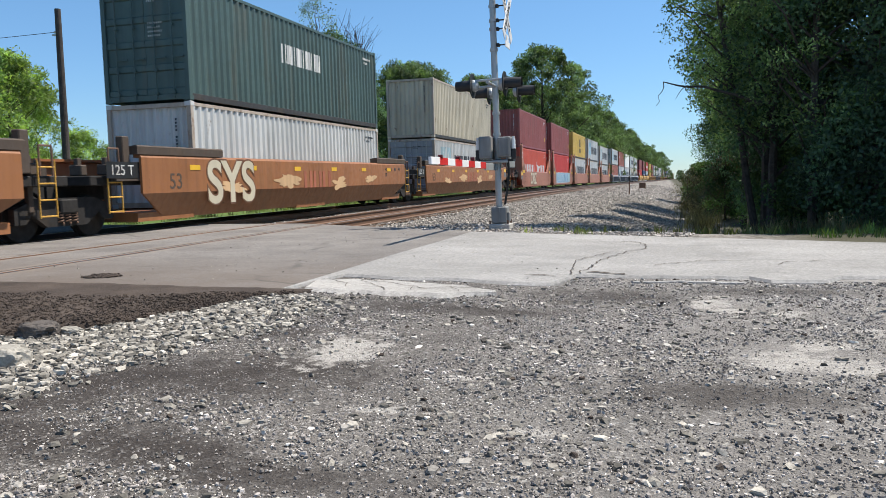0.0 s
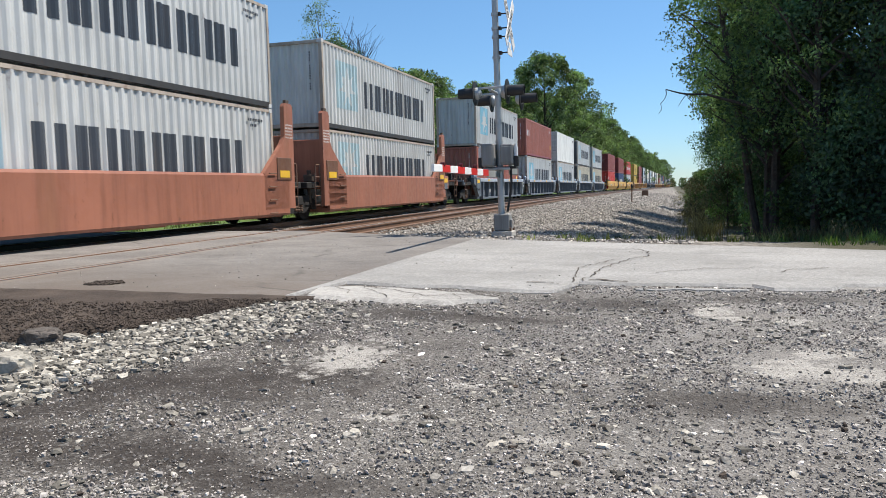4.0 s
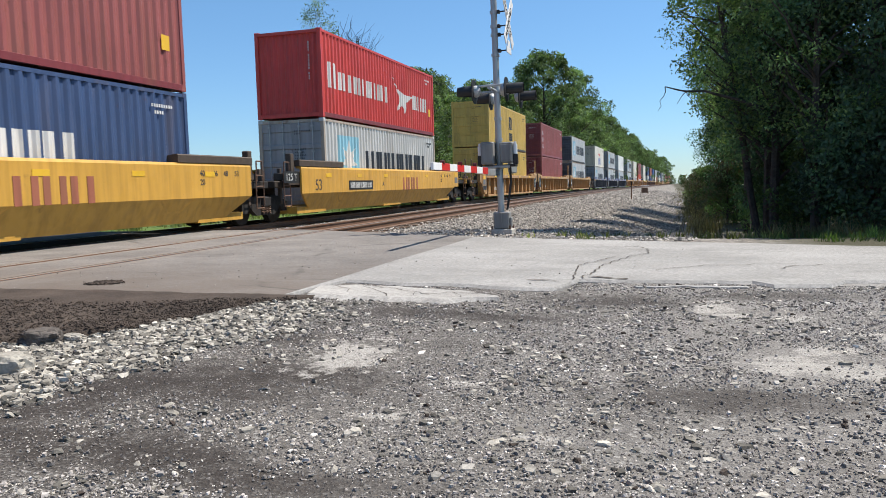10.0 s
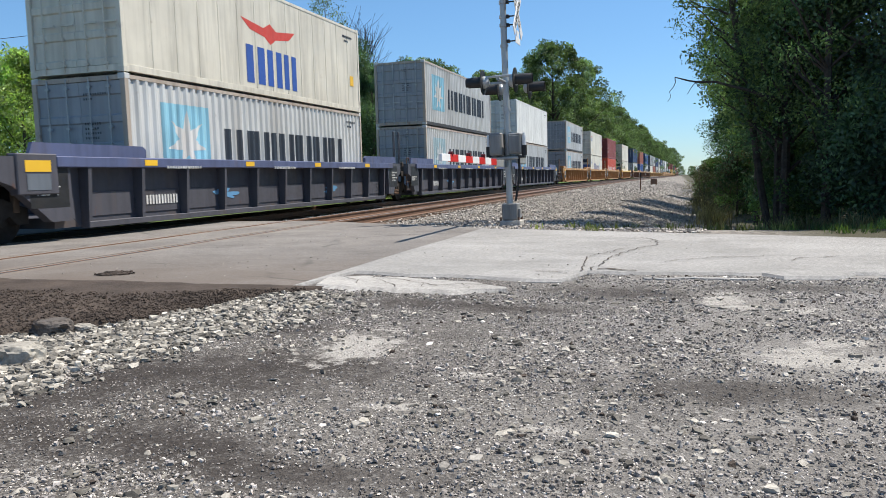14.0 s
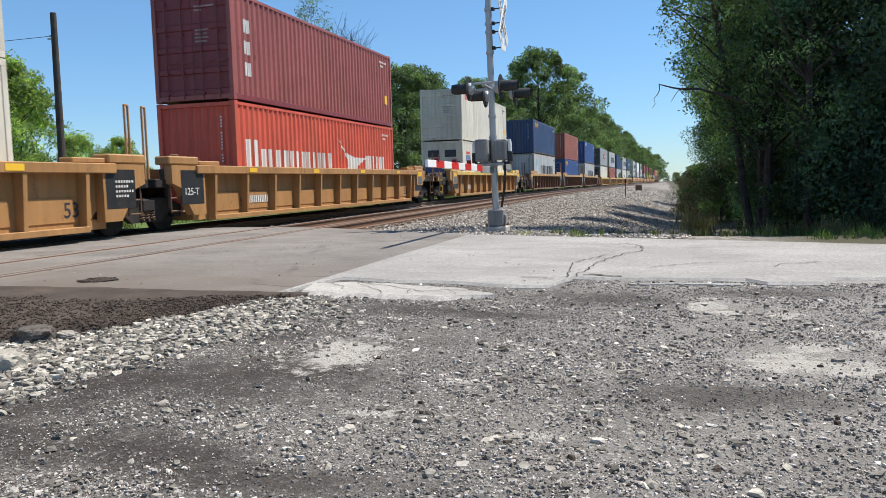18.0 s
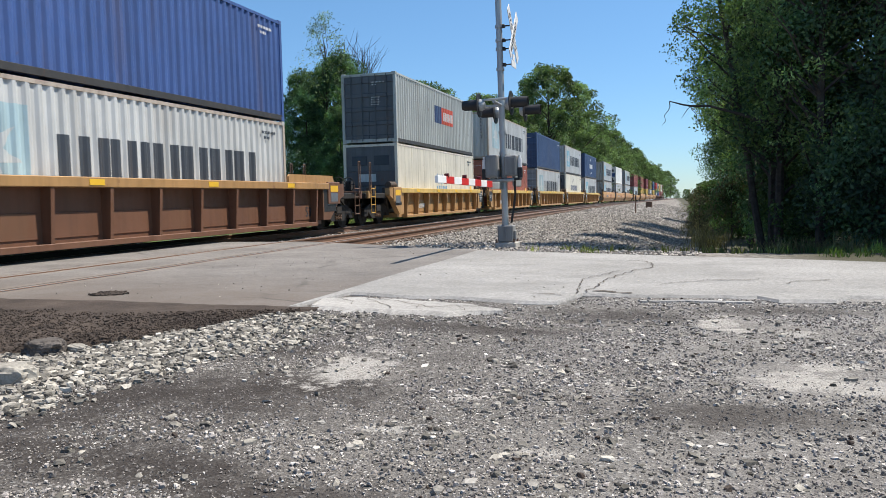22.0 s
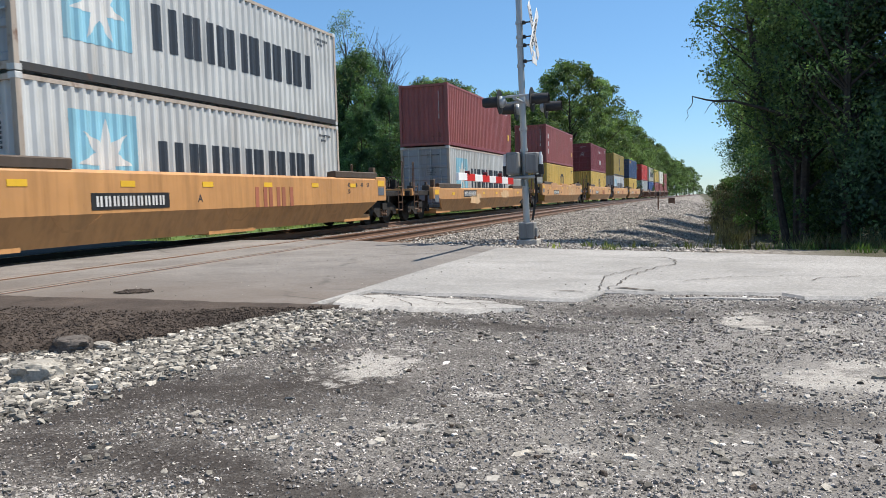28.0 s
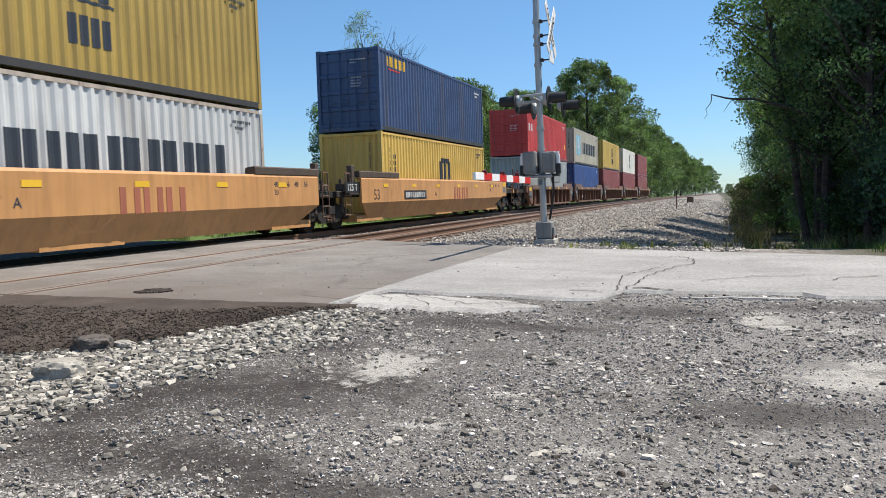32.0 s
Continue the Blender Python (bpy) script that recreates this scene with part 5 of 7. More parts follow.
def text_mesh(body, size, material, fat=None):
    cu = bpy.data.curves.new("text", "FONT")
    cu.body, cu.size, cu.extrude = body, size, 0.003
    cu.offset = fat if fat is not None else 0.022 * size if size > 0.6 else 0.0
    ob = bpy.data.objects.new("text", cu)
    scene.collection.objects.link(ob)
    me = bpy.data.meshes.new_from_object(ob)
    bpy.data.objects.remove(ob)
    me.materials.clear()
    me.materials.append(material)
    me.transform(Matrix.Rotation(radians(90), 4, "Z") @ Matrix.Rotation(radians(90), 4, "X"))
    return me


def sprayed(c, body_text, size, y, z, x, material, back=None, label="sprayed graffiti letters"):
    """Big sprayed letters on the side of a car."""
    if back:
        place("graffiti_outline", text_mesh(body_text, size, back, 0.075), c, pose(x - 0.002, y, z), "pale sprayed outline of the letters")
    place("graffiti", text_mesh(body_text, size, material), c, pose(x + 0.0032, y, z), label)


def reflectors(c, half, x, z, n, key):
    for i in range(n):
        y = -half + 2 * half * (i + 0.5) / n
        place("reflector", shaped(("reflector",), lambda: plate("reflector", -0.2, 0.2, -0.06, 0.06, M["mark_yellow"])), c, pose(x, y, z), "yellow reflective patch")


def stencil_rows():
    """Four thin lines of plain bars on a stencil panel."""
    polys = [q for r in range(4) for q in letter_blocks(-0.28, 0.10 - 0.10 * r, 0.05, [0.05] * (7 - r % 2 * 2), 0.03)]
    return painted("stencil", polys, M["mark_white"], False, 0.008)


def well_car(style, keys, half, near_end, far_end, y, note, graffiti=0):
    """One unit of a well car, its middle at the box's middle. near_end, far_end: how far past the well it reaches; style: smooth, ribbed or bulkhead."""
    body, chord = M[keys[0]], M[keys[1]]
    c = thing("well_car", note, "rail car", "units of the train")
    c["s0"], c["z0"] = y, 0.0
    low = note.startswith("low")
    rim = 1.33 if low else 1.66
    k = (keys, half, low)
    if style == "smooth":
        def side():
            prof = [(1.16, 0.25), (1.22, 0.25), (1.50, 0.83), (1.50, rim - 0.06), (1.46, rim), (1.30, rim), (1.30, rim - 0.06), (1.44, rim - 0.08), (1.44, 0.85)]
            v, f = prism(prof, -half, half)
            n = len(prof)
            v = [list(p) for p in v]
            for i, p in enumerate(v):
                cut = 1.0 if p[2] < 0.6 else 0.0
                p[1] += (1 if p[1] < 0 else -1) * cut * 1.05
            return tidy(data_of("side_sill", v, f, body))
        for sx in (1, -1):
            place("side_sill", shaped(("side", k), side), c, pose(0, 0, 0, 0, 0, 0 if sx > 0 else 180))
        for i in range(3):
            yy = -half * 0.62 + half * 0.62 * i
            place("lift_pad", shaped(("pad", keys[0]), lambda: leaned(data_of("lift_pad", *slab([(-0.62, 0.80), (-0.25, 0.5), (0.25, 0.5), (0.62, 0.80), (0.56, 0.80), (0.22, 0.55), (-0.22, 0.55), (-0.56, 0.80)], -0.008, 0.014), body))), c, pose(1.495, yy, 0, 0, 0, 0))
        reflectors(c, half - 0.6, 1.502, rim - 0.26, 6, k)
        top = rim
        if "lids" in note:
            for yy in (-4.6, 0.0, 4.6):
                place("lid", shaped(("lid", keys[0]), lambda: tidy(data_of("lid", *slab([(-1.3, 1.63), (-1.2, 1.77), (1.2, 1.77), (1.3, 1.63)], 1.34, 1.505), body))), c, pose(0, yy, 0))
                place("lid_plate", shaped(("lidplate", keys[0]), lambda: tidy(data_of("lid_plate", *slab([(-1.3, 1.60), (-0.95, 1.40), (0.95, 1.40), (1.3, 1.60)], 1.495, 1.512), body))), c, pose(0, yy, 0))
    elif style == "ribbed":
        top = 1.54 if half > 7 else 1.42
        def chord_mesh():
            return from_bm("top_chord", box(1.235, 1.52, -half, half, top - 0.20, top, 0.015), chord)
        def web():
            v, f = slab([(-half, top - 0.2), (-half, 0.95), (-half + 0.7, 0.25), (half - 0.7, 0.25), (half, 0.95), (half, top - 0.2)], 1.225, 1.255)
            return tidy(data_of("web", v, f, body))
        def sill():
            return from_bm("bottom_sill", box(1.225, 1.45, -half + 0.75, half - 0.75, 0.19, 0.31, 0.01), body)
        def inset():
            return from_bm("panel", box(1.255, 1.275, -0.58, 0.58, 0.40, 0.88, 0.006), body)
        def rib():
            v, f = prism([(1.25, 0.30), (1.44, 0.30), (1.50, top - 0.2), (1.25, top - 0.2)], -0.045, 0.045)
            return tidy(data_of("rib", v, f, body))
        for sx in (1, -1):
            turn = 0 if sx > 0 else 180
            place("top_chord", shaped(("chord", k), chord_mesh), c, pose(0, 0, 0, 0, 0, turn))
            place("web", shaped(("web", k), web), c, pose(0, 0, 0, 0, 0, turn))
            place("bottom_sill", shaped(("sill", k), sill), c, pose(0, 0, 0, 0, 0, turn))
        n = round(2 * (half - 0.8) / 1.5)
        for i in range(n + 1):
            yy = -half + 0.8 + 2 * (half - 0.8) * i / n
            place("rib", shaped(("rib", keys[0], top), rib), c, pose(0, yy, 0))
            if i < n:
                place("panel", shaped(("inset", keys), inset), c, pose(0, yy + (half - 0.8) / n, 0))
        reflectors(c, half - 0.6, 1.522, top - 0.10, 4, k)
        for sy, reach in ((-1, near_end), (1, far_end)):
            e = half + min(1.25, reach - 0.5)
            if True:
                def end_plate():
                    v, f = slab([(half - 0.35, top - 0.01), (e, top - 0.01), (e, 1.12), (e - 0.3, 1.02), (half + 0.15, 0.36), (half - 0.35, 0.36)], 1.26, 1.46)
                    return tidy(data_of("end_plate", v, f, body))
                place("end_plate", shaped(("endplate", k, sy, reach > 2.5), lambda: end_plate() if sy > 0 else mirrored(end_plate())), c)
                place("stencil_panel", shaped(("stencilpanel", half > 7), lambda: plate("stencil_panel", -0.44 if half > 7 else -0.36, 0.44 if half > 7 else 0.36, -0.40 if half > 7 else -0.3, 0.40 if half > 7 else 0.3, M["black"])), c, pose(1.458, sy * (half + (0.16 if half > 7 else 0.28)), 1.02), "black stencil panel")
                if sy < 0:
                    place("stencil", shaped(("txt125",), lambda: text_mesh("125-T", 0.24, M["mark_white"])), c, pose(1.466, -half - (0.50 if half > 7 else 0.60), 0.84 if half > 7 else 0.94))
                else:
                    tagged(place("stencil", shaped(("stencilbars",), stencil_rows), c, pose(1.466, half + 0.28, 1.05)), kind="stuff")
                if sy > 0:
                    place("load_mark", shaped(("txt53e",), lambda: text_mesh("53", 0.42, M["mark_dark"])), c, pose(1.279, half - 1.25, 0.5))
    else:
        top = 1.46
        def side():
            prof = [(1.22, 0.26), (1.46, 0.26), (1.49, 0.32), (1.49, 1.40), (1.46, 1.46), (1.30, 1.46), (1.30, 1.40), (1.42, 1.38), (1.42, 0.38), (1.22, 0.36)]
            v, f = prism(prof, -half, half)
            return tidy(data_of("side_sill", v, f, body))
        def gusset():
            v, f = slab([(0, 0.45), (0, 3.42), (0.1, 3.5), (0.42, 3.5), (0.5, 3.4), (0.52, 2.55), (0.7, 2.3), (1.75, 1.46), (1.75, 0.45)], 1.36, 1.49)
            return tidy(data_of("bulkhead_post", v, f, body))
        def cross():
            return from_bm("bulkhead", box(-1.36, 1.36, -0.08, 0.0, 1.0, 2.6, 0.02), body)
        for sx in (1, -1):
            place("side_sill", shaped(("side", k), side), c, pose(0, 0, 0, 0, 0, 0 if sx > 0 else 180))
        for sy in (-1, 1):
            for sx in (1, -1):
                mm = pose(0, -half - 0.35, 0) if sy < 0 else pose(0, half + 0.35, 0, 0, 0, 180)
                if sx < 0:
                    mm = mm @ Matrix.Diagonal((-1, 1, 1, 1))
                place("bulkhead_post", shaped(("gusset", keys[0]), gusset), c, mm)
            place("bulkhead", shaped(("bulk", keys[0]), cross), c, pose(0, sy * (half + 0.25) + 0.04, 0))
            o = sy * (half + 0.35)
            place("hatch", shaped(("hatch",), lambda: from_bm("hatch", box(1.49, 1.512, -0.42, 0.42, 1.28, 1.92, 0.01), M["car_brown"])), c, pose(0, o - sy * 0.62, 0), "dark riveted hatch panel")
            place("reflector", shaped(("endrefl",), lambda: plate("reflector", -0.28, 0.28, -0.1, 0.1, M["mark_yellow"])), c, pose(1.513, o - sy * 0.62, 1.45), "yellow reflective patch")
            tagged(place("stencil", shaped(("postrows",), lambda: painted("stencil", [q for r in range(5) for q in letter_blocks(-0.21, -0.09 * r, 0.045, [0.035] * 7, 0.028)], M["mark_white"], False, 0.012)), c, pose(1.49, o - sy * 0.26, 2.85)), kind="stuff")
            place("lift_lug", shaped(("lug",), lambda: from_bm("lift_lug", box(1.38, 1.47, -0.1, 0.1, 3.49, 3.60, 0.01), M["grime"])), c, pose(0, o - sy * 0.26, 0))
            for z in (1.15, 1.52, 1.89, 2.26):
                place("rung", shaped(("rung",), lambda: from_bm("rung", rod_into(bmesh.new(), (1.53, -0.2, 0), (1.53, 0.2, 0), 0.016, 6), M["rail"])), c, pose(0, o - sy * 1.35, z - 0.8))
    # well floor and cross beams
    for yy in (-half + 1.1, 0.0, half - 1.1):
        place("floor_beam", shaped(("floor", keys[0]), lambda: from_bm("floor_beam", box(-1.25, 1.25, -1.0, 1.0, 0.22, 0.415), body)), c, pose(0, yy, 0))
    for sy, reach, kind in ((-1, near_end, "near"), (1, far_end, "far")):
        a, b = half, half + reach
        def deck():
            bm = box(-1.28, 1.28, a - 0.3, b - 0.15, 1.02, 1.22, 0.02)
            box_into(bm, -0.45, 0.45, a - 0.2, b + 0.1, 0.72, 1.02)
            return from_bm("end_deck", bm, M["truck_black"])
        place("end_deck", shaped(("deck", k, round(reach, 2)), deck), c, pose(0, 0, 0, 0, 0, 0 if sy > 0 else 180))
        if style == "smooth":
            def flap():
                v, f = prism([(1.16, top + 0.01), (1.49, top + 0.005), (1.50, top + 0.17), (1.46, top + 0.20), (1.16, top + 0.16)], a - 3.1, a + 0.1)
                return tidy(data_of("apron", v, f, M["grime"]))
            place("apron", shaped(("apron", k, sy), lambda: flap() if sy > 0 else mirrored(flap())), c)
        elif style == "ribbed":
            if keys[0] in ("car_brown", "car_dark"):
                def walk_plate():
                    v, f = slab([(a - 2.5, top + 0.005), (a - 2.5, top + 0.17), (a - 2.4, top + 0.24), (a + 0.45, top + 0.24), (a + 0.55, top + 0.005)], 1.36, 1.44)
                    return tidy(data_of("walkway", v, f, chord))
                place("walkway", shaped(("walk", k, sy), lambda: walk_plate() if sy > 0 else mirrored(walk_plate())), c)
            elif half > 7:
                def end_cap():
                    bm = box(1.06, 1.46, a - 0.15, a + 1.0, top + 0.004, top + 0.20, 0.03)
                    box_into(bm, 1.10, 1.42, a - 1.1, a - 0.2, top + 0.004, top + 0.11, 0.02)
                    return from_bm("end_cap", bm, chord)
                place("end_cap", shaped(("cap", k, sy), lambda: end_cap() if sy > 0 else mirrored(end_cap())), c)
            else:
                def tank():
                    bm = rod_into(bmesh.new(), (1.15, a - 0.1, top + 0.14), (1.15, a + 0.6, top + 0.14), 0.13, 14)
                    box_into(bm, 1.08, 1.22, a, a + 0.5, top - 0.35, top + 0.06)
                    return from_bm("air_tank", bm, M["grime"] if chord is M["chord_yellow"] else chord)
                place("air_tank", shaped(("tank", k, sy), lambda: tank() if sy > 0 else mirrored(tank())), c)
        if style == "smooth":
            def stub():
                bm = box(1.16, 1.34, a + 0.14, a + 0.36, top - 0.4, top + 0.38, 0.02)
                return from_bm("end_post", bm, M["grime"])
            place("end_post", shaped(("stub", k, sy), lambda: stub() if sy > 0 else mirrored(stub())), c)
        if reach > 2.5:
            for x in (1.36, -1.36):
                place("ladder", shaped(("ladder", keys[1]), lambda: ladder(M["ttx_yellow" if keys[1] in ("ttx_rust", "chord_yellow") else "rail"])), c, pose(x, sy * (b - 0.7), 0))
                place("grab_rail", shaped(("hoop", keys[1]), lambda: rail_hoop(1.15, 0.14, M["rail"])), c, pose(x, sy * (b - 0.45), 1.2))
            place("coupler", shaped(("coupler",), lambda: from_bm("coupler", box_into(box(-0.12, 0.12, -0.5, 0.3, 0.70, 0.95, 0.03), -0.2, 0.2, 0.25, 0.5, 0.66, 0.99, 0.05), M["truck_black"])), c, pose(0, sy * (b + 0.05), 0, 0, 0, 0 if sy > 0 else 180))
            hollow_truck(c, sy * (b - 1.75))
            for x in (1.40, -1.40):
                eb = place("end_box", shaped(("endbox", keys[0], top), lambda: from_bm("end_box", box(-0.10, 0.10, -0.45, 0.45, 0.86, top + 0.04, 0.02), body)), c, pose(x, sy * (a + 0.42), 0))
                if x > 0:
                    place("reflector", shaped(("endrefl",), lambda: plate("reflector", -0.28, 0.28, -0.1, 0.1, M["mark_yellow"])), eb, pose(0.101, 0, top - 0.18), "yellow reflective patch")
                    place("notice", shaped(("endlabel",), lambda: plate("notice", -0.26, 0.26, -0.14, 0.14, M["car_grey"])), eb, pose(0.101, 0, top - 0.46), "pale stencilled notice")
            place("side_beam", shaped(("sidebeam", keys[0]), lambda: from_bm("side_beam", box(-1.36, 1.36, -0.10, 0.10, 1.02, 1.30, 0.015), body)), c, pose(0, sy * (b - 0.35), 0))
            place("hand_brake", shaped(("brake",), lambda: from_bm("hand_brake", brake_wheel(), M["truck_black"])), c, pose(0.5, sy * (b - 0.35), 1.55))
        else:
            for x in (1.36,):
                tall = half > 7 and style == "ribbed" and sy > 0
                for o in ((0.85, 0.30) if tall else (0.75,)):
                    place("grab_rail", shaped(("hoop2", tall, keys[1]), lambda: rail_hoop(1.55, 0.11, body, 0.026) if tall else rail_hoop(0.55, 0.3, M["rail"])), c, pose(x, sy * (b - o), 1.22))
                place("ladder", shaped(("ladder", keys[1]), lambda: ladder(M["ttx_yellow" if keys[1] in ("ttx_rust", "chord_yellow") else "rail"])), c, pose(x, sy * (b - 0.75), 0))
        for x in (1.05, 0.35, -0.7):
            place("end_stanchion", shaped(("stanchion",), lambda: from_bm("end_stanchion", box_into(box(-0.05, 0.05, -0.06, 0.06, 0.55, 1.60, 0.01), -0.16, 0.16, -0.09, 0.09, 1.24, 1.46, 0.02), M["grime"])), c, pose(x, sy * (a + 0.55), 0))
        place("air_hose", shaped(("hose",), lambda: from_bm("air_hose", tube_into(bmesh.new(), [Vector(q) for q in ((0.5, -0.3, 1.0), (0.62, 0.0, 0.75), (0.66, 0.25, 0.5), (0.6, 0.5, 0.42))], [0.03] * 4, 7), M["truck_black"])), c, pose(0, sy * (b - 0.1), 0, 0, 0, 0 if sy > 0 else 180), "hanging black air hose")
    if far_end <= 2.5:
        hollow_truck(c, half + far_end)
    # painted marks
    dark_plate = style == "smooth"
    z = 1.06 if style != "bulkhead" else 1.05
    x = 1.503 if style == "smooth" else (1.278 if style == "ribbed" else 1.493)
    place("number_plate", shaped(("plate", dark_plate), lambda: plate("number_plate", -half * 0.0 - 1.1, 1.1, -0.16, 0.16, M["black"])), c, pose(x, -half * 0.45, z), "black plate with pale number bars") if dark_plate and keys[0] != "ttx_rust" else None
    if style == "ribbed":
        z, ny = 0.66, -half + 0.8 + 2 * (half - 0.8) * 1.5 / round(2 * (half - 0.8) / 1.5)
    else:
        ny = -half * 0.45
    if style != "bulkhead" and keys[0] != "ttx_rust":
        tagged(place("painted_number", shaped(("numbars", style == "ribbed"), lambda: bars("painted_number", -0.98, -0.1, 0.2, [0.15] * (9 if style != "ribbed" else 6), 0.07 if style != "ribbed" else 0.05, M["mark_white"])), c, pose(x + 0.007, ny + (0.42 if style == "ribbed" else 0), z)), kind="stuff")
    if keys[1] == "chord_blue":
        for yy in (-half * 0.55, 0.0, half * 0.5):
            tagged(place("stencil", shaped(("stencil",), lambda: bars("stencil", -0.7, -0.03, 0.06, [0.06, 0.05] * 7, 0.035, M["mark_white"])), c, pose(1.522, yy, 1.35)), kind="stuff")
    if keys[0] in ("ttx_yellow", "ttx_rust") or keys[0] == "ttx_tan" and not graffiti and "lids" not in note:
        place("lettering", shaped(("ttx",), lambda: bars("lettering", -1.0, -0.26, 0.52, [0.55, 0.55, 0.6], 0.1, M["mark_faded"])), c, pose(x, 0.1 if keys[0] == "ttx_rust" else half * 0.2, 1.08))
    if style == "smooth" and not low:
        place("load_mark", shaped(("txt53b",), lambda: text_mesh("53", 0.5, M["grime"])), c, pose(x, -half + 0.9, 0.92))
        if near_end <= 2.5:
            place("notice", shaped(("notice",), lambda: plate("notice", -0.5, 0.5, -0.17, 0.17, M["black"])), c, pose(1.43, -half - 0.48, 1.33), "black capacity plate")
            place("notice_text", shaped(("t125",), lambda: text_mesh("125 T", 0.3, M["mark_white"])), c, pose(1.438, -half - 0.88, 1.23))
            place("notice_arm", shaped(("noticearm",), lambda: from_bm("notice_arm", box(1.25, 1.428, -0.3, 0.5, -0.2, 0.12, 0.01), M["grime"])), c, pose(0, -half - 0.4, 1.30))
        place("load_mark", shaped(("txt40",), lambda: text_mesh("40", 0.2, M["mark_dark"])), c, pose(x, half - 2.3, 1.35))
        place("load_mark", shaped(("txt46",), lambda: text_mesh("46", 0.2, M["mark_dark"])), c, pose(x, half - 1.75, 1.35))
        place("load_mark", shaped(("txt48",), lambda: text_mesh("48", 0.2, M["mark_dark"])), c, pose(x, half - 1.3, 1.35))
        place("load_mark", shaped(("txt20",), lambda: text_mesh("20", 0.2, M["mark_dark"])), c, pose(x, half - 2.3, 1.14))
        place("load_mark", shaped(("txt53",), lambda: text_mesh("53", 0.2, M["mark_dark"])), c, pose(x, half - 0.8, 1.35))
        place("unit_letter", shaped(("txtA",), lambda: text_mesh("A", 0.25, M["mark_dark"])), c, pose(x, -half * 0.2, 1.0))
    elif style == "ribbed":
        place("load_mark", shaped(("txt53w",), lambda: text_mesh("53", 0.32, M["mark_dark"])), c, pose(x, -half + 2.2, 0.5))
    if graffiti:
        rg = random.Random(graffiti)
        for i in range(graffiti):
            y0 = -half * 0.75 + 1.5 * half * (i + 0.5) / graffiti + rg.uniform(-0.3, 0.3)
            w = rg.uniform(0.25, 0.5) * (0.5 if style == "ribbed" else 1.0)
            tone = "tan_faded" if keys[0][:3] == "ttx" else "graffiti_b" if rg.random() < 0.25 or style == "ribbed" else "graffiti_a"
            place("graffiti", smear("graffiti", w, rg, M[tone]), c, pose(x, y0, (0.98 if style != "ribbed" else 0.64) + rg.uniform(-0.1, 0.1)), "faded sprayed paint")
    return c


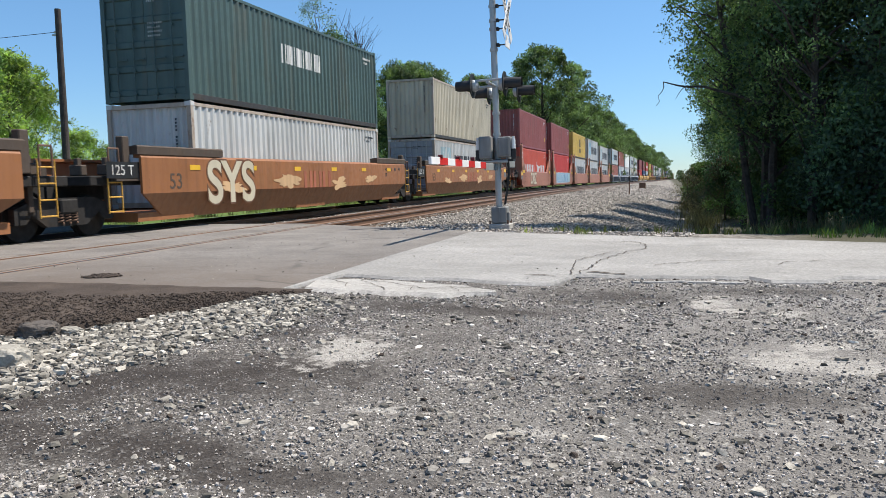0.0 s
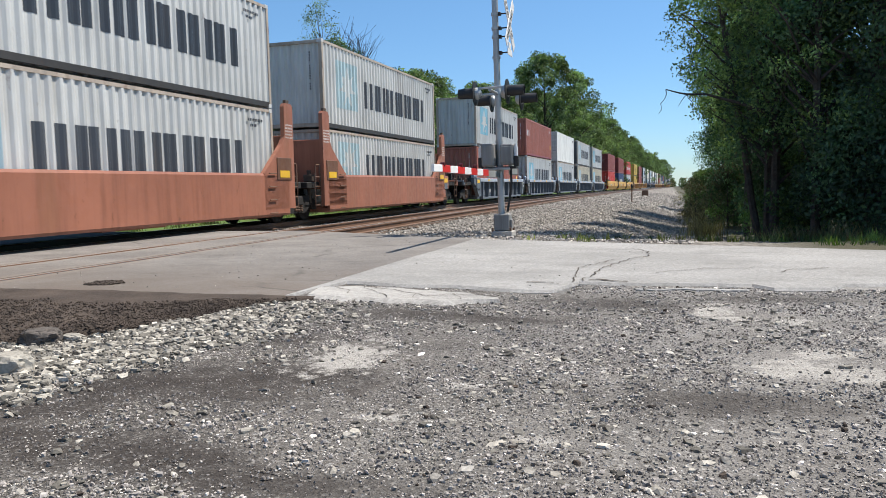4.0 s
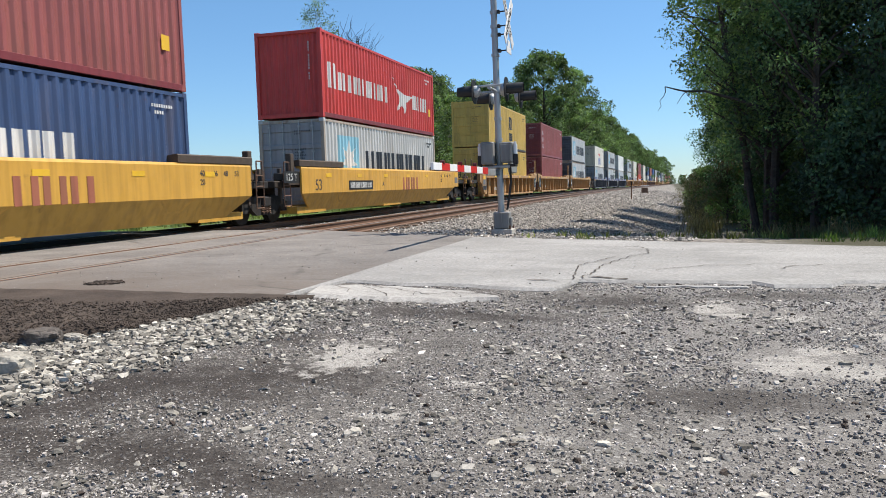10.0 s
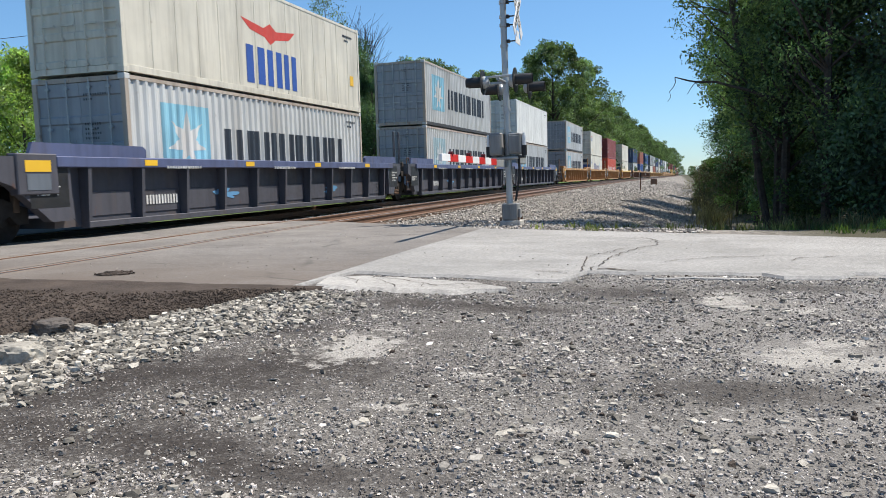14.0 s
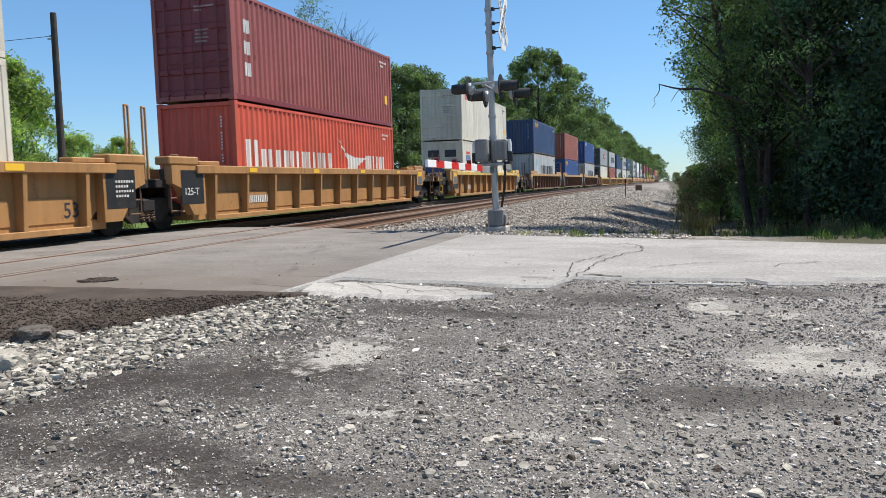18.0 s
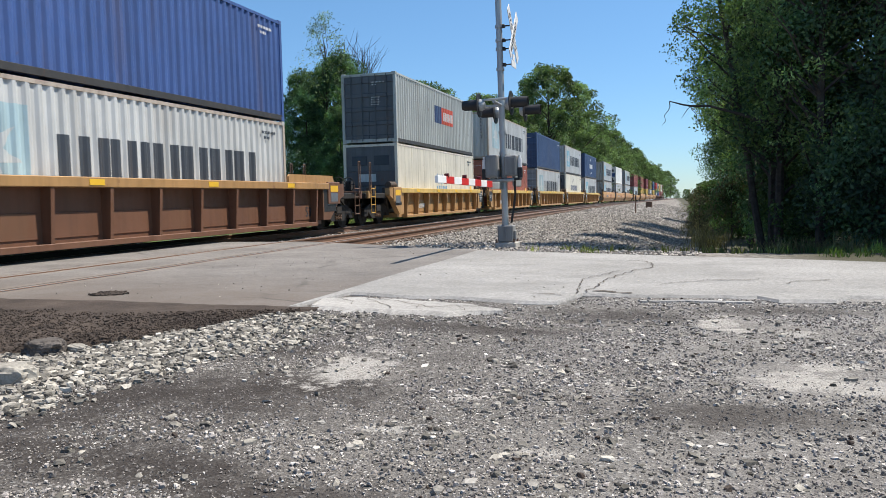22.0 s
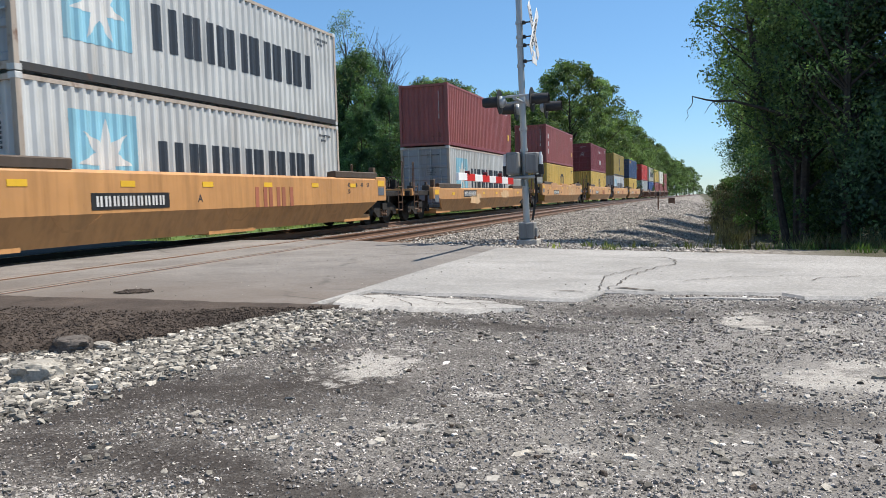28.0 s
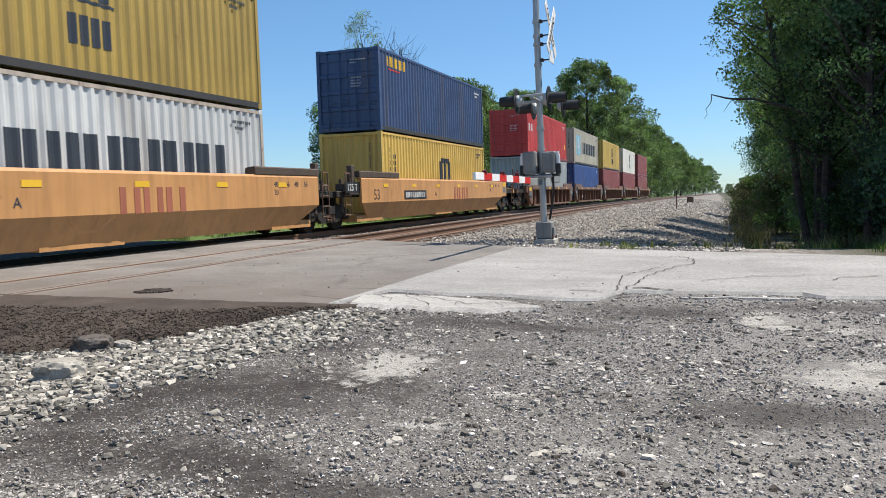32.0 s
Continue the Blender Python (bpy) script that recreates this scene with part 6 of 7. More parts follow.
# each stack: place of its near end, upper box, lower box (paint, marking, near end), lower box height
SM, RB, BK = "smooth", "ribbed", "bulkhead"
STACKS = [
    (-3.9, ("grey", "", "doors"), ("brown", "", "wall"), STD),
    (15.92, ("green", "capital", "doors"), ("maersk", "", "wall"), STD),
    (35.60, ("cream", "", "wall"), ("maersk", "star_low", "doors"), STD),
    (57.35, ("brown", "", "wall"), ("orange_red", "word_white", "wall"), HC),
    (72.79, ("brown", "", "wall"), ("red", "initial", "wall"), HC),
    (88.29, ("yellow", "mark_m", "doors"), ("maersk", "star_low", "wall"), HC),
    (103.6, ("maersk", "star", "wall"), ("maersk", "star_low", "wall"), HC),
    (119.2, ("maersk", "star_low", "wall"), ("maersk", "star_low", "wall"), STD),
    (139.5, ("maersk", "star", "wall"), ("rust", "", "wall"), HC),
    (155.1, ("rust", "initial", "wall"), ("maersk", "star", "wall"), HC),
    (170.9, ("white", "", "doors"), ("maersk", "star", "wall"), HC),
    (186.4, ("maersk", "star_low", "doors"), ("cream", "star_low", "doors"), HC),
    (201.8, ("maersk", "star", "wall"), ("cream", "star", "doors"), HC),
    (224.3, ("brown", "", "doors"), ("red", "initial", "wall"), HC),
    (243.8, ("brown", "", "doors"), ("navy", "boat_low", "doors"), HC),
    (263.4, ("red", "word_white", "wall"), ("maersk", "star", "doors"), HC),
    (287.1, ("yellow", "mark_m", "doors"), ("yellow", "mark_m_low", "doors"), HC),
    (306.5, ("brown", "upright", "doors"), ("brown", "", "doors"), HC),
    (326.3, ("maersk", "star", "doors"), ("maersk", "star", "doors"), HC),
    (349.7, ("ivory", "eagle", "doors"), ("maersk", "star", "doors"), HC),
    (369.2, ("maersk", "star", "doors"), ("maersk", "star_low", "doors"), HC),
    (388.9, ("white", "", "doors"), ("maersk", "star", "doors"), HC),
    (411.6, ("maersk", "star", "doors"), ("maersk", "star", "doors"), HC),
    (431.1, ("ivory", "eagle_corner", "doors"), ("ivory", "stars_script", "reefer"), HC),
    (450.6, ("brown", "upright", "doors"), ("orange_red", "word_white", "wall"), HC),
    (474.1, ("ivory", "corner_red", "doors"), ("ivory", "eagle_corner", "reefer"), HC),
    (497.6, ("navy", "corner_yellow", "wall"), ("maersk", "star_low", "wall"), HC),
    (517.2, ("rust", "", "wall"), ("blue", "corner_yellow", "doors"), HC),
    (536.6, ("blue", "corner_white", "wall"), ("maersk", "star_low", "wall"), HC),
    (558.2, ("grey", "lloyd", "doors"), ("ivory", "seven_stars", "reefer"), HC),
    (574.1, ("maersk", "star_low", "wall"), ("rust", "", "doors"), HC),
    (590.5, ("navy", "", "doors"), ("maersk", "star_low", "doors"), HC),
    (606.4, ("maersk", "star", "wall"), ("ivory", "boat", "reefer"), HC),
    (622.2, ("navy", "boat_white", "wall"), ("maersk", "star", "wall"), HC),
    (644.0, ("maersk", "star", "wall"), ("maersk", "star", "wall"), HC),
    (663.5, ("white", "", "reefer"), ("maersk", "", "wall"), HC),
    (682.9, ("maersk", "star", "doors"), ("maersk", "star", "wall"), HC),
    (706.5, ("brown", "", "wall"), ("maersk", "star", "doors"), HC),
    (729.9, ("brown", "upright", "wall"), ("yellow", "mark_m_low", "wall"), HC),
    (753.4, ("maroon", "zim", "doors"), ("yellow", "mark_m_low", "wall"), HC),
    (773.7, ("tan", "mark_m", "wall"), ("maersk", "star", "wall"), HC),
    (793.2, ("navy", "corner_yellow", "doors"), ("yellow", "mark_m_low", "wall"), HC),
    (814.8, ("red", "initial", "doors"), ("grey", "", "wall"), HC),
    (830.3, ("cream", "star", "wall"), ("blue", "", "wall"), HC),
    (845.8, ("yellow", "mark_m", "wall"), ("brown", "", "wall"), HC),
    (861.2, ("ivory", "mark_m", "wall"), ("brown", "", "wall"), HC),
    (876.9, ("brown", "", "wall"), ("brown", "", "wall"), HC),
]
# cars: how many stacks, style, paints, label, graffiti
CARS = [
    (3, SM, ("ttx_rust", "ttx_rust"), "rusty orange smooth-sided well car with graffiti", 4),
    (5, BK, ("car_red", "car_red"), "rust-red well car with tall end bulkheads and graffiti", 0),
    (5, RB, ("car_grey", "chord_light"), "grey ribbed well car with a pale top rail", 0),
    (3, SM, ("ttx_yellow", "ttx_yellow"), "bright yellow smooth-sided well car", 0),
    (3, RB, ("orange", "orange"), "orange ribbed well car", 0),
    (3, RB, ("car_dark", "chord_blue"), "black ribbed well car with a blue-grey top rail", 2),
    (3, RB, ("rust_yellow", "rust_yellow"), "rust-stained yellow ribbed well car", 0),
    (1, RB, ("rust_yellow", "chord_yellow"), "grimy ribbed well car with a yellow top rail", 0),
    (3, RB, ("car_brown", "orange"), "brown ribbed well car with an orange top rail", 0),
    (5, RB, ("orange", "chord_yellow"), "orange ribbed well car with a yellow top rail", 0),
    (3, SM, ("ttx_tan", "ttx_tan"), "tan smooth-sided well car", 0),
    (1, SM, ("ttx_tan", "ttx_tan"), "low tan smooth-sided well car with faded sprayed patches", 2),
    (1, SM, ("ttx_tan", "ttx_tan"), "faded tan well car with raised lids and sprayed letters", 0),
    (3, SM, ("ttx_tan", "ttx_tan"), "orange-tan smooth-sided well car", 0),
    (5, RB, ("car_brown", "car_brown"), "brown ribbed well car", 0),
]
SPEED = 24.03
FLOOR = 0.42
TRAIN = []
i = 0
for count, style, keys, note, spray in CARS:
    pitch = 15.5 if count == 5 else 19.55
    half = 6.45 if count == 5 else 8.35
    if count == 1:
        half = 8.35
    for j in range(count):
        s, up, low, lh = STACKS[i]
        mid = s + LEN / 2
        joint = pitch / 2 - half
        TRAIN.append(well_car(style, keys, half, joint if j > 0 else 3.3 + (0.1 if count == 5 else 0), joint if j < count - 1 else 3.3, mid, note, spray))
        leafs = "slate" if i in (11, 18, 29, 32) else ""
        TRAIN.append(container(low[0], low[1], lh, low[2], mid, FLOOR, "sunk in a well car", leafs))
        TRAIN.append(container(up[0], up[1], HC, up[2], mid, FLOOR + lh + 0.022, "stacked on another", leafs))
        car = TRAIN[-3]
        if i == 4:
            place("graffiti_field", painted("graffiti_field", [block(-5.1, 4.75, 0.47, 1.44)], M["graffiti_c"], False, 0.004), car, pose(1.496, 0, 0), "pale sprayed block behind the letters")
            sprayed(car, "RED EYE MOB", 1.34, -4.9, 0.50, 1.4965, M["graffiti_b"], M["mark_white"])
        if i == 3:
            sprayed(car, "CRIZ", 1.25, -3.4, 0.5, 1.497, M["graffiti_a"], M["car_brown"])
        if i == 38:
            sprayed(car, "DEVO", 1.15, 1.9, 0.86, 1.503, M["tan_faded"])
        if i == 1:
            sprayed(car, "SYS", 1.45, -6.0, 0.56, 1.507, M["graffiti_a"], M["car_brown"])
        i += 1


# ------------------------------------------------------------- crossing signal
MX, MY = -3.5, 16.2
MZ = -0.02


def lamp_head(parent, x, y, z, way, lit=False):
    """A hooded road signal that looks along way times x."""
    bm = rod_into(bmesh.new(), (0, 0, 0), (0.02 * way, 0, 0), 0.25, 28)
    head = part("signal_head", bm, M["black"], parent, "black round signal backboard", pose(x, y, z))
    bm = bmesh.new()
    bmesh.ops.create_cone(bm, cap_ends=False, segments=22, radius1=0.125, radius2=0.112, depth=0.34, matrix=Matrix.Translation((0.19 * way, 0, 0)) @ Matrix.Rotation(radians(90 * way), 4, "Y"))
    for f in [f for f in bm.faces if f.calc_center_median().z < -0.085]:
        bm.faces.remove(f)
    bmesh.ops.solidify(bm, geom=bm.faces[:], thickness=0.012)
    part("hood", bm, M["black"], head)
    bm = rod_into(bmesh.new(), (0.02 * way, 0, 0), (0.035 * way, 0, 0), 0.1, 18)
    part("lens", bm, M["gate_red"], head, "dark red lens")
    bm = bmesh.new()
    bmesh.ops.create_uvsphere(bm, u_segments=16, v_segments=8, radius=0.125, matrix=Matrix.Translation((-0.02 * way, 0, 0)) @ Matrix.Diagonal((0.9, 1, 1, 1)))
    part("housing", bm, M["steel"], head, "grey metal back housing")


mast = thing("crossing_signal", "grey steel crossing signal mast with lowered striped gate", "crossing signal", m=pose(MX, MY, MZ, 0, -1.0, 0))
part("pole", rod_into(bmesh.new(), (0, 0, 0.3), (0, 0, 5.6), 0.072, 20, 0.066), M["steel"], mast)
bm = box(-0.15, 0.19, -0.16, 0.16, 0.02, 0.38, 0.02)
box_into(bm, 0.02, 0.04, -0.175, -0.15, 0.05, 0.36)
box_into(bm, 0.19, 0.24, -0.1, 0.08, 0.06, 0.26, 0.01)
part("base_box", bm, M["box_grey"], mast, "bolted steel base box")
part("footing", box(-0.20, 0.26, -0.22, 0.22, -0.25, 0.012, 0.02), M["concrete"], mast, "concrete footing")
for sx in (-0.17, 0.22):
    for sy in (-0.18, 0.18):
        part("bolt", rod_into(bmesh.new(), (sx, sy, 0.0), (sx, sy, 0.09), 0.022, 6), M["rail"], mast)
# gate mechanism
bm = box(-0.34, -0.065, -0.32, 0.04, 1.42, 1.90, 0.025)
box_into(bm, -0.31, -0.10, -0.335, -0.31, 1.47, 1.85, 0.008)
part("gate_machine", bm, M["box_grey"], mast, "grey gate machine housing")
bm = box(0.065, 0.34, -0.28, 0.08, 1.44, 1.88, 0.025)
box_into(bm, 0.09, 0.31, -0.295, -0.27, 1.49, 1.83, 0.008)
part("junction_box", bm, M["box_grey"], mast)
part("mount_frame", box(-0.38, 0.38, -0.20, 0.10, 1.355, 1.405, 0.008), M["black"], mast, "dark steel mounting frame")
for sx in (-0.39, 0.39):
    bm = rod_into(bmesh.new(), (sx, -0.16, 1.62), (sx, -0.16, 1.82), 0.045, 10)
    rod_into(bm, (sx, -0.16, 1.82), (sx, -0.16, 1.88), 0.03, 10)
    part("terminal", bm, M["gate_white"], mast, "pale insulated terminal")
    part("side_bracket", box(sx - 0.05, sx + 0.05, -0.2, -0.1, 1.40, 1.62, 0.01), M["black"], mast)
for z in (1.34, 1.95, 2.4, 3.0, 3.75, 4.18, 4.36, 4.66):
    part("clamp", rod_into(bmesh.new(), (0, 0, z - 0.03), (0, 0, z + 0.03), 0.088, 16), M["steel"], mast)
bm = bmesh.new()
tube_into(bm, [Vector(p) for p in ((0.13, 0.02, 0.43), (0.19, 0.02, 0.75), (0.24, 0.0, 1.05), (0.24, -0.04, 1.40))], [0.026] * 4, 8)
part("conduit", bm, M["black"], mast, "black cable conduit")
# arm over the road, towards -y
arm = part("gate_arm", box(-0.025, 0.015, -1.2, -0.1, 1.17, 1.31, 0.006), M["steel"], mast, "striped gate arm", None)
y = -1.2
for i in range(8):
    y2 = y - 0.465
    t = 0.065 - 0.001 * i
    part("arm_band", box(-0.03, 0.02, y2, y - 0.002, 1.265 + 0.006 * i - t, 1.265 + 0.006 * i + t, 0.004), M["gate_white" if i % 2 else "gate_red"], arm)
    y = y2
for yy in (-2.2, -3.25, -4.35):
    bm = box(-0.03, 0.02, yy - 0.03, yy + 0.03, 1.325, 1.37)
    rod_into(bm, (-0.04, yy, 1.375), (0.03, yy, 1.375), 0.034, 12)
    part("arm_lamp", bm, M["lamp_red"], arm, "small dark red gate lamp")
for sx in (-0.30, 0.20):
    part("counterweight", box(sx - 0.04, sx + 0.04, 0.1, 0.75, 1.22, 1.48, 0.02), M["steel"], mast)
part("shaft", rod_into(bmesh.new(), (-0.34, -0.2, 1.36), (0.26, -0.2, 1.36), 0.035, 10), M["steel"], mast)
# signal lamps on a cross arm
part("cross_arm", rod_into(bmesh.new(), (0, -0.78, 2.98), (0, 0.78, 2.98), 0.032, 12), M["steel"], mast)
part("cross_bracket", box(-0.36, 0.42, -0.06, 0.06, 2.96, 3.0), M["steel"], mast)
for yy in (-0.76, 0.76):
    lamp_head(mast, -0.30, yy, 2.92, -1)
    lamp_head(mast, 0.36, yy, 2.92, 1)
    part("lamp_bracket", rod_into(bmesh.new(), (-0.3, yy, 3.02), (0.36, yy, 3.02), 0.025, 8), M["steel"], mast)
# crossbuck and track sign
for a in (48, -48):
    b = part("crossbuck_blade", box(-0.008, 0.008, -0.66, 0.66, -0.115, 0.115, 0.004), M["gate_white"], mast, "white crossbuck blade", pose(0.30 + 0.012 * (a > 0), 0, 4.46, a, 0, 0))
    place("lettering", text_mesh("RAILROAD" if a > 0 else "CROSSING", 0.19, M["black"]), b, pose(0.009, -0.52, -0.07))
b = part("track_sign", box(0.29, 0.305, -0.23, 0.23, 3.76, 3.90, 0.004), M["gate_white"], mast, "small white track sign")
part("track_sign_stem", box(0.29, 0.305, -0.11, 0.11, 3.902, 4.04, 0.004), M["gate_white"], mast)
for z in (3.84, 4.18, 4.36, 4.66):
    bm = box(0.05, 0.30, -0.015, 0.015, z - 0.012, z + 0.012)
    box_into(bm, 0.06, 0.13, -0.05, 0.05, z - 0.035, z + 0.035, 0.01)
    part("sign_bracket", bm, M["black"], mast)

# marker post and relay case by the track
s = 52.0
p = thing("marker_post", "thin dark marker post beside the track", "post", m=pose(-2.6 + bend(s), s, height(-2.6 + bend(s), s)))
part("post", box(-0.04, 0.04, -0.03, 0.03, -0.2, 1.25, 0.006), M["rail"], p)
part("plate", box(-0.05, 0.05, -0.04, -0.032, 0.95, 1.2), M["black"], p)
s = 76.0
p = thing("relay_case", "small dark metal relay case on the bank", "relay case", m=pose(-2.7 + bend(s), s, height(-2.7 + bend(s), s)))
part("case", box(-0.30, 0.30, -0.25, 0.25, 0.12, 0.60, 0.02), M["rail"], p)
part("lid", box(-0.37, 0.37, -0.30, 0.30, 0.75, 0.82, 0.02), M["steel"], p)
for sx in (-0.25, 0.25):
    part("leg", box(sx - 0.04, sx + 0.04, -0.2, 0.2, -0.15, 0.15), M["rail"], p)

# wooden utility pole beyond the train
px, py = -22.2, 24.0
pole = thing("utility_pole", "dark weathered wooden utility pole with one wire", "utility pole", m=pose(px, py, height(px, py) - 0.1, 0, 0.6, 0))
part("pole", rod_into(bmesh.new(), (0, 0, 0), (0, 0, 8.4), 0.155, 14, 0.11), M["wood"], pole)
part("insulator", rod_into(bmesh.new(), (-0.2, 0, 7.55), (-0.05, 0, 7.55), 0.04, 8), M["steel"], pole)
part("bracket", box(-0.3, 0.02, -0.03, 0.03, 7.42, 7.48), M["steel"], pole)
bm = bmesh.new()
pts = [Vector((-0.22 - 60 * k, -8 * k, 7.55 - 1.2 * math.sin(math.pi * k) + 0.6 * k)) for k in [i / 14 for i in range(15)]]
tube_into(bm, pts, [0.011] * len(pts), 5)
part("wire", bm, M["black"], pole)


# ------------------------------------------------------------- trees and weeds
def leaves(name, centres, radii, per, leaf, material, seed, droop=0.0):
    """A crown: clumps of small leaves round the given centres."""
    rg = np.random.default_rng(seed)
    c, r = np.repeat(np.array(centres), per, 0), np.repeat(np.array(radii), per)
    n = len(c)
    d = rg.normal(size=(n, 3))
    d /= np.linalg.norm(d, axis=1)[:, None]
    p = c + d * (r * rg.uniform(0.25, 1.0, n) ** 0.6)[:, None] * np.array([1.0, 1.0, 0.75])
    u = rg.normal(size=(n, 3))
    u[:, 2] -= droop
    u /= np.linalg.norm(u, axis=1)[:, None]
    w = np.cross(u, rg.normal(size=(n, 3)))
    w /= np.linalg.norm(w, axis=1)[:, None]
    s = leaf * rg.uniform(0.6, 1.3, n)[:, None]
    corners = [p - u * s, p + w * s * 0.62, p + u * s]
    if leaf < 0.1:
        corners = [p - u * s, p + w * s * 0.5 - u * s * 0.15, p + u * s, p - w * s * 0.5 - u * s * 0.15]
    q = len(corners)
    v = np.stack(corners, 1).reshape(-1, 3)
    me = bpy.data.meshes.new(name)
    me.vertices.add(q * n)
    me.vertices.foreach_set("co", v.ravel())
    me.loops.add(q * n)
    me.loops.foreach_set("vertex_index", np.arange(q * n))
    me.polygons.add(n)
    me.polygons.foreach_set("loop_start", np.arange(0, q * n, q))
    me.update(calc_edges=True)
    me.materials.append(material)
    return me


def limb(bm, a, b, r0, r1, rg, steps=4, wob=0.12):
    a, b = Vector(a), Vector(b)
    pts, radii = [a], [r0]
    for i in range(1, steps + 1):
        k = i / steps
        pts.append(a.lerp(b, k) + Vector((rg.uniform(-1, 1), rg.uniform(-1, 1), rg.uniform(-0.5, 0.5))) * wob * (b - a).length * (0.5 if i < steps else 0.1))
        radii.append(r0 + (r1 - r0) * k)
    tube_into(bm, pts, radii)
    return pts[-1]


def tree(name, label, h, crown_r, base, n_clumps, per, leaf, material, seed, trunk_r=0.18, clump=0.9, squash=1.0):
    """A tapered trunk with limbs and a crown of leaf clumps from base to h."""
    rg = random.Random(seed)
    t = thing(name, label, "tree")
    bm = bmesh.new()
    top = limb(bm, (0, 0, -0.3), (0.0, 0.0, h * 0.86), trunk_r, trunk_r * 0.2, rg, 7, 0.004)
    centres, radii = [], []
    for i in range(n_clumps):
        k = (i + 0.5) / n_clumps
        z = base + (h - base) * (k ** 0.9)
        zz = (z - base) / (h - base)
        env = crown_r * (0.55 + 0.75 * math.sin(math.pi * min(1, zz * 0.9 + 0.12)) ** 0.8) * (1.0 - 0.45 * zz ** 3) * squash
        a = rg.uniform(0, 2 * math.pi)
        d = env * rg.uniform(0.25, 1.0) ** 0.55 * (0.8 + 0.35 * noise.noise(Vector((math.cos(a) * 1.3, math.sin(a) * 1.3, z * 0.35 + seed))))
        c = Vector((math.cos(a) * d, math.sin(a) * d, z + rg.uniform(-0.3, 0.3)))
        centres.append(c)
        radii.append(clump * rg.uniform(0.6, 1.25) * (1.1 - 0.35 * zz))
        if i % (2 if per == 200 else 4) == 0:
            limb(bm, (0, 0, min(0.78 * h, max(0.6, z - d * 0.9))), c, trunk_r * 0.36 * (1 - zz * 0.6), 0.012, rg, 3, 0.1)
    part("trunk", bm, M["bark"], t)
    place("crown", leaves("crown", centres, radii, per, leaf, material, seed), t)
    return t


def set_down(ob, x, y, turn=0, k=1.0, sink=0.0):
    ob.scale = (k, k, k)
    ob.matrix_basis = pose(x, y, height(x, y) - sink, 0, 0, turn) @ Matrix.Diagonal((k, k, k, 1))
    return ob


def again(ob, x, y, turn, k=1.0):
    c = copy_thing(ob, pose(x, y, height(x, y), 0, 0, turn))
    c.matrix_basis = pose(x, y, height(x, y), 0, 0, turn) @ Matrix.Diagonal((k, k, k, 1))
    return c


# dense shaded trees on the right bank
near_a = set_down(tree("tree", "tall leafy tree with dense shaded dark green foliage", 11.5, 2.6, 0.8, 150, 330, 0.058, M["leaf_dark"], 11, 0.2, 0.8), 4.5, 19.6, 0)
near_b = set_down(tree("tree", "broad leafy tree with low shaded branches", 12.5, 3.2, 0.5, 170, 330, 0.060, M["leaf_dark"], 12, 0.24, 0.9), 7.4, 19.0, 40)
near_c = set_down(tree("tree", "slender leafy tree with a loose sunlit crown", 12.0, 1.9, 2.9, 104, 200, 0.046, M["leaf_edge"], 13, 0.13, 0.55), 2.6, 21.0, 80)
airy = set_down(tree("tree", "tall slender tree with an airy sunlit crown", 13.5, 1.6, 4.6, 96, 170, 0.045, M["leaf_edge"], 14, 0.11, 0.46), 1.5, 21.6, 20)
airy.matrix_basis = pose(2.35, 21.6, height(2.35, 21.6), 0, -9.5, 0)
for src, x, y, a, k in ((near_b, 10.6, 19.2, 150, 1.0), (near_a, 4.4, 24.6, 200, 1.0), (near_c, 3.25, 19.2, 310, 0.95), (near_c, 2.7, 23.2, 140, 1.1), (near_a, 9.0, 23.5, 200, 1.1), (near_a, 5.6, 22.3, 80, 1.1), (near_a, 13.6, 21.5, 300, 1.05), (near_b, 6.2, 24.5, 250, 1.05), (near_c, 2.6, 28.0, 10, 1.0),
                        (near_a, 4.0, 33.0, 120, 1.0), (near_b, 4.6, 42.0, 210, 0.95), (near_c, 3.0, 38.0, 310, 0.95), (near_a, 5.0, 56.0, 30, 0.95), (near_b, 6.5, 78.0, 90, 0.9), (near_b, 15.0, 25.0, 10, 1.1), (near_b, 17.5, 22.5, 70, 1.05), (near_a, 9.0, 130.0, 90, 0.75)):
    again(src, x, y, a, k)
bush_a = set_down(tree("bush", "dense dark green roadside bush", 3.4, 1.5, 0.1, 60, 230, 0.055, M["leaf_dark"], 21, 0.05, 0.6), 4.3, 18.2, 0)
bush_b = set_down(tree("bush", "rounded green bush at the foot of the trees", 2.4, 1.2, 0.05, 45, 200, 0.05, M["leaf_mid"], 22, 0.04, 0.5), 3.6, 21.0, 0)
scrub = set_down(tree("bush", "sparse brown scrub with few leaves on the ditch side", 2.6, 1.1, 0.2, 46, 34, 0.05, M["dry"], 23, 0.04, 0.6), 2.3, 33.0, 0)
for o in (bush_a, bush_b, scrub):
    tagged(o, category="bush")
for src, x, y, a, k in ((bush_a, 6.3, 18.2, 60, 1.1), (bush_a, 8.6, 18.2, 140, 1.0), (bush_a, 10.8, 18.2, 220, 1.15), (bush_b, 5.4, 18.4, 60, 0.8), (bush_b, 3.6, 25.5, 100, 1.0), (bush_b, 2.4, 34.0, 170, 0.9), (bush_b, 2.2, 44.0, 20, 1.0),
                        (bush_a, 3.9, 31.0, 100, 0.9), (bush_a, 3.4, 40.0, 10, 0.9), (bush_b, 2.0, 52.0, 50, 1.0), (bush_b, 2.8, 64.0, 90, 1.1), (scrub, 1.2, 37.5, 200, 0.7), (scrub, 1.1, 43.0, 300, 0.75)):
    again(src, x, y, a, k)
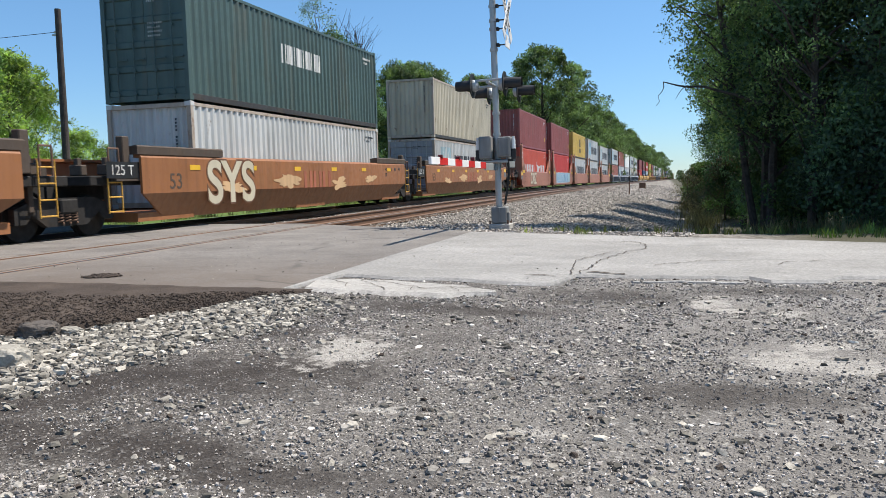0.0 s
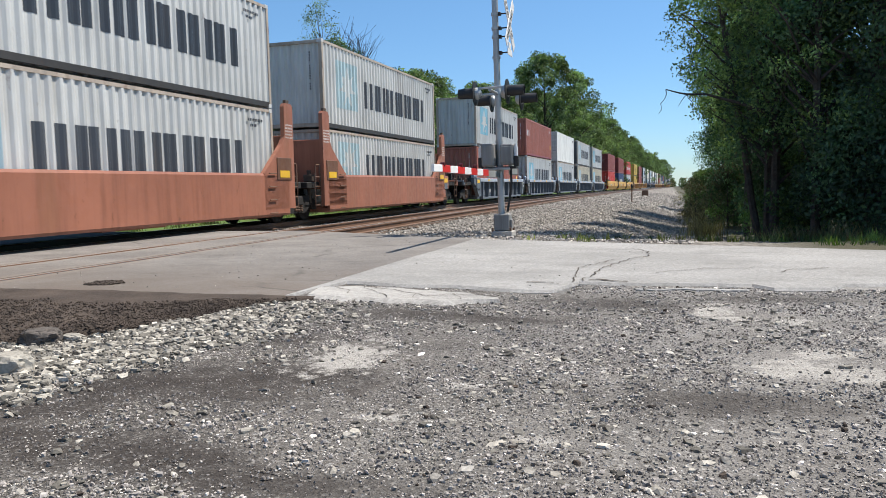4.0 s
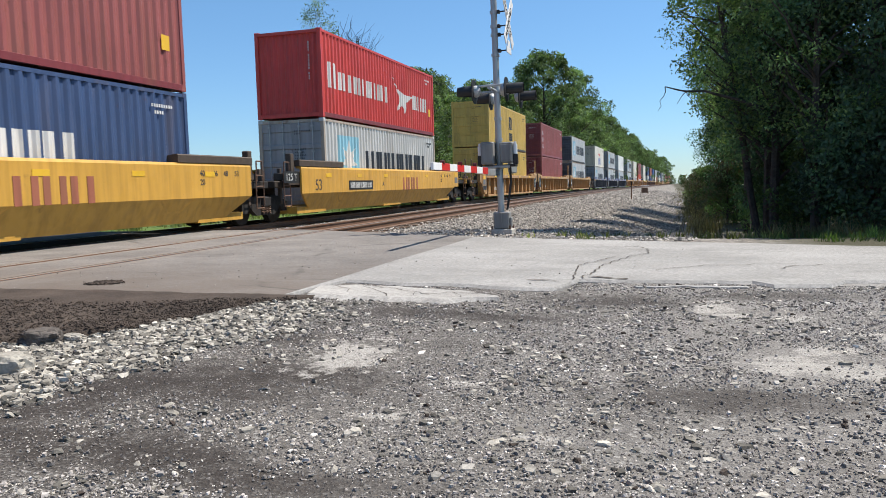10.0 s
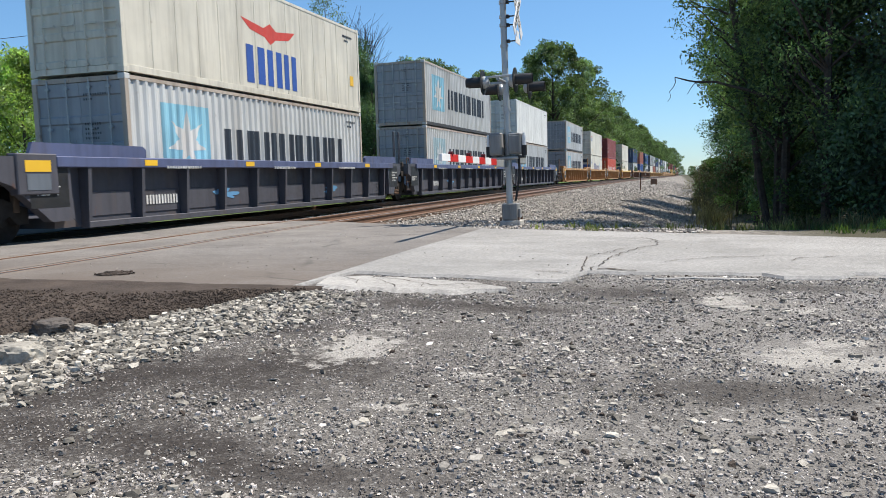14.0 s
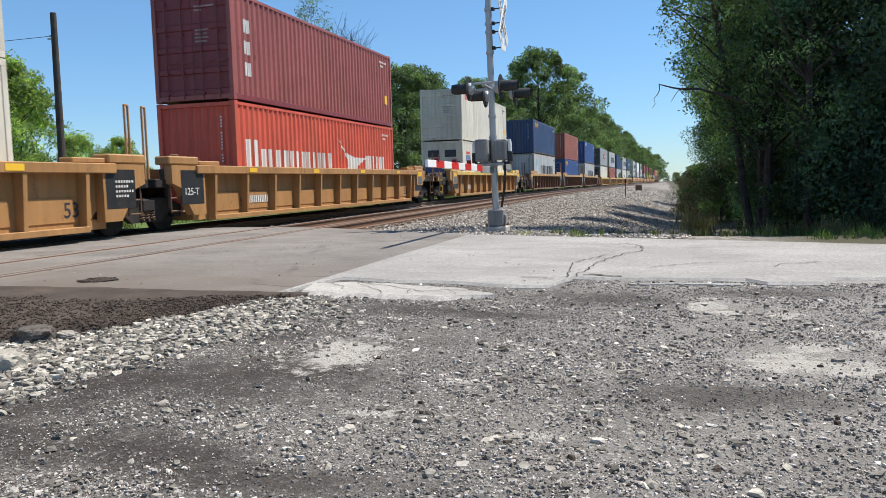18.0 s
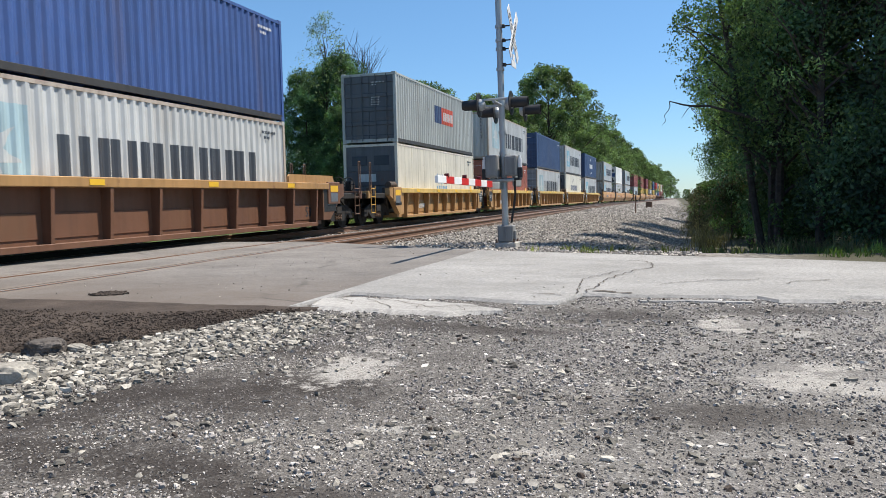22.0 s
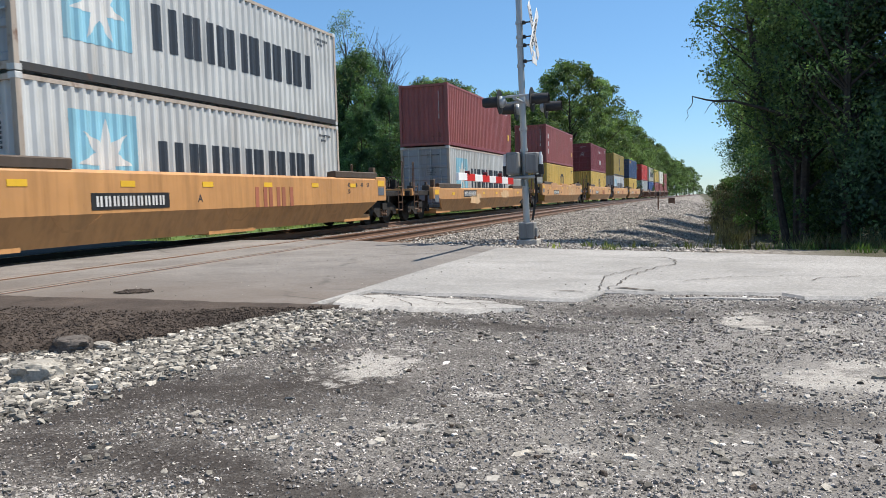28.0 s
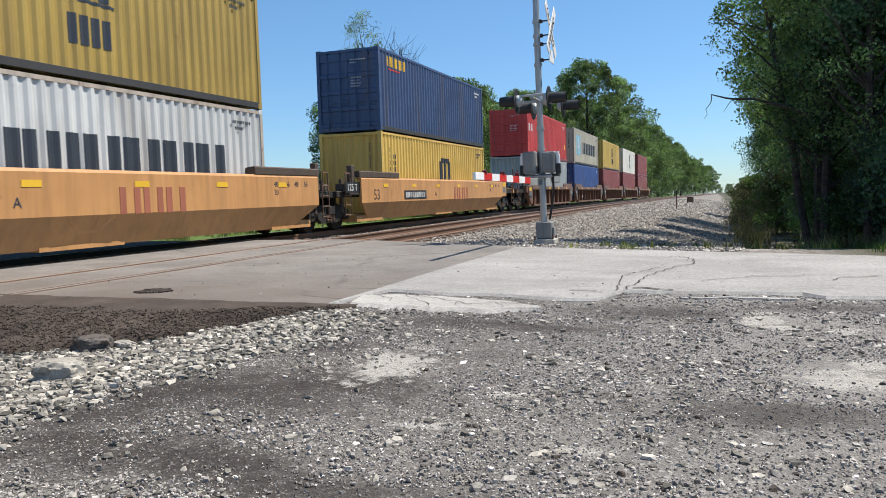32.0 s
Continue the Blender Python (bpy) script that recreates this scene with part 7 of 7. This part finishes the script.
# the bare branch that reaches out towards the track
bm = bmesh.new()
rg = random.Random(5)
e = limb(bm, (2.2, 19.8, 2.6), (0.85, 19.4, 3.05), 0.042, 0.03, rg, 4, 0.05)
e = limb(bm, e, (0.42, 19.2, 3.05), 0.03, 0.024, rg, 3, 0.05)
e2 = limb(bm, e, (-0.08, 19.1, 3.18), 0.024, 0.012, rg, 3, 0.08)
limb(bm, e2, (-0.24, 19.1, 2.62), 0.012, 0.004, rg, 5, 0.15)
limb(bm, e, (0.2, 19.1, 2.76), 0.010, 0.004, rg, 4, 0.15)
limb(bm, e, (0.55, 19.1, 2.76), 0.010, 0.004, rg, 4, 0.15)
tagged(part("dead_branch", bm, M["bark"], None, "bare broken branch reaching out of the trees"), category="branch")

# trees beyond the train
far_a = set_down(tree("tree", "tall round-crowned green tree behind the railway", 19.5, 7.9, 6.5, 190, 190, 0.22, M["leaf_far"], 35, 0.35, 1.45), -16.9, 108, 0)
far_b = set_down(tree("tree", "full green tree in the row along the railway", 16.5, 6.4, 1.0, 140, 180, 0.21, M["leaf_far"], 32, 0.3, 1.5), -19.5, 126, 50)
far_c = set_down(tree("tree", "sunlit light green tree beyond the crossing", 8.0, 3.0, 0.4, 110, 230, 0.115, M["leaf_light"], 33, 0.14, 0.95), -31.5, 30.5, 0)
far_d = set_down(tree("tree", "dense dark green tree behind the railway", 14.0, 3.4, 0.8, 130, 260, 0.13, M["leaf_dark"], 34, 0.2, 1.15), -27.6, 61.5, 0)
for src, x, y, a, k in ((far_b, -15.8, 138, 110, 1.0), (far_a, -17.5, 150, 200, 0.82), (far_b, -14.5, 165, 10, 0.95), (far_a, -14.2, 182, 90, 0.85), (far_b, -13.6, 200, 230, 0.95), (far_b, -15.5, 225, 20, 0.95),
                        (far_a, -12.0, 250, 140, 0.85), (far_b, -11.5, 280, 320, 0.95), (far_a, -12.5, 310, 60, 0.85), (far_b, -9.5, 345, 70, 0.95), (far_a, -9.0, 385, 260, 0.85), (far_b, -6.0, 430, 160, 0.9), (far_a, -4.0, 480, 110, 0.85),
                        (far_b, -20.5, 60, 300, 0.66), (far_b, -23.0, 66, 80, 0.72), (far_b, -24.5, 78, 170, 0.8), (far_a, -27.0, 88, 30, 0.7), (far_b, -20.5, 84, 20, 0.78), (far_b, -21.0, 98, 250, 0.85), (far_b, -29.5, 70, 20, 0.68), (far_b, -22.0, 114, 130, 0.95), (far_a, -25.0, 106, 130, 0.80),
                        (far_c, -36.0, 34.0, 70, 1.05), (far_c, -27.5, 30.8, 150, 0.52), (far_c, -41.0, 33.0, 150, 1.1), (far_c, -34.0, 42.0, 250, 0.6),
                        (far_d, -31.0, 66.0, 40, 1.0), (far_d, -25.5, 56.0, 120, 0.62), (far_d, -30.5, 60.0, 200, 0.8), (far_d, -23.0, 56.0, 300, 0.72), (far_d, -32.8, 64.5, 10, 0.95),
                        (far_b, 14.0, 380, 30, 0.45), (far_b, 6.5, 420, 30, 0.32), (far_a, 24.0, 470, 30, 0.5), (far_b, 2.5, 560, 0, 0.4), (far_a, -2.0, 640, 0, 0.5), (far_b, 12.0, 640, 0, 0.45)):
    again(src, x, y, a, k)

# bare tree and thin leafy tree above the wagons
rg = random.Random(9)
bare = thing("bare_tree", "leafless grey tree with fine upright branches", "tree", m=pose(-28.2, 66.0, height(-28.2, 66.0)))
bm = bmesh.new()
top = limb(bm, (0, 0, -0.3), (0.05, 0, 10.5), 0.24, 0.12, rg, 6, 0.004)
part("trunk", bm, M["bark"], bare)
for i in range(14):
    a, z = rg.uniform(0, 6.28), rg.uniform(8.0, 10.4)
    bm = bmesh.new()
    e = limb(bm, (0.05, 0, z), (math.cos(a) * rg.uniform(0.8, 2.0), math.sin(a) * rg.uniform(0.8, 2.0), z + rg.uniform(3.4, 6.2)), 0.06, 0.02, rg, 5, 0.08)
    for j in range(10):
        limb(bm, Vector((0.05, 0, z)).lerp(e, rg.uniform(0.4, 0.95)), e + Vector((rg.uniform(-1.6, 1.6), rg.uniform(-1.6, 1.6), rg.uniform(-0.8, 1.4))), 0.02, 0.008, rg, 3, 0.08)
    part("branch", bm, M["bark"], bare)
set_down(tree("tree", "thin airy tree with sparse grey-green leaves", 17.5, 2.6, 8.0, 90, 34, 0.11, M["leaf_thin"], 41, 0.16, 0.9), -29.0, 61.0, 0)


# weeds, grass and dry stalks
def blades(name, spots, high, material, label, seed, wide=0.012, lean=0.35):
    rg = np.random.default_rng(seed)
    p = np.array(spots)
    n = len(p)
    h = high * rg.uniform(0.45, 1.2, n)
    a = rg.uniform(0, 2 * np.pi, n)
    side = np.stack([np.cos(a), np.sin(a), np.zeros(n)], 1) * wide
    tip = p + np.stack([rg.normal(0, lean, n) * h, rg.normal(0, lean, n) * h, h], 1)
    midp = p * 0.5 + tip * 0.5 + np.array([0, 0, 0.06]) * h[:, None]
    v = np.stack([p - side, p + side, midp + side * 0.8, tip, midp - side * 0.8], 1).reshape(-1, 3)
    me = bpy.data.meshes.new(name)
    me.vertices.add(5 * n)
    me.vertices.foreach_set("co", v.ravel())
    me.loops.add(5 * n)
    me.loops.foreach_set("vertex_index", np.arange(5 * n))
    me.polygons.add(n)
    me.polygons.foreach_set("loop_start", np.arange(0, 5 * n, 5))
    me.update(calc_edges=True)
    me.materials.append(material)
    return tagged(place(name, me), label, "grass", kind="stuff")


def tufts(n, per, x0, x1, y0, y1, r, keep=None):
    out = []
    rg = np.random.default_rng(n + per)
    while len(out) < n * per:
        x, y = rg.uniform(x0, x1), rg.uniform(y0, y1)
        if keep and not keep(x, y):
            continue
        for _ in range(per):
            a, b = x + rg.normal(0, r), y + rg.normal(0, r)
            out.append((a, b, height(a, b) - 0.01))
    return out


blades("roadside_grass", tufts(140, 16, 1.6, 9, 13.2, 17.0, 0.09, lambda x, y: y > far_edge(x) + 0.9 and x > 1.4 + 0.4 * (y - 13)), 0.17, M["leaf_mid"], "green grass and weeds along the road", 3, 0.008)
blades("sparse_weeds", tufts(26, 14, -2.6, 2.2, 13.6, 16, 0.06, lambda x, y: y > far_edge(x) + 0.15), 0.16, M["grass"], "sparse yellow-green weeds in the ballast", 4)
blades("tall_weeds", tufts(34, 30, 3.2, 9, 13.6, 15.4, 0.05, lambda x, y: y > far_edge(x) + 0.9), 0.24, M["leaf_light"], "bright green tall weeds by the road", 8, 0.010, 0.3)
blades("dry_stalks", tufts(60, 26, 1.9, 4.0, 16.6, 18.4, 0.14), 0.5, M["dry"], "dry pale grass at the foot of the trees", 5, 0.007, 0.3)
blades("dry_brush", tufts(60, 20, 0.6, 2.0, 25, 46, 0.2), 0.6, M["dry"], "dry brown brush along the ditch", 6, 0.009, 0.25)
blades("far_grass", tufts(500, 14, -27, -20.6, 8, 60, 0.15, lambda x, y: not near_edge(x) < y < far_edge(x) + 0.5), 0.2, M["grass"], "green grass beyond the tracks", 7, 0.02)


# ------------------------------------------------------------- what moves
def motions():
    """The train runs towards the camera along its track."""
    times = [2.0 * k for k in range(17)]
    for ob in TRAIN:
        rows = []
        for t in times:
            s = ob["s0"] - SPEED * t
            turn = -math.degrees(math.atan2(bend(s + 3) - bend(s - 3), 6))
            tip = math.degrees(math.atan2(dip(s + 3) - dip(s - 3), 6))
            rows.append((t, pose(TRAIN_TRACK + bend(s), s, dip(s) + ob["z0"], tip, 0, turn)))
        walk(ob, rows)


motions()
